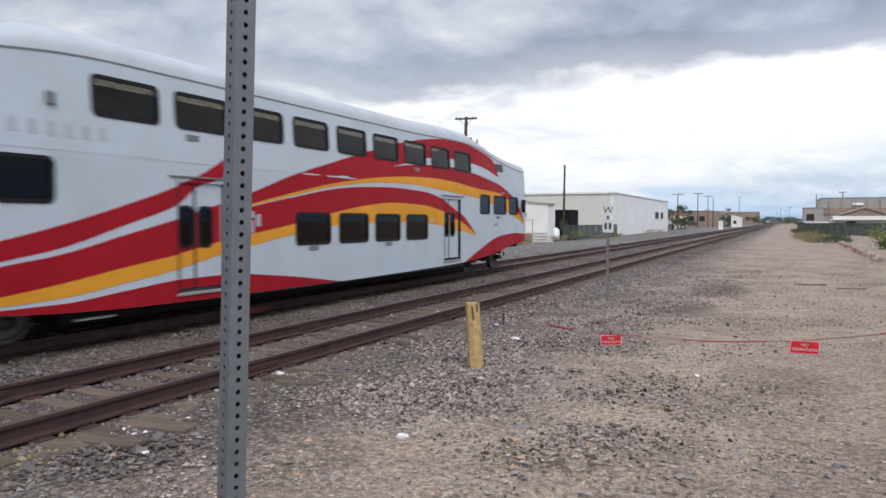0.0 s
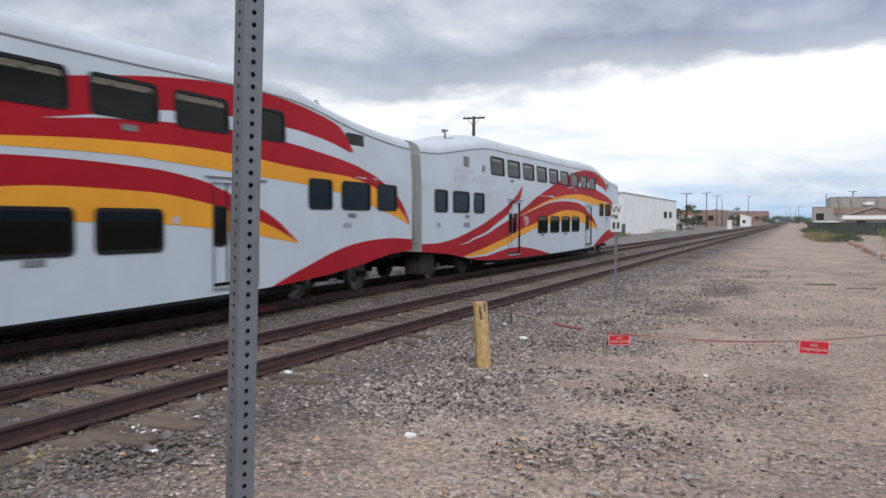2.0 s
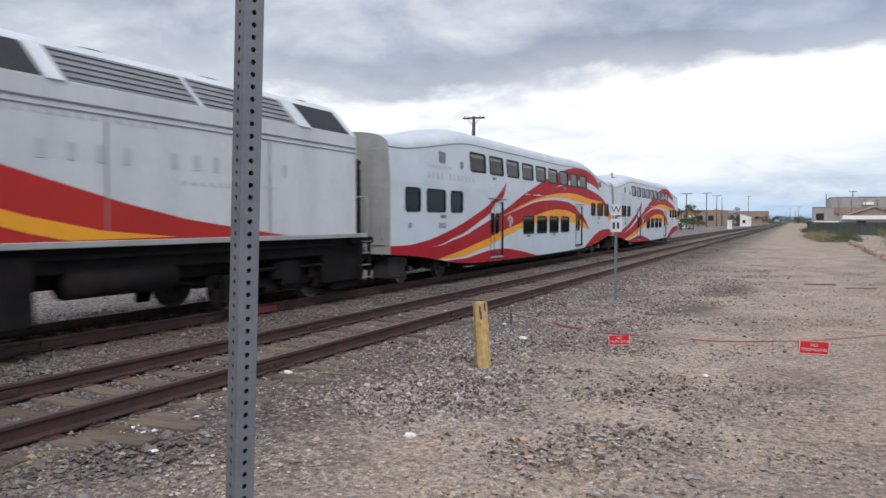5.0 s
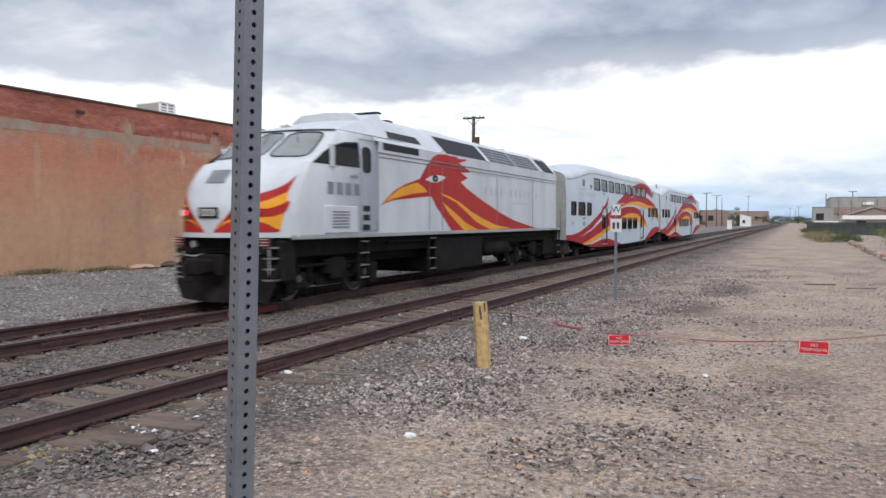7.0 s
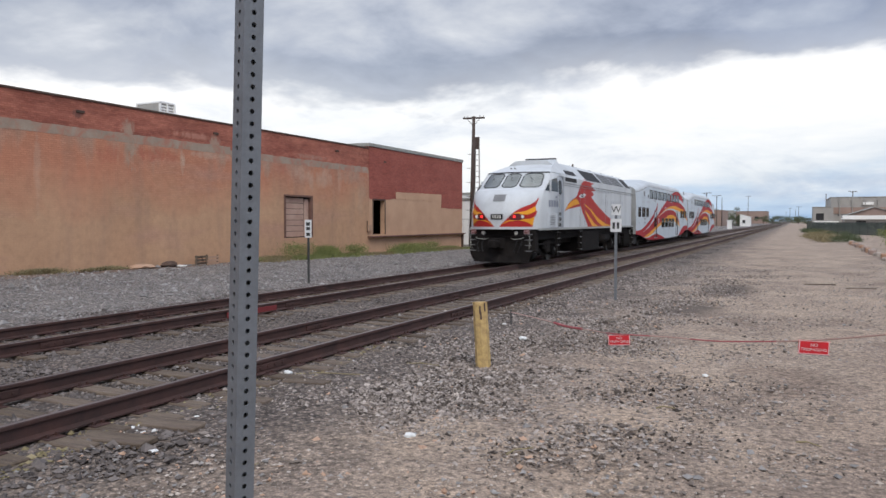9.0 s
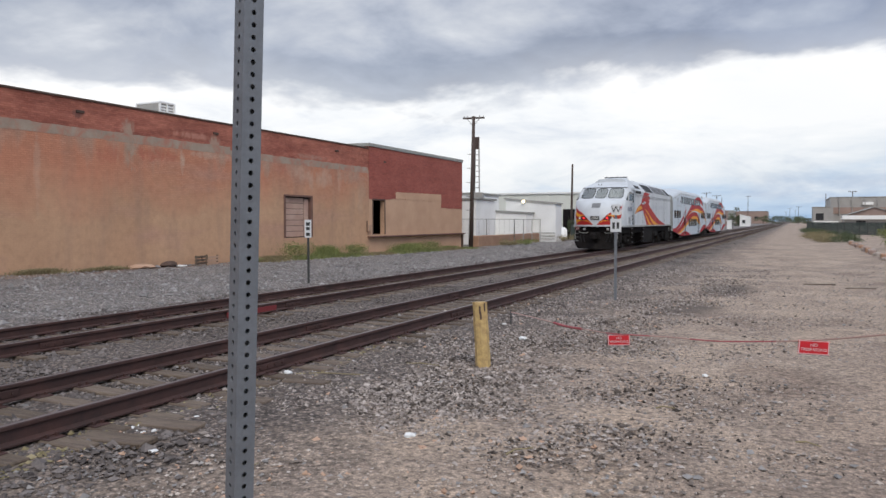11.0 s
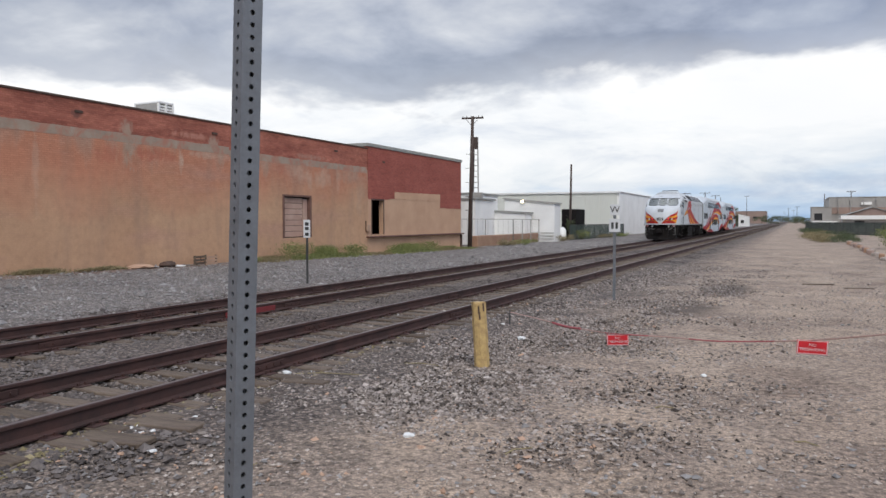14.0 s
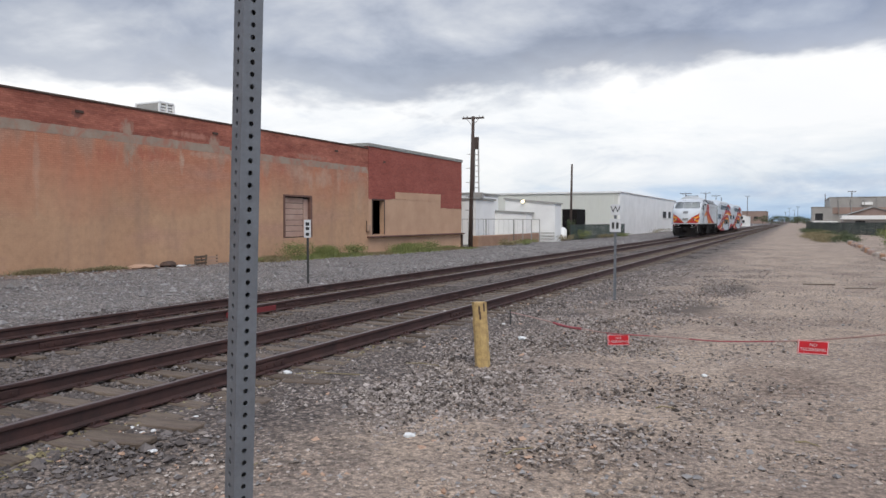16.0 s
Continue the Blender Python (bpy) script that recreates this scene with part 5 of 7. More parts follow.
WALLSIDE = "weeds along the warehouse"
for i, (x, y, w, d, h, m) in enumerate(((-23.2, 31.0, 1.0, 3.0, 0.95, WEED), (-23.1, 33.6, 0.9, 1.6, 0.9, WEED), (-23.2, 29.0, 0.8, 1.6, 0.35, DRY), (-23.2, 36.9, 0.9, 2.2, 0.75, WEED), (-23.3, 35.2, 0.7, 1.5, 0.3, DRY), (-23.2, 43.0, 1.0, 3.2, 0.85, WEED), (-23.2, 46.6, 1.0, 3.4, 0.8, WEED), (-23.1, 49.5, 0.8, 2.0, 0.4, WEED), (-23.3, 16.7, 0.6, 1.6, 0.3, DRY), (-23.3, 19.0, 0.5, 2.2, 0.18, DRY), (-23.0, 27.0, 0.8, 1.0, 0.35, WEED))):
    leaf_clump("weed_clump", "green and yellow weeds at the foot of the stucco wall" if m is WEED else "low dry weeds at the foot of the stucco wall", "weeds", x, y, w, d, h * 0.85, 2400, 0.032, m, i, WALLSIDE, blades=i % 3 > 0)
for i, (y, d, h) in enumerate(((28.2, 3.0, 0.22), (31.5, 3.6, 0.34), (35.0, 3.0, 0.26), (38.2, 2.6, 0.22), (41.0, 2.4, 0.28), (44.6, 3.6, 0.34), (48.2, 3.4, 0.26), (51.8, 2.4, 0.2))):
    leaf_clump("grass_tuft", "low yellow-green grass at the foot of the stucco wall", "grass", -22.7, y, 1.3, d, h, 1500, 0.03, WEED if i % 3 else DRY, 120 + i, WALLSIDE, blades=True)
leaf_clump("shrub", "dark narrow shrub beside the dark container", "shrub", -23.2, 83.6, 1.0, 1.0, 2.0, 1800, 0.06, LEAF, 140)
for i, (x, y, w, d, h) in enumerate(((-22.3, 60, 1.5, 3, 0.8), (-22.0, 64, 1.2, 4, 0.7), (-22.0, 76, 1.4, 6, 1.1), (-21.8, 83, 1.8, 4, 1.6), (-21.6, 92, 1.4, 8, 0.8), (-21.6, 104, 1.4, 6, 0.7), (-21.8, 140, 2, 20, 1.1))):
    leaf_clump("weed_clump", "dull green weeds beside the track bed", "weeds", x, y, w, d, h * 0.7, 1200, 0.05, WEED if i % 2 else DRY, 30 + i, "weeds beside the track bed")
for i, (x, y, w, d, h, m) in enumerate(((2.6, 79, 2.6, 7, 0.7, DRY), (4.4, 78, 2.4, 6, 0.75, LEAF), (3.4, 84, 2.4, 7, 0.8, DRY), (2.2, 88, 2.4, 9, 0.7, DRY), (4.6, 92, 3.0, 9, 1.0, LEAF), (2.4, 100, 2.5, 12, 0.9, DRY), (2.6, 115, 2.5, 14, 1.1, LEAF), (2.2, 140, 2.5, 14, 1.1, LEAF))):
    leaf_clump("weed_clump", "dry and green weeds at the edge of the lot", "weeds", x, y, w, d, h * 0.8, 2600, 0.055, m, 60 + i, "weeds at the edge of the lot")
leaf_clump("shrub", "dense green shrub beside the stone border", "shrub", 7.2, 61, 2.8, 2.6, 1.3, 4000, 0.07, WEED, 90)



def tree(x, y, h, w, seed, label="dull green tree with a rounded uneven crown"):
    rng = np.random.default_rng(seed)
    root = new("tree")
    root.location = (x, y, float(lie(x, y)))
    tagged(root, label, "tree", "trees in the distance")
    part("trunk", tube([(0, 0, -0.3), (0.1, 0, h * 0.3), (0.05, 0.1, h * 0.6)], h * 0.04, 8, h * 0.02), POLE_WOOD, root)
    lobes = rng.normal(0, 1, (14, 3)) * np.array([w * 0.24, w * 0.24, h * 0.2]) + np.array([0, 0, h * 0.5])
    for l in lobes[:6]:
        part("limb", tube([(0.05, 0.05, h * 0.35), tuple(l)], h * 0.018, 5, h * 0.006), POLE_WOOD, root)
    vs, fs = [], []
    for i in range(1500):
        c = lobes[rng.integers(14)] + rng.normal(0, 1, 3) * np.array([w * 0.09, w * 0.09, h * 0.07])
        n = rng.normal(0, 1, 3); n /= np.linalg.norm(n)
        a = np.cross(n, rng.normal(0, 1, 3)); a /= np.linalg.norm(a)
        b = np.cross(n, a)
        s = h * 0.035 * rng.uniform(0.6, 1.4)
        k = len(vs)
        vs += [tuple(c - a * s), tuple(c + b * s * 0.5), tuple(c + a * s), tuple(c - b * s * 0.5)]
        fs.append((k, k + 1, k + 2, k + 3))
    part("crown", (vs, fs), LEAF, root)


for i, (x, y, h, w) in enumerate(((-18.5, 300, 5.8, 6), (-12, 500, 5.5, 9), (2.2, 480, 3.8, 7), (-24, 180, 5.6, 6), (-22, 186, 4.5, 5), (-30, 420, 6, 9), (-18, 520, 6, 12), (-8, 700, 7, 18), (-2, 800, 7, 22), (3, 620, 6, 14), (8, 450, 5, 10), (10, 380, 4, 8), (-14, 900, 8, 26), (6, 560, 5, 12), (-34, 380, 6, 8), (14, 330, 5, 6))):
    tree(x, y, h, w, 200 + i)

# ---- distant houses and the lot on the east side ----
plain_house("brown_house", -36, -25, 300, 330, 6.0, FAR_BROWN, "low brown flat-roofed building far down the line", windows=[("y", -34, -32, 2, 4), ("y", -30, -28, 2, 4)])
plain_house("tan_house", -40, -30, 250, 262, 5.2, ADOBE, "low tan flat-roofed building far down the line", windows=[("y", -37, -35, 2, 3.5)])
plain_house("white_house", -33, -28, 232, 240, 3.4, WHITE_WALL, "small white building far down the line")
plain_house("far_hall", -40, -17, 560, 600, 8.6, FAR_BROWN, "long brown hall at the far end of the line", windows=[("y", -37, -34.5, 3.4, 5), ("y", -31, -28.5, 3.4, 5), ("y", -25, -22.5, 3.4, 5)], roof_mat=FAR_BROWN)
plain_house("white_cottage", -17.6, -14.2, 285, 292, 3.3, WHITE_WALL, "small white cottage far down the line", "house", WHITE_WALL, slope=0.9, windows=[("y", -16.8, -15.8, 1.2, 2.3)])
plain_house("grey_shed", -50, -30, 430, 450, 7.5, GREY_METAL, "grey metal shed far down the line", "shed")
plain_house("relay_box", -14.6, -13.6, 190, 191, 2.0, WHITE_WALL, "small white relay box beside the track", "relay box")
mill = plain_house("grey_mill", 8.9, 60, 226, 260, 8.3, GREY_METAL, "broad grey metal mill building with a sloping roof", windows=[("y", 13.5, 17, 2.4, 3.8)], roof_mat=GREY_METAL)
part("light_panel", box(16.5, 19, 225.6, 225.9, 6.3, 7.0), WHITE_WALL, mill, "bright translucent wall panel")
part("wall_band", box(9.0, 60, 225.75, 225.95, 3.9, 5.6), FAR_BROWN, mill, "brown lower cladding")
for k in range(16):
    part("siding_rib", box(11 + 3 * k, 11.15 + 3 * k, 225.5, 225.7, 3.6, 8.1), GREY_METAL, mill)
plain_house("mill_lean_to", 4.6, 9.4, 222, 236, 5.6, GREY_METAL, "lower grey shed beside the mill", "shed", windows=[("y", 5.3, 7.2, 2.2, 4.0)])
plain_house("long_trailer", 8.1, 45, 150, 154, 2.3, GREY_METAL, "long grey trailer with a bright white roof", "trailer", WHITE_WALL, overhang=0.3, windows=[("y", 10, 11.5, 1.2, 2.0), ("y", 20, 21.5, 1.2, 2.0)])
part("fascia", box(7.8, 45.3, 149.5, 149.68, 2.25, 2.95), WHITE_WALL, bpy.data.objects["long_trailer"], "bright white fascia")
plain_house("short_trailer", 3.5, 7.2, 152, 155, 1.6, GREY_METAL, "short grey trailer with a bright white roof", "trailer", WHITE_WALL, overhang=0.3)
part("fascia", box(3.3, 7.3, 151.5, 151.68, 1.5, 1.95), WHITE_WALL, bpy.data.objects["short_trailer"], "bright white fascia")
gabled = plain_house("gabled_house", 8.6, 18.4, 158, 166, 2.7, FAR_BROWN, "brown gabled house with pale roof edges", "house", METAL_TRIM)
part("gable", prism([(8.6, 2.86), (18.4, 2.86), (13.5, 4.5)], 158, 166), FAR_BROWN, gabled)
for s in (-1, 1):
    part("roof_slope", prism([(13.5, 4.52), (13.5, 4.63), (13.5 + s * 5.3, 2.90), (13.5 + s * 5.3, 2.80)], 157.7, 166.3), METAL_TRIM, gabled, "pale roof slope")


def stone_border():
    rng = random.Random(12)
    for k in range(24):
        t = k / 23
        x, y = 4.35 + 0.25 * t + rng.uniform(-0.2, 0.2), 42 + 33 * t
        crumbs = box(-0.42, 0.42, -0.13, 0.13, 0, rng.uniform(0.16, 0.34), 0.04)
        ob = part("border_block", crumbs, (FAR_BROWN, PEBBLE, ADOBE)[k % 3])
        ob.matrix_world = pose(x, y, -0.03, 0, 0, 80 + rng.uniform(-14, 14))
        tagged(ob, "rough brown stone block edging the lot", "stone block", "stone border")


stone_border()


# ---- the train ----
def car_side(z):
    return 1.5 if z < 3.04 else 1.5 - (z - 3.04) * 0.06


SEAM = [(0, 3.93), (0.7, 3.945), (2.2, 4.11), (3.85, 4.34), (4.9, 4.45), (5.6, 4.48), (16.0, 4.50), (18.9, 4.56), (20.1, 4.54), (21.07, 4.45), (22.2, 4.25), (23.4, 4.09), (24.85, 3.97), (25.5, 3.95)]
CROWN = [(u, z + (0.53 if 4 < u < 20.5 else 0.43)) for u, z in SEAM]
SKIRT = [(0, 1.12), (0.7, 1.07), (2.0, 0.96), (2.9, 0.85), (4.1, 0.70), (5.8, 0.62), (8.2, 0.59), (12, 0.59), (17.5, 0.63), (19.5, 0.67), (21.4, 0.78), (23, 0.95), (24.3, 1.13), (25.5, 1.2)]
WINDOWS = [(0.80, 1.72, 2.25, 2.93), (2.08, 3.36, 2.25, 2.93), (3.70, 4.62, 2.25, 2.93), (20.74, 21.66, 2.25, 2.93), (22.02, 23.32, 2.25, 2.93), (23.62, 24.66, 2.25, 2.93)]
WINDOWS += [(5.29 + 1.675 * k, 6.63 + 1.675 * k, 3.60, 4.25) for k in range(9)]
WINDOWS += [(10.31 + 1.68 * k, 11.66 + 1.68 * k, 1.48, 2.20) for k in range(4)]
DOORS = [(6.98, 8.17, 0.72, 2.68), (17.86, 19.06, 0.76, 2.70)]
# livery curves: along the car, height
SWOOSH_TOP = [(0.0, 1.34), (0.8, 1.335), (2.04, 1.43), (2.9, 1.56), (3.71, 1.72), (4.68, 1.94), (5.78, 2.24), (6.77, 2.54), (7.35, 2.76), (7.95, 3.05), (8.55, 3.40)]
SWOOSH_LOW = [(0.0, 1.10), (2.0, 1.22), (3.07, 1.30), (3.71, 1.44), (4.7, 1.61), (5.78, 1.92), (7.03, 2.31), (7.5, 2.62), (8.15, 2.83), (8.35, 3.05), (8.55, 3.38)]
MASS_TOP = [(0.0, 1.335), (2.0, 1.24), (3.07, 1.27), (3.71, 1.38), (4.7, 1.52), (5.78, 1.77), (7.03, 2.06), (8.15, 2.35), (9.08, 2.62), (10.09, 2.94), (12.0, 3.42), (13.77, 3.84), (15.16, 4.14), (16.94, 4.42), (18.18, 4.53), (19.4, 4.55), (20.4, 4.48), (21.2, 4.37), (22.05, 4.18), (22.6, 3.66)]
ARCH_TOP = [(20.4, 3.62), (21.5, 3.50), (22.12, 3.41), (22.95, 3.30), (23.42, 3.16), (23.92, 2.98), (24.4, 2.80), (24.82, 2.55), (25.1, 2.3), (25.38, 1.89)]
GOLD_TOP = [(8.06, 2.17), (10.09, 2.58), (12.0, 2.91), (14.25, 3.16), (15.8, 3.25), (17.24, 3.28), (18.83, 3.23), (20.04, 3.14), (21.3, 3.08), (22.12, 3.05), (22.87, 2.97), (23.42, 2.85), (23.92, 2.70), (24.82, 2.29), (25.38, 1.89)]
GOLD_LOW = [(8.06, 2.16), (10.09, 2.52), (12.0, 2.83), (14.25, 3.01), (15.8, 3.03), (17.24, 2.97), (18.95, 2.88), (20.33, 2.80), (21.3, 2.72), (22.12, 2.62), (22.95, 2.45), (23.61, 2.32), (24.47, 2.13), (25.38, 1.88)]
LOWER_TOP = [(8.06, 2.15), (10.09, 2.49), (12.0, 2.77), (13.3, 2.86), (14.75, 2.90), (16.36, 2.86), (17.55, 2.72), (18.5, 2.46), (19.52, 2.09), (20.38, 1.56)]
SUN_TOP = [(2.9, 0.87), (3.71, 0.97), (4.68, 1.09), (5.78, 1.26), (7.03, 1.44), (8.06, 1.63), (9.08, 1.78), (10.09, 1.92), (11.71, 2.19), (13.3, 2.40), (14.75, 2.50), (16.36, 2.47), (17.55, 2.34), (18.5, 2.15), (19.52, 1.88), (20.38, 1.55)]
SUN_LOW = [(2.9, 0.85), (3.71, 0.85), (4.68, 0.88), (5.78, 1.01), (7.03, 1.18), (8.06, 1.38), (9.08, 1.55), (10.09, 1.70), (11.87, 1.90), (13.44, 1.96), (15.27, 1.98), (16.94, 1.93), (18.18, 1.82), (20.38, 1.53)]
FOOT_TOP = [(3.3, 0.80), (4.68, 0.80), (5.78, 0.89), (7.03, 0.99), (8.15, 1.0), (9.74, 0.88), (12.0, 0.60)]
NOSE_TOP = [(19.5, 0.68), (20.3, 0.92), (20.9, 1.08), (21.6, 1.27), (22.5, 1.44), (23.4, 1.52), (24.3, 1.55), (25.5, 1.50)]
WHITE_TOP = [(14.55, 3.44), (15.53, 3.62), (16.94, 3.86), (18.5, 3.95), (20.09, 3.93), (21.36, 3.82), (22.58, 3.58), (23.5, 3.35)]
WHITE_LOW = [(14.55, 3.44), (15.53, 3.56), (16.94, 3.66), (18.5, 3.70), (20.09, 3.62), (21.36, 3.50), (22.58, 3.34), (23.5, 3.13)]


def shrink(rect, d):
    return rect[0] + d, rect[1] - d, rect[2] + d, rect[3] - d


def car_window(rect, root, flip, label=""):
    w = part("window", ring(rect, 0.12, 0.06, car_side, 0.014, -0.05, flip), RUBBER, root, label)
    g = part("pane", pane(shrink(rect, 0.05), 0.09, car_side, -0.012, flip), TINT, w)
    return w


def make_truck(u, root, frame_x=0.98, name="truck"):
    """A four-wheel bogie frame; its wheelsets are parts of the car."""
    geos = []
    for s in (-1, 1):
        x = s * frame_x
        geos += [prism([(x - 0.07, 0), (x + 0.07, 0), (x + 0.07, 0.18), (x - 0.07, 0.18)], u - 1.75, u + 1.75)]
    geos = [moved(g, Matrix.Translation((0, 0, 0.62))) for g in geos]
    for s in (-1, 1):
        x = s * frame_x
        for du in (-1.28, 1.28):
            geos.append(box(x - 0.12, x + 0.16 * s + 0.0, u + du - 0.2, u + du + 0.2, 0.48, 0.86, 0.03))
            geos.append(tube([(x + 0.1 * s, u + du - 0.33, 0.72), (x + 0.1 * s, u + du - 0.33, 1.0)], 0.09, 8))
            geos.append(tube([(x + 0.1 * s, u + du + 0.33, 0.72), (x + 0.1 * s, u + du + 0.33, 1.0)], 0.09, 8))
        geos.append(tube([(x + 0.12 * s, u - 0.3, 0.78), (x + 0.12 * s, u - 0.3, 1.12)], 0.16, 10))
        geos.append(tube([(x + 0.12 * s, u + 0.3, 0.78), (x + 0.12 * s, u + 0.3, 1.12)], 0.16, 10))
        geos.append(box(x - 0.1, x + 0.1, u - 0.55, u + 0.55, 0.5, 0.7, 0.03))
        geos.append(box(x, x + 0.1 * s, u - 2.05, u - 1.7, 0.34, 0.7, 0.02))
    geos.append(box(-0.95, 0.95, u - 0.35, u + 0.35, 0.6, 0.95, 0.04))
    return part(name, joined(*geos), UNDER, root, "dirty dark bogie frame")


WHEEL_R = 0.42


def wheel_geo(r):
    geos = [tube([(-1.15, 0, 0), (1.15, 0, 0)], 0.085, 10)]
    for s in (-1, 1):
        n = 28
        prof = [(0.66, 0.12), (0.70, r * 0.55), (0.69, r * 0.8), (0.67, r * 0.86), (0.67, r + 0.025), (0.70, r + 0.025), (0.71, r), (0.80, r - 0.004), (0.80, r * 0.86), (0.76, r * 0.8), (0.75, r * 0.55), (0.82, 0.14), (0.82, 0.0), (0.66, 0.0)]
        vs, fs = [], []
        for k in range(n):
            a = 2 * math.pi * k / n
            vs += [(s * (x + 0.02), q * math.cos(a), q * math.sin(a)) for x, q in prof]
        m = len(prof)
        for k in range(n):
            for j in range(m - 1):
                q = (k * m + j, k * m + j + 1, ((k + 1) % n) * m + j + 1, ((k + 1) % n) * m + j)
                fs.append(q if s < 0 else q[::-1])
        geos.append((vs, fs))
        geos.append(box(s * 0.842 - 0.006, s * 0.842 + 0.006, -0.03, 0.03, r * 0.2, r * 0.72))
    return joined(*geos)


CAR_WHEEL, LOCO_WHEEL = mesh_of("wheelset", wheel_geo(WHEEL_R), WHEEL), mesh_of("wheelset", wheel_geo(0.5), WHEEL)


def wheelset(u, mesh, r, root):
    ob = new("wheelset", mesh)
    ob.parent = root
    ob.location = (0, u, RAIL_TOP_Z + r)
    return ob


def bars(name, root, side, flip, u0, u1, z0, z1, count, material, off=0.008, duty=0.62, label="", gap_at=()):
    """Lettering that cannot be read, as one plain bar a letter."""
    pitch = (u1 - u0) / count
    geos = []
    for i in range(count):
        if i in gap_at:
            continue
        a, b = u0 + i * pitch, u0 + i * pitch + pitch * duty
        vs = [(flip * (side(z) + off), u, z) for u, z in ((a, z0), (b, z0), (b, z1), (a, z1))]
        geos.append((vs, [(0, 1, 2, 3) if flip > 0 else (3, 2, 1, 0)]))
    return parts(name, geos, material, root, label)


def make_car():
    root = new("passenger_car")
    tagged(root, "white double-deck railway coach with red and yellow swooshes", "railway coach", "coaches of the train")
    holes = [shrink(w, 0.03) for w in WINDOWS]
    tri = [(21.98, 4.16), (22.6, 4.15), (23.16, 4.10), (23.16, 3.74), (22.36, 3.76)]
    for flip in (1, -1):
        part("side_wall", band(SEAM, SKIRT, car_side, 0, holes + DOORS + [(22.3, 23.1, 3.80, 4.08)], step=0.25, flip=flip), WHITE, root)
        solid = holes + DOORS
        stripes = (("red_swoosh", SWOOSH_TOP, SWOOSH_LOW, RED, 0.004, None), ("red_band", MASS_TOP, SUN_TOP, RED, 0.003, (2.9, 8.06)), ("red_band", MASS_TOP[:3] + [(3.3, 1.3)], [(0, 1.121), (0.7, 1.071), (2.0, 0.961), (2.9, 0.851), (3.3, 0.93)], RED, 0.003, (0.0, 2.9)),
                   ("red_arch", [p for p in MASS_TOP if p[0] >= 7.03], GOLD_LOW[:1] + [(a, b) for a, b in GOLD_TOP[1:]], RED, 0.003, (8.06, 20.4)), ("red_crest", [p for p in MASS_TOP if p[0] >= 19], [(19.3, 3.7), (20.4, 3.62), (21.5, 3.50), (22.3, 3.55), (22.6, 3.65)], RED, 0.003, (20.4, 22.6)),
                   ("red_arch", ARCH_TOP, GOLD_TOP, RED, 0.003, (20.4, 25.38)), ("yellow_band", GOLD_TOP, GOLD_LOW, YELLOW, 0.005, None), ("red_lower_arch", LOWER_TOP, SUN_TOP, RED, 0.003, (8.06, 20.38)),
                   ("yellow_lower_band", SUN_TOP, SUN_LOW, YELLOW, 0.005, None), ("red_foot", FOOT_TOP, [(u, z + 0.002) for u, z in SKIRT], RED, 0.003, (3.3, 12.0)), ("red_nose_sweep", NOSE_TOP, [(u, z + 0.002) for u, z in SKIRT], RED, 0.003, (19.5, 25.5)),
                   ("white_streak", WHITE_TOP, WHITE_LOW, WHITE, 0.007, None))
        for name, top, low, m, off, reach in stripes:
            parts(name, islands(band(top, low, car_side, off, solid, reach, 0.12, flip=flip)), m, root)
        for w in WINDOWS:
            car_window(w, root, flip, "upper-deck window with a lit ceiling behind" if w[2] > 3.5 else "")
        part("window", outline_patch(tri, car_side, -0.004, flip), TINT, root, "small angled upper window")
        part("belt_rail", box(flip * 1.490, flip * 1.5012, 0.02, 25.48, 3.02, 3.05), WHITE, root)
        part("roof_seam", band([(u, z + 0.016) for u, z in SEAM], [(u, z - 0.016) for u, z in SEAM], car_side, 0.006, step=0.4, flip=flip), GRILLE_GREY, root)
        for i, (a, b, c, d) in enumerate(DOORS):
            mid = a + 0.42 if i == 0 else a + 0.40
            door = part("door", box(flip * 1.38, flip * 1.36, a, b, c, d), BLACK, root, "sliding double door with narrow windows")
            for l0, l1, w0, w1 in ((a, mid - 0.03, a + 0.03, a + 0.36), (mid + 0.03, b - 0.07, mid + 0.1, mid + 0.42)):
                leaf = part("door_leaf", band([(l0, d), (l1, d)], [(l0, c + 0.1), (l1, c + 0.1)], car_side, -0.04, [(w0, w1, 1.55, 2.25)], flip=flip, step=0.1), WHITE, door)
                for name, top, low, m, off, reach in stripes:
                    lo, hi = (reach or (max(top[0][0], low[0][0]), min(top[-1][0], low[-1][0])))
                    if lo < l1 - 0.05 and hi > l0 + 0.05:
                        g = band(top, low, car_side, -0.04 + off, [(w0, w1, 1.55, 2.25), (0, 30, -1, c + 0.1), (0, 30, d, 9)], (max(l0, lo), min(l1, hi)), 0.06, flip=flip)
                        parts("leaf_" + name, islands(g), m, leaf)
                part("leaf_window", ring((w0 - 0.03, w1 + 0.03, 1.52, 2.28), 0.14, 0.05, car_side, -0.028, -0.06, flip), RUBBER, leaf)
                part("leaf_pane", pane((w0, w1, 1.55, 2.25), 0.1, car_side, -0.05, flip), TINT, leaf)
            part("drip_rail", box(flip * 1.5, flip * 1.53, a - 0.2, b + 0.3, d + 0.08, d + 0.11, 0.004), GRILLE_GREY, root)
            part("step", box(flip * 1.3, flip * 1.53, a - 0.05, b + 0.03, c - 0.02, c + 0.03, 0.008), METAL_TRIM, root)
            parts("door_jamb", [box(flip * 1.495, flip * 1.508, b - 0.05, b + 0.02, c, d), box(flip * 1.495, flip * 1.508, a - 0.02, a + 0.01, c, d)], RUBBER, root)
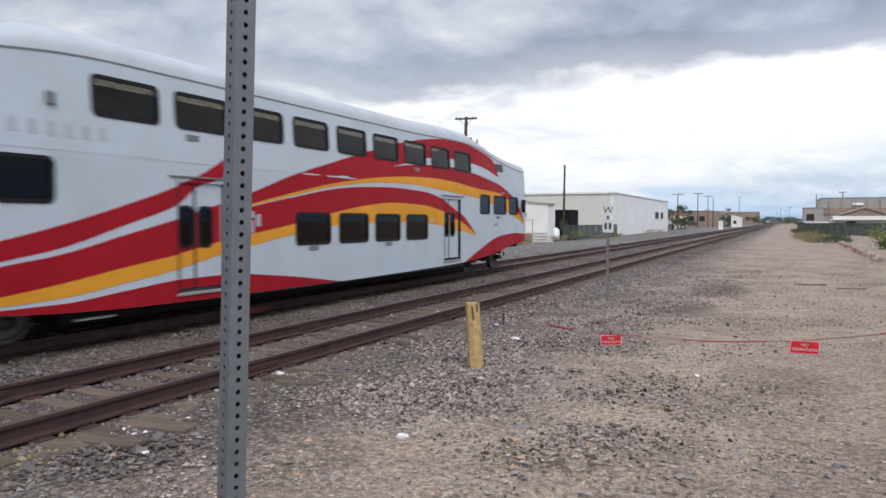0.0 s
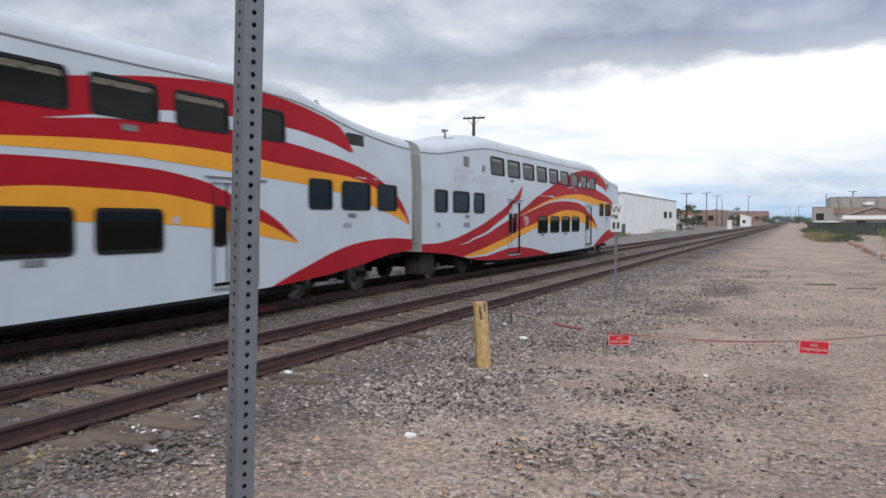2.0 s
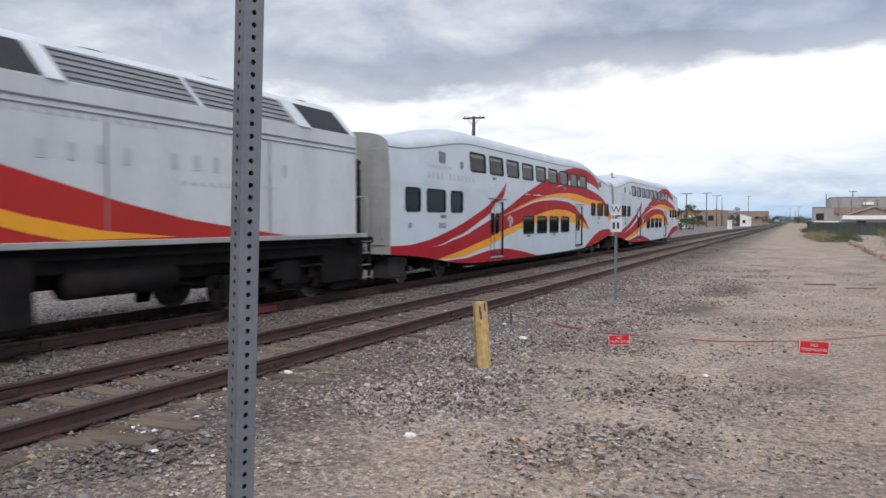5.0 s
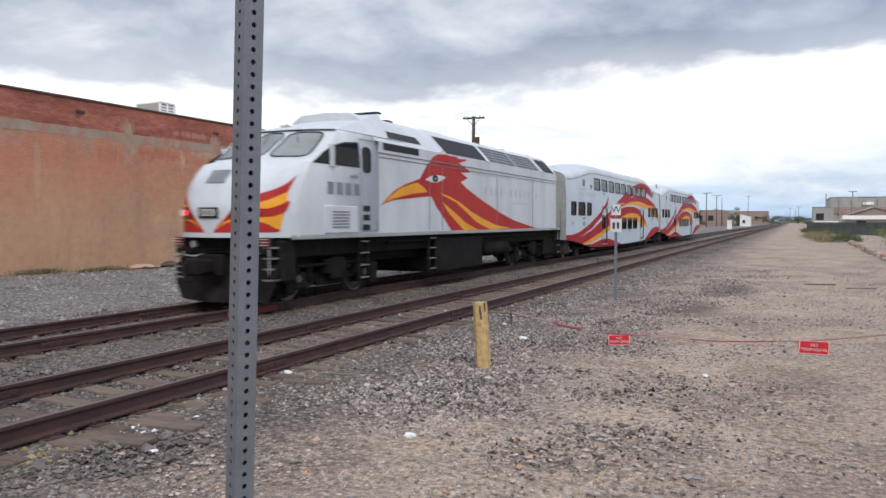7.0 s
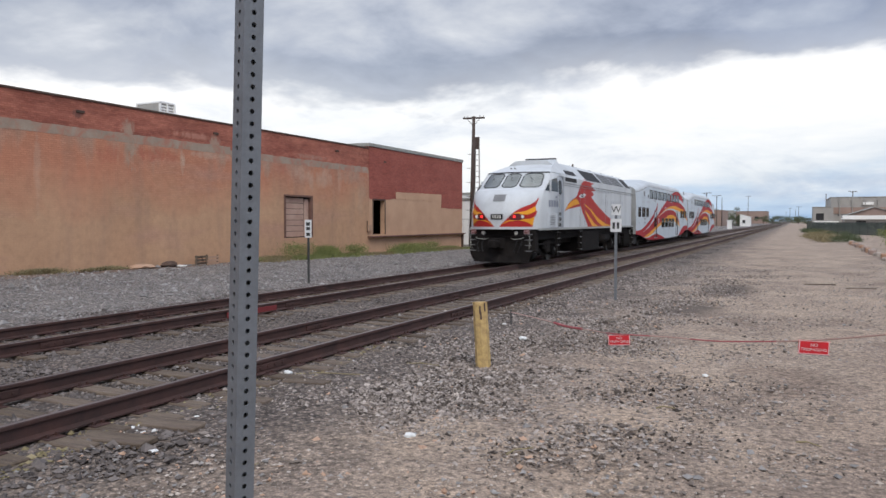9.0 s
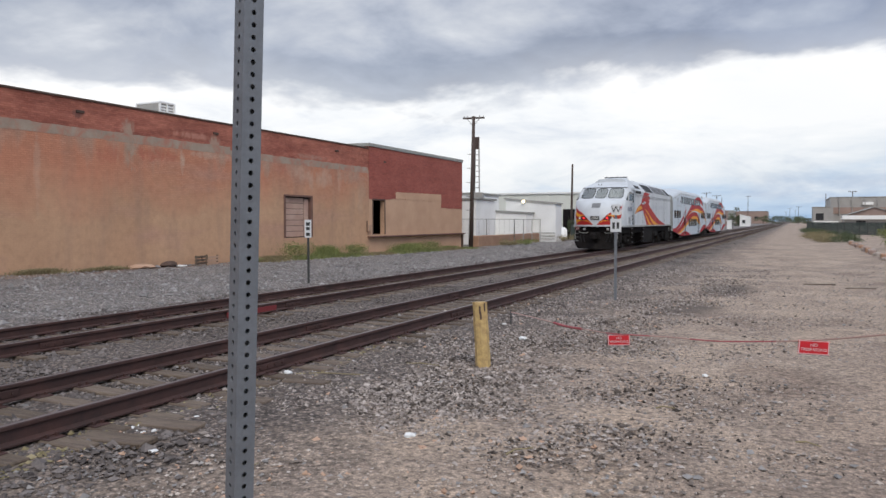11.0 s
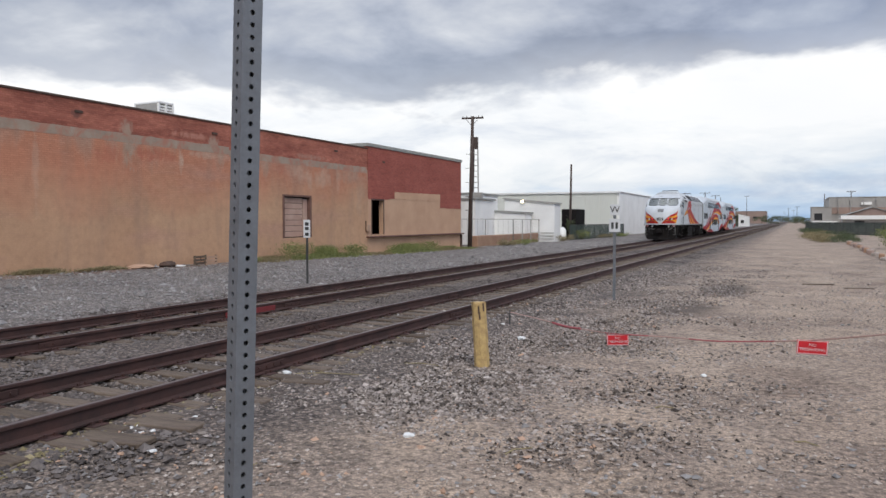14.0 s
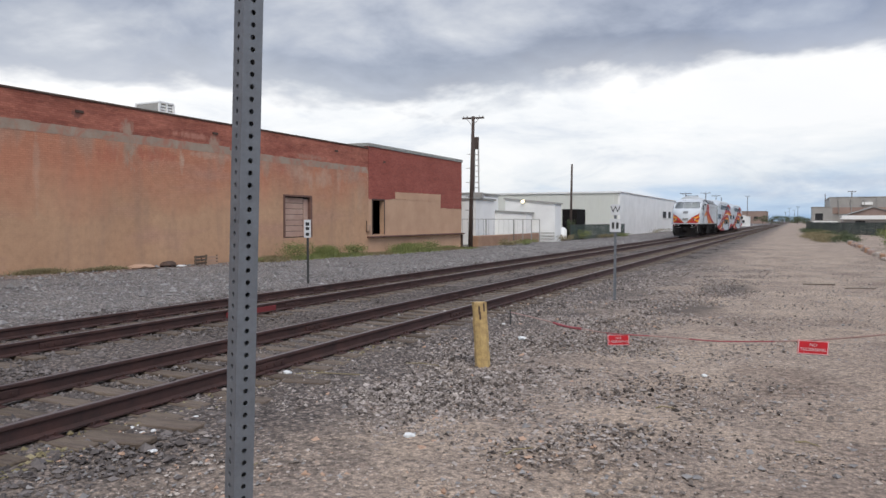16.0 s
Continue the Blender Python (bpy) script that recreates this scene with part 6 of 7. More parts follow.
        # small fittings and lettering
        part("side_vent", box(flip * (car_side(3.9) - 0.01), flip * (car_side(3.9) + 0.02), 3.0, 3.42, 3.72, 4.06, 0.01), GRILLE_GREY, root)
        part("side_lamp", box(flip * (car_side(3.8) - 0.01), flip * (car_side(3.8) + 0.06), 4.52, 4.66, 3.66, 3.86, 0.02), GRILLE_GREY, root)
        bars("lettering", root, car_side, flip, 2.2, 5.7, 3.23, 3.43, 12, LETTER_PALE, gap_at=(4,), duty=0.36, label="faded grey lettering")
        bars("small_lettering", root, car_side, flip, 2.2, 3.9, 3.55, 3.63, 12, LETTER_PALE, duty=0.4)
        bars("unit_mark", root, car_side, flip, 2.9, 3.4, 1.78, 1.94, 4, LETTER, duty=0.7)
        bars("small_mark", root, car_side, flip, 1.0, 1.2, 1.80, 1.95, 2, LETTER)
        bars("small_mark", root, car_side, flip, 22.1, 22.45, 1.83, 1.95, 3, LETTER)
        parts("notice", [*[box(flip * 1.5, flip * 1.512, u, u + 0.13, z, z + s) for u, z, s in ((8.62, 2.02, 0.14), (8.82, 2.06, 0.14), (8.82, 1.78, 0.24), (9.02, 1.9, 0.24), (16.9, 1.95, 0.12))]], LETTER_PALE, root, "pale boarding notices")
        parts("vent_plate", [*[box(flip * 1.5, flip * 1.512, u, u + 0.35, z, z + 0.1, 0.004) for u, z in ((10.8, 1.36), (14.2, 1.36), (3.0, 2.08), (22.3, 2.08))] + [box(flip * (car_side(3.4)), flip * (car_side(3.4) + 0.012), u, u + 0.3, 3.42, 3.52) for u in (7.2, 15.9)]], GRILLE_GREY, root)
        lamps = []
        for k in range(9):
            u = 5.35 + 1.675 * k
            lamps += [box(flip * 0.06, flip * 0.14, u + 0.05, u + 0.78, 4.42, 4.48), box(flip * 0.06, flip * 0.14, u + 0.92, u + 1.6, 4.42, 4.48)]
        parts("ceiling_lamp", [*lamps], LAMP_WARM, root, "lit ceiling tubes of the upper deck")
    # roof shell
    us = np.concatenate([np.linspace(0, 6, 25), np.linspace(6.5, 19, 26), np.linspace(19.3, 25.5, 26)])
    zs, zc = smooth_line(SEAM, us), smooth_line(CROWN, us)
    vs, fs, m = [], [], 17
    for u, a, b in zip(us, zs, zc):
        for j in range(m):
            t = math.pi * j / (m - 1)
            vs.append((car_side(a) * math.copysign(abs(math.cos(t)) ** 0.72, math.cos(t)), u, a + (b - a) * math.sin(t) ** 0.85))
    for i in range(len(us) - 1):
        for j in range(m - 1):
            fs.append((i * m + j, (i + 1) * m + j, (i + 1) * m + j + 1, i * m + j + 1))
    part("roof", (vs, fs), ROOF_WHITE, root, smooth=True)
    for end, u in ((0, 0.0), (-1, 25.5)):
        arc = [(x, u, z) for x, _, z in (vs[:m] if end == 0 else vs[-m:])]
        z0 = SKIRT[0 if end == 0 else -1][1]
        poly = arc + [(-1.5, u, 3.04), (-1.5, u, z0), (1.5, u, z0), (1.5, u, 3.04)]
        part("end_wall", (poly, [tuple(range(len(poly))) if end == 0 else tuple(range(len(poly) - 1, -1, -1))]), END_GREY, root, "grey end wall")
        d = -1 if end == 0 else 1
        # black panel on the wall paints the shade of the recessed door opening
        dia = part("end_door", box(-0.48, 0.48, u, u + d * 0.03, 1.35, 3.4), BLACK, root, "flat black panel for the shaded end door opening")
        for x in (-0.62, 0.62):
            part("diaphragm_post", tube([(x, u + d * 0.2, 1.2), (x, u + d * 0.2, 3.35), (x * 0.8, u + d * 0.2, 3.55)], 0.09, 8), RUBBER, root)
        part("diaphragm_top", box(-0.62, 0.62, u, u + d * 0.24, 3.46, 3.62, 0.04), RUBBER, root)
        part("threshold", box(-0.75, 0.75, u, u + d * 0.25, 1.2, 1.34, 0.02), GRILLE_GREY, root)
        for x in (-1.3, 1.3):
            part("grab_iron", tube([(x, u, 1.5), (x, u + d * 0.09, 1.55), (x, u + d * 0.09, 2.5), (x, u, 2.55)], 0.018, 6), END_GREY, root)
            part("end_panel", box(x * 0.72, x * 1.06, u, u + d * 0.03, 1.35, 3.9, 0.01), END_GREY, root)
        part("coupler", joined(box(-0.16, 0.16, u - 0.1 * d, u + d * 0.34, 0.78, 1.06, 0.03), box(-0.5, 0.5, u - 0.2 * d, u, 0.7, 1.1, 0.03)), UNDER, root)
        part("hose", tube([(0.55, u, 0.95), (0.55, u + d * 0.15, 0.62), (0.5, u + d * 0.3, 0.7)], 0.03, 6), RUBBER, root)
    # decks inside, underframe, roof fittings
    part("upper_floor", box(-1.4, 1.4, 5.0, 20.2, 2.86, 2.96), INNER, root)
    part("lower_floor", box(-1.4, 1.4, 4.6, 20.6, 0.72, 0.80), INNER, root)
    parts("end_floor", [box(-1.4, 1.4, 0.05, 4.6, 1.45, 1.55), box(-1.4, 1.4, 20.6, 25.45, 1.45, 1.55)], INNER, root)
    # unseen dividers, added to stop daylight from the far windows
    parts("aisle_screen", [box(-0.03, 0.03, 0.2, 25.3, 1.6, 2.84), box(-0.03, 0.03, 5.2, 20.0, 2.98, 3.9), box(-0.03, 0.03, 5, 20, 0.82, 1.6)], INNER, root)
    part("underframe", joined(box(-1.35, 1.35, 4.8, 20.4, 0.45, 0.7, 0.05), box(-1.2, 1.2, 0.1, 5.0, 0.98, 1.3), box(-1.2, 1.2, 20.4, 25.4, 1.0, 1.4)), UNDER, root)
    parts("equipment_box", [box(0.8, 1.32, 0.25, 1.15, 0.45, 1.05, 0.03), box(-1.32, -0.8, 0.25, 1.15, 0.45, 1.05, 0.03)], EQUIPMENT, root, "dusty grey equipment box")
    parts("ladder_rung", [*[box(s * 1.0, s * 1.42, 5.0, 5.7, 0.50, 0.53) for s in (-1, 1)]], METAL_TRIM, root)
    parts("side_sill", [*[box(s * 1.46, s * 1.49, 8.5, 19.3, 0.56, 0.62) for s in (-1, 1)]], RUBBER, root)
    part("roof_fitting", joined(box(-0.6, 0.6, 21.9, 22.5, 4.66, 4.84, 0.03), tube([(0.4, 22.6, 4.5), (0.4, 22.6, 4.95)], 0.03, 6)), GRILLE_GREY, root)
    for u in (3.05, 22.45):
        make_truck(u, root, 0.42)
        for d in (-1.28, 1.28):
            wheelset(u + d, CAR_WHEEL, WHEEL_R, root)
    return root


rear_car = make_car()
lead_car = copy_thing(rear_car, pose(FAR_TRACK, 0, 0))
tagged(lead_car, "leading white double-deck cab coach with red and yellow swooshes")
for s in (-1, 1):
    part("mirror", joined(box(s * 1.52, s * 1.68, 25.0, 25.08, 2.35, 2.85, 0.02), tube([(s * 1.45, 25.0, 2.6), (s * 1.6, 25.04, 2.6)], 0.025, 6)), RUBBER, lead_car, "black rear-view mirror")
part("roof_horn", joined(tube([(0.6, 3.4, 4.5), (0.6, 3.4, 4.92)], 0.035, 6), tube([(0.6, 3.25, 4.92), (0.6, 3.6, 4.97)], 0.06, 8, 0.03), box(0.45, 0.75, 3.6, 3.95, 4.6, 4.74, 0.02)), GRILLE_GREY, lead_car)
part("tail_fitting", joined(tube([(0.7, 22.4, 4.5), (0.7, 22.4, 5.0)], 0.08, 8, 0.03), box(0.5, 0.9, 22.1, 22.7, 4.55, 4.72, 0.03)), GRILLE_GREY, lead_car)

# ---- locomotive ----
LZ = np.array([1.68, 2.3, 2.8, 3.1, 3.28, 3.36, 3.7, 4.04, 4.12, 4.3, 4.56, 4.74, 4.86])
L_FRONT = np.array([-21.2, -21.2, -21.02, -20.75, -20.48, -20.0, -19.48, -18.98, -18.9, -18.8, -18.45, -17.9, -17.2])
L_SWEEP = np.array([1.0, 1.02, 1.0, 0.9, 0.78, 0.60, 0.48, 0.36, 0.34, 0.3, 0.3, 0.3, 0.3])
L_POWER = np.array([2.6, 2.6, 2.5, 2.4, 2.3, 2.3, 2.2, 2.2, 2.2, 2.2, 2.2, 2.2, 2.2])
L_WIDE = np.array([1.55, 1.55, 1.55, 1.55, 1.545, 1.545, 1.53, 1.47, 1.43, 1.26, 1.0, 0.78, 0.40])


def cab(a, z, off=0.0):
    """A point of the cab's shell: a from -1 to 1 across the front, beyond that in metres along the side; off: outwards."""
    w, f, k, p = (float(np.interp(z, LZ, q)) for q in (L_WIDE, L_FRONT, L_SWEEP, L_POWER))
    s = 1 if a >= 0 else -1
    t = abs(a)
    if t <= 1:
        slope = k * p * t ** (p - 1) / w
        n = Vector((s * slope, -1, 0.25)).normalized()
        return Vector((s * t * w, f + k * t**p, z)) + n * off
    return Vector((s * (w + off), f + k + t - 1, z))


def cab_patch(upper, lower, off, step=0.03, rows=0.08, flip=1):
    lo, hi = max(upper[0][0], lower[0][0]), min(upper[-1][0], lower[-1][0])
    n = max(2, int((hi - lo) / step))
    us = np.linspace(lo, hi, n + 1)
    zu, zl = smooth_line(upper, us), smooth_line(lower, us)
    m = max(2, int(np.max(zu - zl) / rows))
    vs = [tuple(cab(flip * u, l + (max(t, l) - l) * j / m, off)) for u, t, l in zip(us, zu, zl) for j in range(m + 1)]
    fs = []
    for i in range(n):
        for j in range(m):
            q = (i * (m + 1) + j, (i + 1) * (m + 1) + j, (i + 1) * (m + 1) + j + 1, i * (m + 1) + j + 1)
            fs.append(q if flip > 0 else q[::-1])
    return vs, fs


def cab_ring(rect, r, w, off):
    a = round_rect(*rect, r)
    k = (rect[1] - rect[0]) / max(rect[3] - rect[2], 0.01)
    b = round_rect(rect[0] + w * k * 0.8, rect[1] - w * k * 0.8, rect[2] + w, rect[3] - w, max(r - w, 0.01))
    n = len(a)
    vs = [tuple(cab(u, z, o)) for line, o in ((a, 0.0), (a, off), (b, off), (b, 0.0)) for u, z in line]
    return vs, [(s * n + i, s * n + (i + 1) % n, (s + 1) * n + (i + 1) % n, (s + 1) * n + i)[::-1] for s in range(3) for i in range(n)]


def hood_side(z):
    return 1.53 if z < 4.0 else 1.53 - (z - 4.0) * 0.92


BIRD_HEAD = [(-14.64, 3.17), (-14.48, 3.32), (-14.19, 3.58), (-13.82, 3.83), (-13.35, 4.01), (-12.81, 4.12), (-12.38, 4.12), (-12.76, 3.96), (-12.24, 3.97), (-11.79, 4.02), (-11.38, 3.92), (-12.0, 3.79), (-11.6, 3.70), (-11.06, 3.56), (-11.85, 3.5), (-11.32, 3.36), (-11.88, 3.21),
             (-11.32, 3.01), (-10.31, 2.73), (-9.21, 2.47), (-8.41, 2.28), (-7.11, 2.03), (-5.67, 1.85), (-4.35, 1.70), (-12.53, 1.70), (-13.09, 2.08), (-13.61, 2.42), (-13.92, 2.70), (-14.59, 2.66), (-15.48, 2.59), (-16.09, 2.54), (-16.57, 2.45), (-16.79, 2.38), (-16.47, 2.58), (-16.09, 2.79), (-15.48, 2.98)]
BEAK = [(-16.72, 2.41), (-16.38, 2.60), (-15.79, 2.86), (-15.2, 2.99), (-14.78, 3.06), (-14.36, 2.93), (-14.16, 2.82), (-15.05, 2.74), (-15.89, 2.62), (-16.47, 2.5)]
PLUME_A = [(-13.35, 2.82), (-12.95, 2.78), (-11.94, 2.58), (-10.99, 2.29), (-9.95, 2.05), (-8.82, 1.85), (-7.34, 1.73), (-9.4, 1.71), (-10.0, 1.82), (-10.66, 1.98), (-11.48, 2.29), (-12.24, 2.57), (-13.09, 2.74)]
PLUME_B = [(-13.22, 2.57), (-12.24, 2.23), (-11.48, 1.94), (-10.48, 1.71), (-11.6, 1.71), (-12.24, 1.99), (-12.81, 2.27)]
EYE = [(-14.31, 3.16), (-14.1, 3.24), (-13.87, 3.30), (-13.48, 3.34), (-13.2, 3.33), (-12.95, 3.30), (-13.35, 3.16), (-13.6, 3.11), (-13.87, 3.11)]


def make_locomotive():
    root = new("locomotive")
    tagged(root, "white diesel locomotive with a red bird's head painted on it", "locomotive")
    # cab shell
    across = [-(1 + 0.0)] + list(np.linspace(-0.97, 0.97, 40)) + [1.0]
    zz = np.concatenate([np.linspace(1.68, 3.2, 13), np.linspace(3.24, 3.40, 6), np.linspace(3.48, 4.12, 8)])
    vs, fs = [], []
    n = len(across) + 2
    for z in zz:
        line = [cab(a, z) for a in across]
        w = abs(line[0].x)
        line = [Vector((-w, -16.9, z))] + line + [Vector((w, -16.9, z))]
        vs += [tuple(p) for p in line]
    for i in range(len(zz) - 1):
        for j in range(n - 1):
            fs.append((i * n + j, i * n + j + 1, (i + 1) * n + j + 1, (i + 1) * n + j))
    fs.append(tuple(range((len(zz) - 1) * n, len(zz) * n)))
    fs.append(tuple(i * n for i in range(len(zz))) + tuple(i * n + n - 1 for i in range(len(zz) - 1, -1, -1)))
    cab_ob = part("cab_shell", (vs, fs), LOCO_WHITE, root, smooth=True)
    # hipped roof rising to a flat dark-edged top behind the cab
    eave = [cab(a, 4.12, 0.015) for a in np.linspace(-1, 1, 17)]
    eave = [Vector((-1.45, -16.25, 4.12))] + [Vector((p.x, p.y, 4.12)) for p in eave] + [Vector((1.45, -16.25, 4.12))]
    ridge = [Vector((-0.72 + 1.44 * k / 18, -15.5, 4.92)) for k in range(19)]
    low = [Vector((p.x, -15.45, 4.12)) for p in (eave[0], eave[-1])]
    rv = [tuple(p) for p in eave + ridge + [Vector((-0.72, -15.42, 4.5)), Vector((0.72, -15.42, 4.5))] + low]
    rf = [(k, k + 1, 20 + k, 19 + k) for k in range(18)] + [tuple(range(37, 18, -1)) + (38, 39), (0, 19, 38, 40), (18, 41, 39, 37)]
    top = part("cab_roof", (rv, rf), LOCO_WHITE, root, "dusty white hipped cab roof")
    part("roof_edge", box(-0.74, 0.74, -15.62, -15.38, 4.90, 4.955, 0.01), RUBBER, top, "dark edge along the top")
    for x, y in ((-0.55, -17.75), (-0.35, -17.85)):
        part("horn", tube([(x, y, 4.30), (x, y - 0.3, 4.33)], 0.02, 8, 0.05), END_GREY, top)
    part("brow", cab_patch([(-0.98, 4.115), (0.98, 4.115)], [(-0.98, 4.07), (0.98, 4.07)], 0.02), RUBBER, root, "dark seam above the windscreen")
    for a0, a1 in ((-0.85, -0.29), (-0.225, 0.225), (0.29, 0.85)):
        w = part("windscreen", cab_ring((a0, a1, 3.40, 4.05), 0.14, 0.03, 0.02), RUBBER, root, "raked windscreen pane in a black seal")
        # the pale backing carries the reflected sky behind each pane
        for nm, q, off, m in (("pane", 0.012, 0.010, SHIELD), ("backing", 0.016, 0.004, WINDSCREEN_BACK)):
            b, c, lo, hi = a0 + q, a1 - q, 3.40 + q, 4.05 - q
            shape = [(b, 0.13), (b + 0.02, 0.07), (b + 0.06, 0.02), (b + 0.12, 0.0), (c - 0.12, 0.0), (c - 0.06, 0.02), (c - 0.02, 0.07), (c, 0.13)]
            part(nm, cab_patch([(a, hi - d) for a, d in shape], [(a, lo + d) for a, d in shape], off, step=0.012), m, w)
        part("wiper", tube([cab(a0 + 0.12, 4.0, 0.03), cab((a0 + a1) / 2, 3.75, 0.03)], 0.008, 5), RUBBER, w)
    part("number_screen", cab_patch([(-0.17, 3.08), (0.17, 3.08)], [(-0.17, 2.80), (0.17, 2.80)], 0.012), GRILLE_GREY, root, "dark screened panel on the nose")
    lamp = part("head_lamp", cab_patch([(-0.17, 2.27), (0.17, 2.27)], [(-0.17, 2.05), (0.17, 2.05)], 0.03), RUBBER, root, "black-framed lamp on the nose")
    part("lens", cab_patch([(-0.12, 2.23), (0.12, 2.23)], [(-0.12, 2.09), (0.12, 2.09)], 0.045), LAMP_WHITE, lamp)
    for a in (-0.07, 0.0, 0.07):
        part("number_bar", cab_patch([(a - 0.018, 2.215), (a + 0.018, 2.215)], [(a - 0.018, 2.105), (a + 0.018, 2.105)], 0.055), RUBBER, lamp)
    part("sill", cab_patch([(-1.0, 1.74), (1.0, 1.74)], [(-1.0, 1.64), (1.0, 1.64)], 0.05), LOCO_WHITE, root)
    wing_top = [(0.08, 1.77), (0.17, 1.93), (0.235, 2.02), (0.33, 2.17), (0.465, 2.38), (0.64, 2.56), (0.76, 2.65), (0.84, 2.745), (0.885, 2.84)]
    wing_low = [(0.08, 1.75), (0.845, 1.76), (0.86, 1.95), (0.885, 2.17)]
    for s in (1, -1):
        part("red_wing", cab_patch(wing_top, wing_low, 0.006, step=0.012, flip=s), LOCO_RED, root)
        part("red_wing_tip", cab_patch([(0.885, 2.84), (0.925, 2.98)], [(0.885, 2.58), (0.90, 2.70), (0.925, 2.97)], 0.006, step=0.005, flip=s), LOCO_RED, root)
        part("red_feather_end", cab_patch([(0.885, 2.40), (0.925, 2.41)], [(0.885, 2.17), (0.91, 2.25), (0.925, 2.40)], 0.006, step=0.005, flip=s), LOCO_RED, root)
        part("yellow_wing", cab_patch([(0.40, 2.245), (0.485, 2.325), (0.675, 2.39), (0.805, 2.505), (0.885, 2.59), (0.90, 2.42)], [(0.40, 2.235), (0.5, 2.245), (0.615, 2.25), (0.73, 2.25), (0.845, 2.33), (0.90, 2.41)], 0.012, step=0.01, flip=s), YELLOW, root)
        part("yellow_wing", cab_patch([(0.5, 2.03), (0.64, 2.07), (0.77, 2.08), (0.88, 2.16)], [(0.5, 2.02), (0.595, 2.0), (0.73, 1.94), (0.845, 1.82), (0.87, 2.05), (0.88, 2.15)], 0.012, step=0.01, flip=s), YELLOW, root)
        part("yellow_feather", cab_patch([(0.14, 1.84), (0.25, 1.97), (0.35, 2.02), (0.5, 2.035)], [(0.14, 1.82), (0.25, 1.93), (0.35, 1.98), (0.5, 2.005)], 0.012, flip=s), YELLOW, root)
        house = part("lamp_housing", cab_patch([(0.32, 2.13), (0.36, 2.22), (0.45, 2.29), (0.55, 2.29), (0.64, 2.23), (0.69, 2.15)], [(0.32, 2.10), (0.36, 2.05), (0.45, 2.02), (0.55, 2.02), (0.64, 2.06), (0.69, 2.13)], 0.02, step=0.012, flip=s), DARK_RED, root, "dark red lamp housing")
        for a, r, m, nm in ((0.455, 0.06, LAMP_RED, "marker_lamp"), (0.635, 0.075, LAMP_WHITE, "lens")):
            c = cab(s * a, 2.165, 0.02)
            part(nm, disc(c, r, -0.03, 18), m, house, "lit red marker lamp" if m is LAMP_RED else "")
        # cab side
        sidef = lambda z: float(np.interp(z, LZ, L_WIDE))
        win = part("cab_window", outline_patch([(-19.72, 3.27), (-19.35, 3.50), (-18.95, 3.70), (-18.4, 3.83), (-17.8, 3.88), (-17.78, 3.27)], sidef, 0.008, s), RUBBER, root, "arched dark cab side window")
        part("pane", outline_patch([(-19.62, 3.29), (-19.3, 3.49), (-18.95, 3.66), (-18.4, 3.79), (-17.84, 3.84), (-17.82, 3.29)], sidef, 0.014, s), TINT, win)
        part("window_post", box(s * (sidef(3.5) - 0.03), s * (sidef(3.3) + 0.05), -19.06, -18.90, 3.22, 3.74, 0.015), LOCO_WHITE, win)
        door = part("cab_door", ring((-17.72, -16.98, 1.74, 3.98), 0.04, 0.02, sidef, 0.008, -0.01, s), GRILLE_GREY, root)
        part("door_window", ring((-17.66, -17.28, 3.16, 3.80), 0.15, 0.045, sidef, 0.02, -0.02, s), RUBBER, door)
        part("door_pane", pane((-17.63, -17.31, 3.19, 3.77), 0.12, sidef, 0.010, s), TINT, door)
        locker = part("side_locker", box(s * 1.54, s * 1.575, -19.28, -17.92, 1.72, 2.34, 0.02), LOCO_WHITE, root, "white louvred locker cover")
        for k in range(6):
            part("louvre", box(s * 1.573, s * 1.585, -19.0, -18.3, 1.84 + 0.07 * k, 1.87 + 0.07 * k), GRILLE_GREY, locker)
        bars("lettering", root, sidef, s, -19.15, -17.70, 2.60, 2.88, 4, LETTER, duty=0.68, label="grey-blue lettering")
        bars("small_mark", root, sidef, s, -18.2, -17.85, 3.0, 3.08, 3, LETTER)
        for u, zs_ in ((-17.5, (1.84, 2.08, 2.3)),):
            # black plates on the shell, painting the shade inside the step recesses
            parts("step_hole", [*[box(s * 1.545, s * 1.562, u - 0.16, u + 0.16, z - 0.07, z + 0.07) for z in zs_]], RUBBER, root)
        part("hand_rail", tube([(s * 1.56, -17.80, 1.8), (s * 1.63, -17.80, 1.85), (s * 1.63, -17.80, 3.1), (s * 1.56, -17.80, 3.15)], 0.015, 6), END_GREY, root)
        # hood side
        part("hood_wall", band([(-16.9, 4.0), (-1.7, 4.0)], [(-16.9, 1.68), (-1.7, 1.68)], lambda z: 1.53, 0, step=1.0, rows=1.0, flip=s), LOCO_WHITE, root)
        for nm, geo, m in (("bird_head", BIRD_HEAD, LOCO_RED), ("beak", BEAK, YELLOW), ("plume", PLUME_A, YELLOW), ("plume", PLUME_B, YELLOW), ("eye", EYE, SIGN_WHITE)):
            part(nm, outline_patch(geo, hood_side, {"bird_head": 0.004}.get(nm, 0.008), s), m, root)
        part("iris", outline_patch([(-13.67 + 0.19 * math.cos(k * 0.39), 3.225 + 0.10 * math.sin(k * 0.39)) for k in range(16)], hood_side, 0.012, s), RUBBER, root)
        part("iris_glint", outline_patch([(-13.67 + 0.05 * math.cos(k * 0.78), 3.225 + 0.03 * math.sin(k * 0.78)) for k in range(8)], hood_side, 0.016, s), SIGN_WHITE, root)
        parts("hood_rail", [box(s * 1.53, s * 1.548, -16.9, -1.7, 3.70, 3.725), box(s * 1.53, s * 1.545, -16.9, -1.7, 3.60, 3.615)], GRILLE_GREY, root)
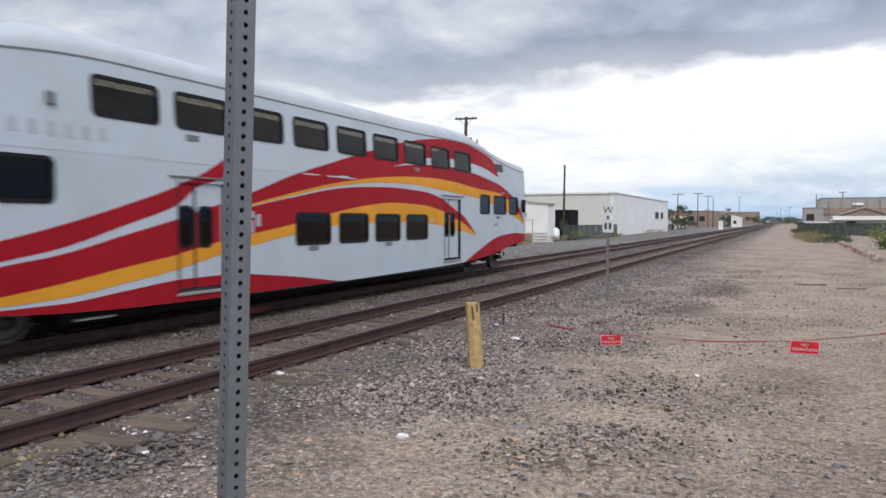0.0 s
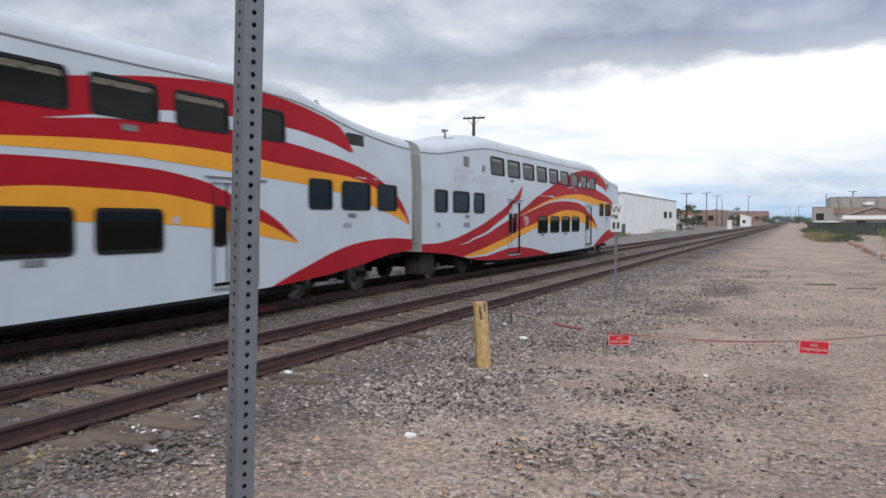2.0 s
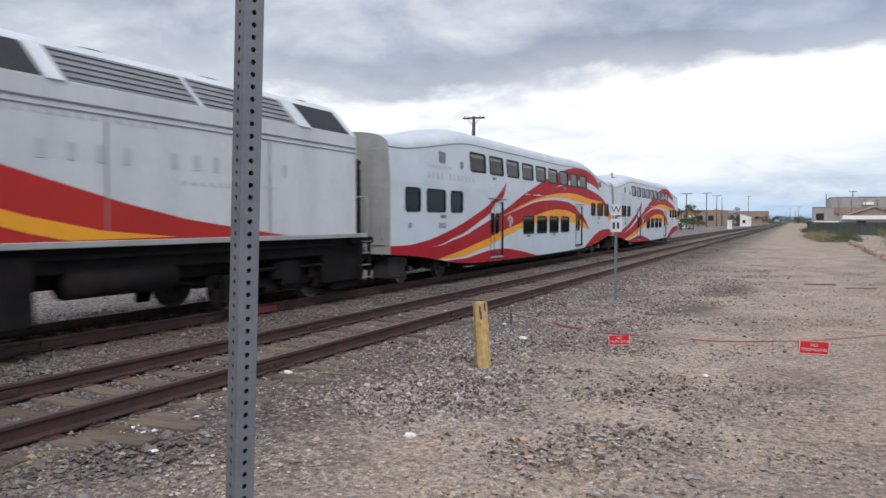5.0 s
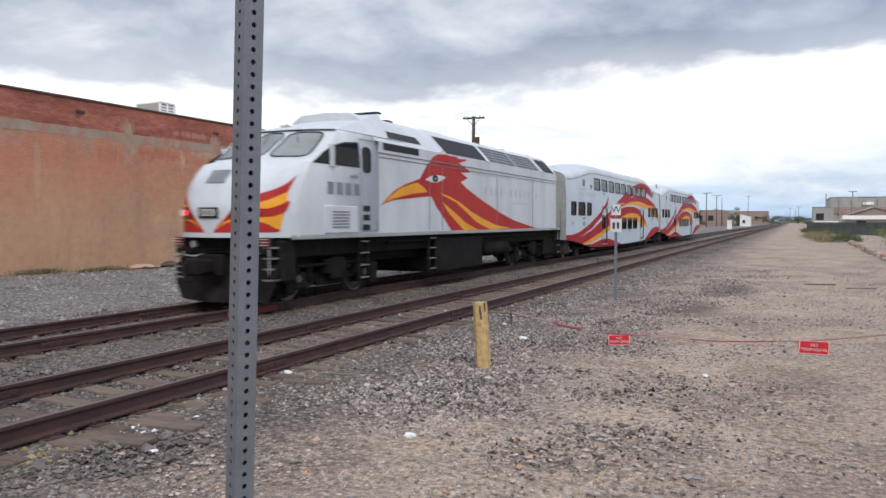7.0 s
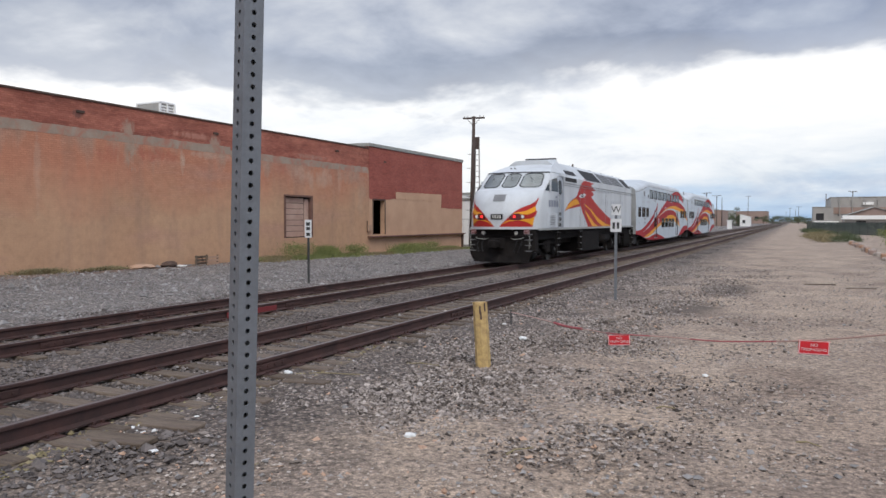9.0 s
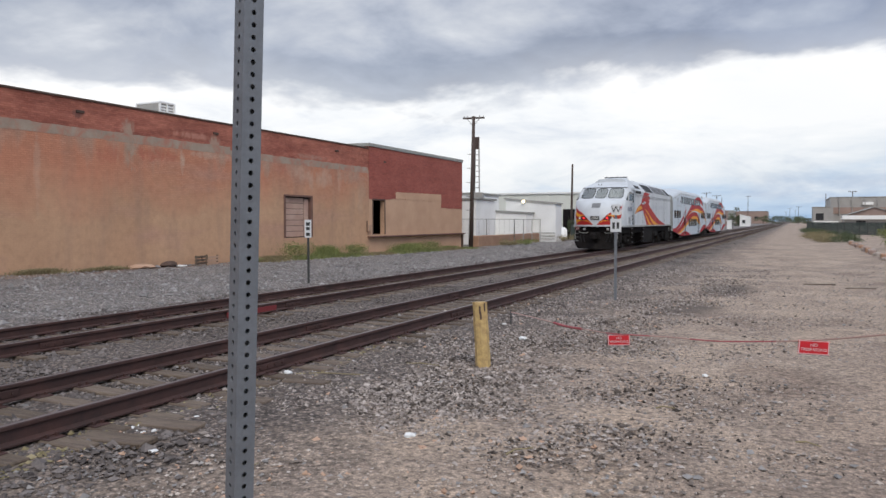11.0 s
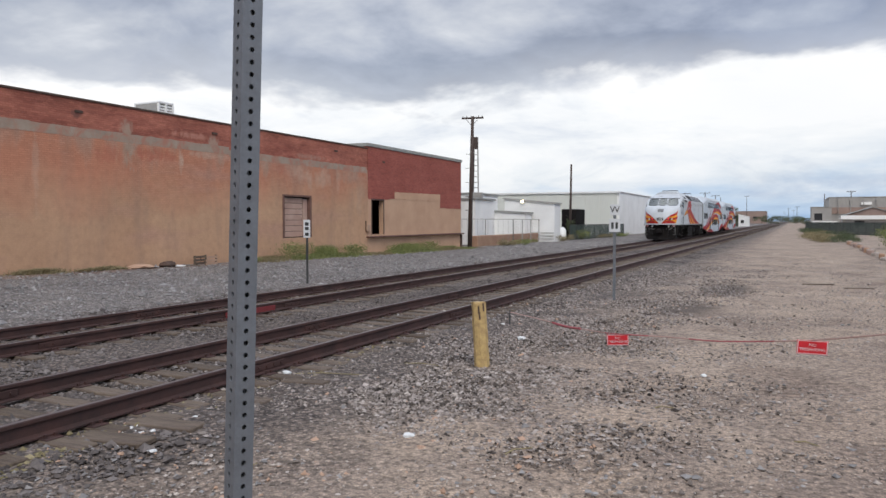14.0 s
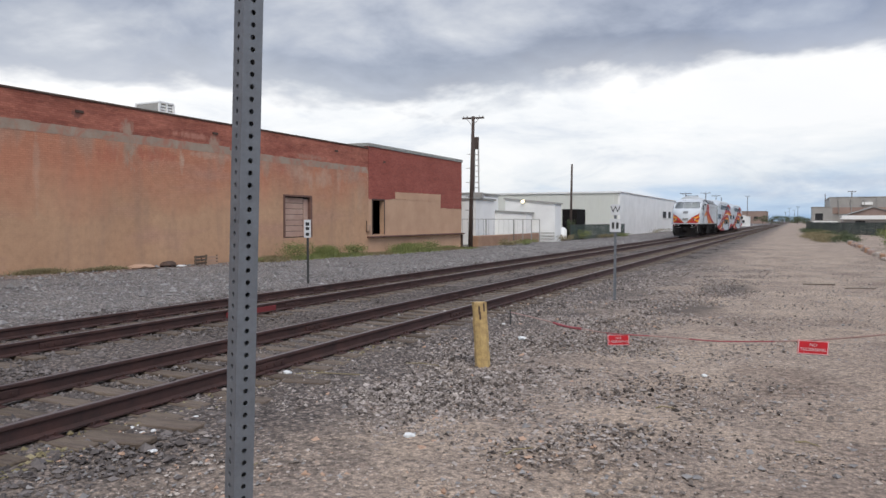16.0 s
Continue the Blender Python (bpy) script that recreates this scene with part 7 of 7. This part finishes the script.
        parts("panel_seam", [*[box(s * 1.529, s * 1.536, u, u + 0.035, 1.72, 3.6) for u in (-14.05, -13.2, -8.75, -4.9)]], GRILLE_GREY, root)
        part("side_sill", box(s * 1.50, s * 1.56, -20.4, -1.2, 1.60, 1.70, 0.01), END_GREY, root)
        bars("lettering", root, hood_side, s, -9.9, -4.0, 2.88, 3.14, 12, LETTER_PALE, gap_at=(4,), duty=0.3, label="faded grey lettering")
        bars("small_lettering", root, hood_side, s, -10.9, -7.6, 3.50, 3.57, 14, LETTER_PALE, duty=0.4)
        bars("small_lettering", root, hood_side, s, -7.2, -4.6, 2.62, 2.68, 12, LETTER_PALE, duty=0.4)
        part("air_grille", outline_patch([(-16.66, 3.80), (-14.70, 3.80), (-14.70, 3.98), (-16.66, 3.98)], hood_side, 0.006, s), GRILLE, root)

        def chamfer(u0, u1, z0, z1, m, name="roof_grille", lift=0.012):
            g = part(name, outline_patch([(u0, z0), (u1, z0), (u1, z1), (u0, z1)], hood_side, lift, s), m, root)
            for k in range(0 if m is GRILLE else 5):
                z = z0 + (z1 - z0) * (k + 0.5) / 5
                part("bar", outline_patch([(u0 + 0.04, z - 0.012), (u1 - 0.04, z - 0.012), (u1 - 0.04, z + 0.012), (u0 + 0.04, z + 0.012)], hood_side, lift + 0.012, s), GRILLE_GREY if m is GRILLE else GRILLE, g)
        chamfer(-16.3, -14.3, 4.14, 4.36, GRILLE)
        chamfer(-12.9, -9.75, 4.02, 4.56, GRILLE)
        chamfer(-9.40, -6.75, 4.02, 4.58, GRILLE_GREY)
        chamfer(-6.65, -4.0, 4.02, 4.58, GRILLE_GREY)
        chamfer(-3.45, -1.95, 4.02, 4.58, GRILLE)
        parts("grille_post", [band([(u, 4.6), (u + w, 4.6)], [(u, 4.0), (u + w, 4.0)], hood_side, 0.03, flip=s) for u, w in ((-9.72, 0.3), (-3.95, 0.45))], LOCO_WHITE, root)
        # ladders and tanks below the sill
        for u in (-17.5, -13.75, -1.2):
            lad = part("side_ladder", joined(*[box(s * 1.42, s * 1.50, u + d - 0.015, u + d + 0.015, 0.55, 1.62) for d in (-0.2, 0.2)]), UNDER, root)
            for z in (0.62, 0.92, 1.22, 1.5):
                part("rung", box(s * 1.40, s * 1.52, u - 0.19, u + 0.19, z - 0.012, z + 0.012), GRILLE_GREY, lad)
        part("truck_cover", box(s * 1.40, s * 1.46, -13.5, -9.9, 0.5, 1.5, 0.05), UNDER, root)
        part("air_reservoir", tube([(s * 1.2, -9.3, 1.05), (s * 1.2, -7.2, 1.05)], 0.24, 12), UNDER, root, smooth=True)
        part("sill_pipe", tube([(s * 1.40, -16.2, 1.45), (s * 1.40, -2.5, 1.45)], 0.035, 6), UNDER, root)
    # hood roof
    prof = [(hood_side(4.0), 4.0), (hood_side(4.6), 4.6), (0.75, 4.74), (0, 4.78), (-0.75, 4.74), (-hood_side(4.6), 4.6), (-hood_side(4.0), 4.0)]
    part("hood_roof", prism(prof, -17.0, -1.7), LOCO_WHITE, root)
    part("rear_wall", joined(box(-1.5, 1.5, -1.75, -1.68, 1.68, 4.0), box(-0.45, 0.45, -1.69, -1.65, 1.75, 3.6)), END_GREY, root)
    part("rear_equipment", joined(box(-1.30, 1.30, -2.7, -1.0, 0.55, 1.46, 0.04), box(-1.2, 1.2, -2.2, -0.9, 0.36, 0.6, 0.04)), UNDER, root, "dark equipment below the rear deck")
    part("rear_deck", box(-1.45, 1.45, -1.75, -0.75, 1.45, 1.6, 0.02), UNDER, root)
    parts("rear_rail", [*[tube([(x, -0.85, 1.6), (x, -0.85, 2.6)], 0.02, 6) for x in (-1.3, -0.7, 0.7, 1.3)], *[tube([(a, -0.85, 2.6), (b, -0.85, 2.6)], 0.02, 6) for a, b in ((-1.3, -0.7), (0.7, 1.3))]], END_GREY, root)
    parts("roof_fan", [*[tube([(0, u, 4.7), (0, u, 4.83)], 0.5, 20) for u in (-8.1, -5.4, -2.4)]], GRILLE_GREY, root)
    part("exhaust", box(-0.5, 0.5, -12.6, -10.8, 4.70, 4.83, 0.05), END_GREY, root)
    part("roof_box", box(-0.1, 0.3, -14.3, -13.95, 4.74, 4.92, 0.03), UNDER, root)
    # frame, tank, pilot
    part("main_frame", joined(box(-1.3, 1.3, -20.6, -1.0, 1.2, 1.62, 0.03), box(-0.9, 0.9, -20.8, -0.6, 0.95, 1.3, 0.03)), UNDER, root)
    part("fuel_tank", prism([(-1.38, 1.3), (-1.38, 0.75), (-1.0, 0.48), (1.0, 0.48), (1.38, 0.75), (1.38, 1.3)], -13.4, -10.0), UNDER, root)
    part("pilot", joined(box(-1.22, 1.22, -20.84, -20.5, 0.75, 1.66, 0.04), box(-1.24, 1.24, -20.9, -20.4, 1.30, 1.42, 0.02), box(-1.42, 1.42, -20.6, -20.1, 0.7, 1.6, 0.05)), UNDER, root)
    plow_v, plow_f = [], []
    for x, y0, y1 in ((-1.22, -20.72, -20.78), (-0.85, -20.84, -20.98), (0, -20.92, -21.15), (0.85, -20.84, -20.98), (1.22, -20.72, -20.78)):
        plow_v += [(x * 1.16, y0, 1.08), (x * 1.12, y0 - 0.05, 0.65), (x * 0.97, y1, 0.30), (x * 0.97, y1 + 0.08, 0.30), (x * 1.16, y0 + 0.1, 1.08)]
    for i in range(4):
        for j in range(4):
            plow_f.append((i * 5 + j, i * 5 + j + 1, (i + 1) * 5 + j + 1, (i + 1) * 5 + j))
    part("snow_plow", (plow_v, plow_f), UNDER, root, "black snow plow blade")
    part("coupler", joined(box(-0.15, 0.15, -21.55, -21.0, 0.92, 1.2, 0.04), box(-0.2, 0.12, -21.7, -21.45, 0.88, 1.24, 0.05), box(-0.32, 0.32, -21.2, -21.1, 0.85, 1.3, 0.03)), UNDER, root)
    for x in (-0.95, -0.75, 0.75, 0.95):
        part("air_hose", tube([(x, -20.82, 1.2), (x, -21.0, 1.0), (x * 0.9, -21.05, 0.72)], 0.028, 6), RUBBER, root)
    for s in (-1, 1):
        part("ditch_lamp", disc((s * 0.72, -20.85, 1.5), 0.075, -0.06, 14), LAMP_WHITE, root)
        parts("corner_step", [box(s * 1.08, s * 1.34, -20.84, -20.4, z, z + 0.035) for z in (0.75, 0.98, 1.2, 1.42)], GRILLE_GREY, root)
        parts("striped_board", [*[box(s * 1.06, s * 1.28, -20.895, -20.88, 1.49 + 0.06 * k, 1.502 + 0.06 * k) for k in range(3)]], SIGN_TEXT, root, "red and white striped board")
        part("stripe_back", box(s * 1.06, s * 1.28, -20.885, -20.83, 1.46, 1.65), DARK_RED, root)
        part("grab_iron", tube([(s * 1.24, -20.8, 0.85), (s * 1.3, -20.88, 0.9), (s * 1.3, -20.88, 1.36), (s * 1.22, -20.8, 1.40)], 0.016, 6), METAL_TRIM, root)
        part("front_rail", tube([(s * 0.5, -20.85, 1.3), (s * 0.62, -20.98, 1.24), (s * 0.95, -20.97, 1.27), (s * 1.1, -20.85, 1.36)], 0.018, 6), METAL_TRIM, root)
    for u in (-18.3, -3.9):
        t = make_truck(u, root)
        for s in (-1, 1):
            part("brake_gear", joined(box(s * 1.05, s * 1.28, u - 0.25, u + 0.25, 0.62, 1.15, 0.04), tube([(s * 1.2, u - 1.5, 1.0), (s * 1.2, u + 1.5, 1.0)], 0.04, 6), box(s * 1.05, s * 1.2, u - 1.9, u - 1.6, 0.4, 0.95, 0.03), box(s * 1.05, s * 1.2, u + 1.6, u + 1.9, 0.4, 0.95, 0.03)), UNDER, root)
        for d in (-1.37, 1.37):
            wheelset(u + d, LOCO_WHEEL, 0.5, root)
    return root


locomotive = make_locomotive()
SPEED, START = 8.12, 8.5 - 8.12 * 4      # metres a second; where the rear coach's end stands at the beginning


# how far the train runs ahead of that even speed: it slows a little as it passes
AHEAD = [(0.0, 0.50), (0.5, 0.44), (1.0, 0.37), (1.5, 0.29), (2.0, 0.09), (2.5, 0.05), (4.0, 0.05), (6.5, 0.02), (9.0, 0.12), (12.0, 0.18), (14.5, 0.3), (16.0, 0.5)]


def run(t):
    return SPEED * t + float(np.interp(t, [a for a, _ in AHEAD], [b for _, b in AHEAD]))


def motions():
    for vehicle, lead, r in ((rear_car, 0.0, WHEEL_R), (lead_car, 26.08, WHEEL_R), (locomotive, 0.0, 0.5)):
        walk(vehicle, [(t, pose(FAR_TRACK + LINE_TURN * (START + lead + run(t)), START + lead + run(t), 0, rz=-math.degrees(LINE_TURN))) for t, _ in AHEAD])
        for ws in [c for c in vehicle.children if c.name.startswith("wheelset")]:
            u, z = ws.location[1], ws.location[2]
            walk(ws, [(k / 15, pose(0, u, z, -math.degrees(run(k / 15) / r))) for k in range(241)])


motions()
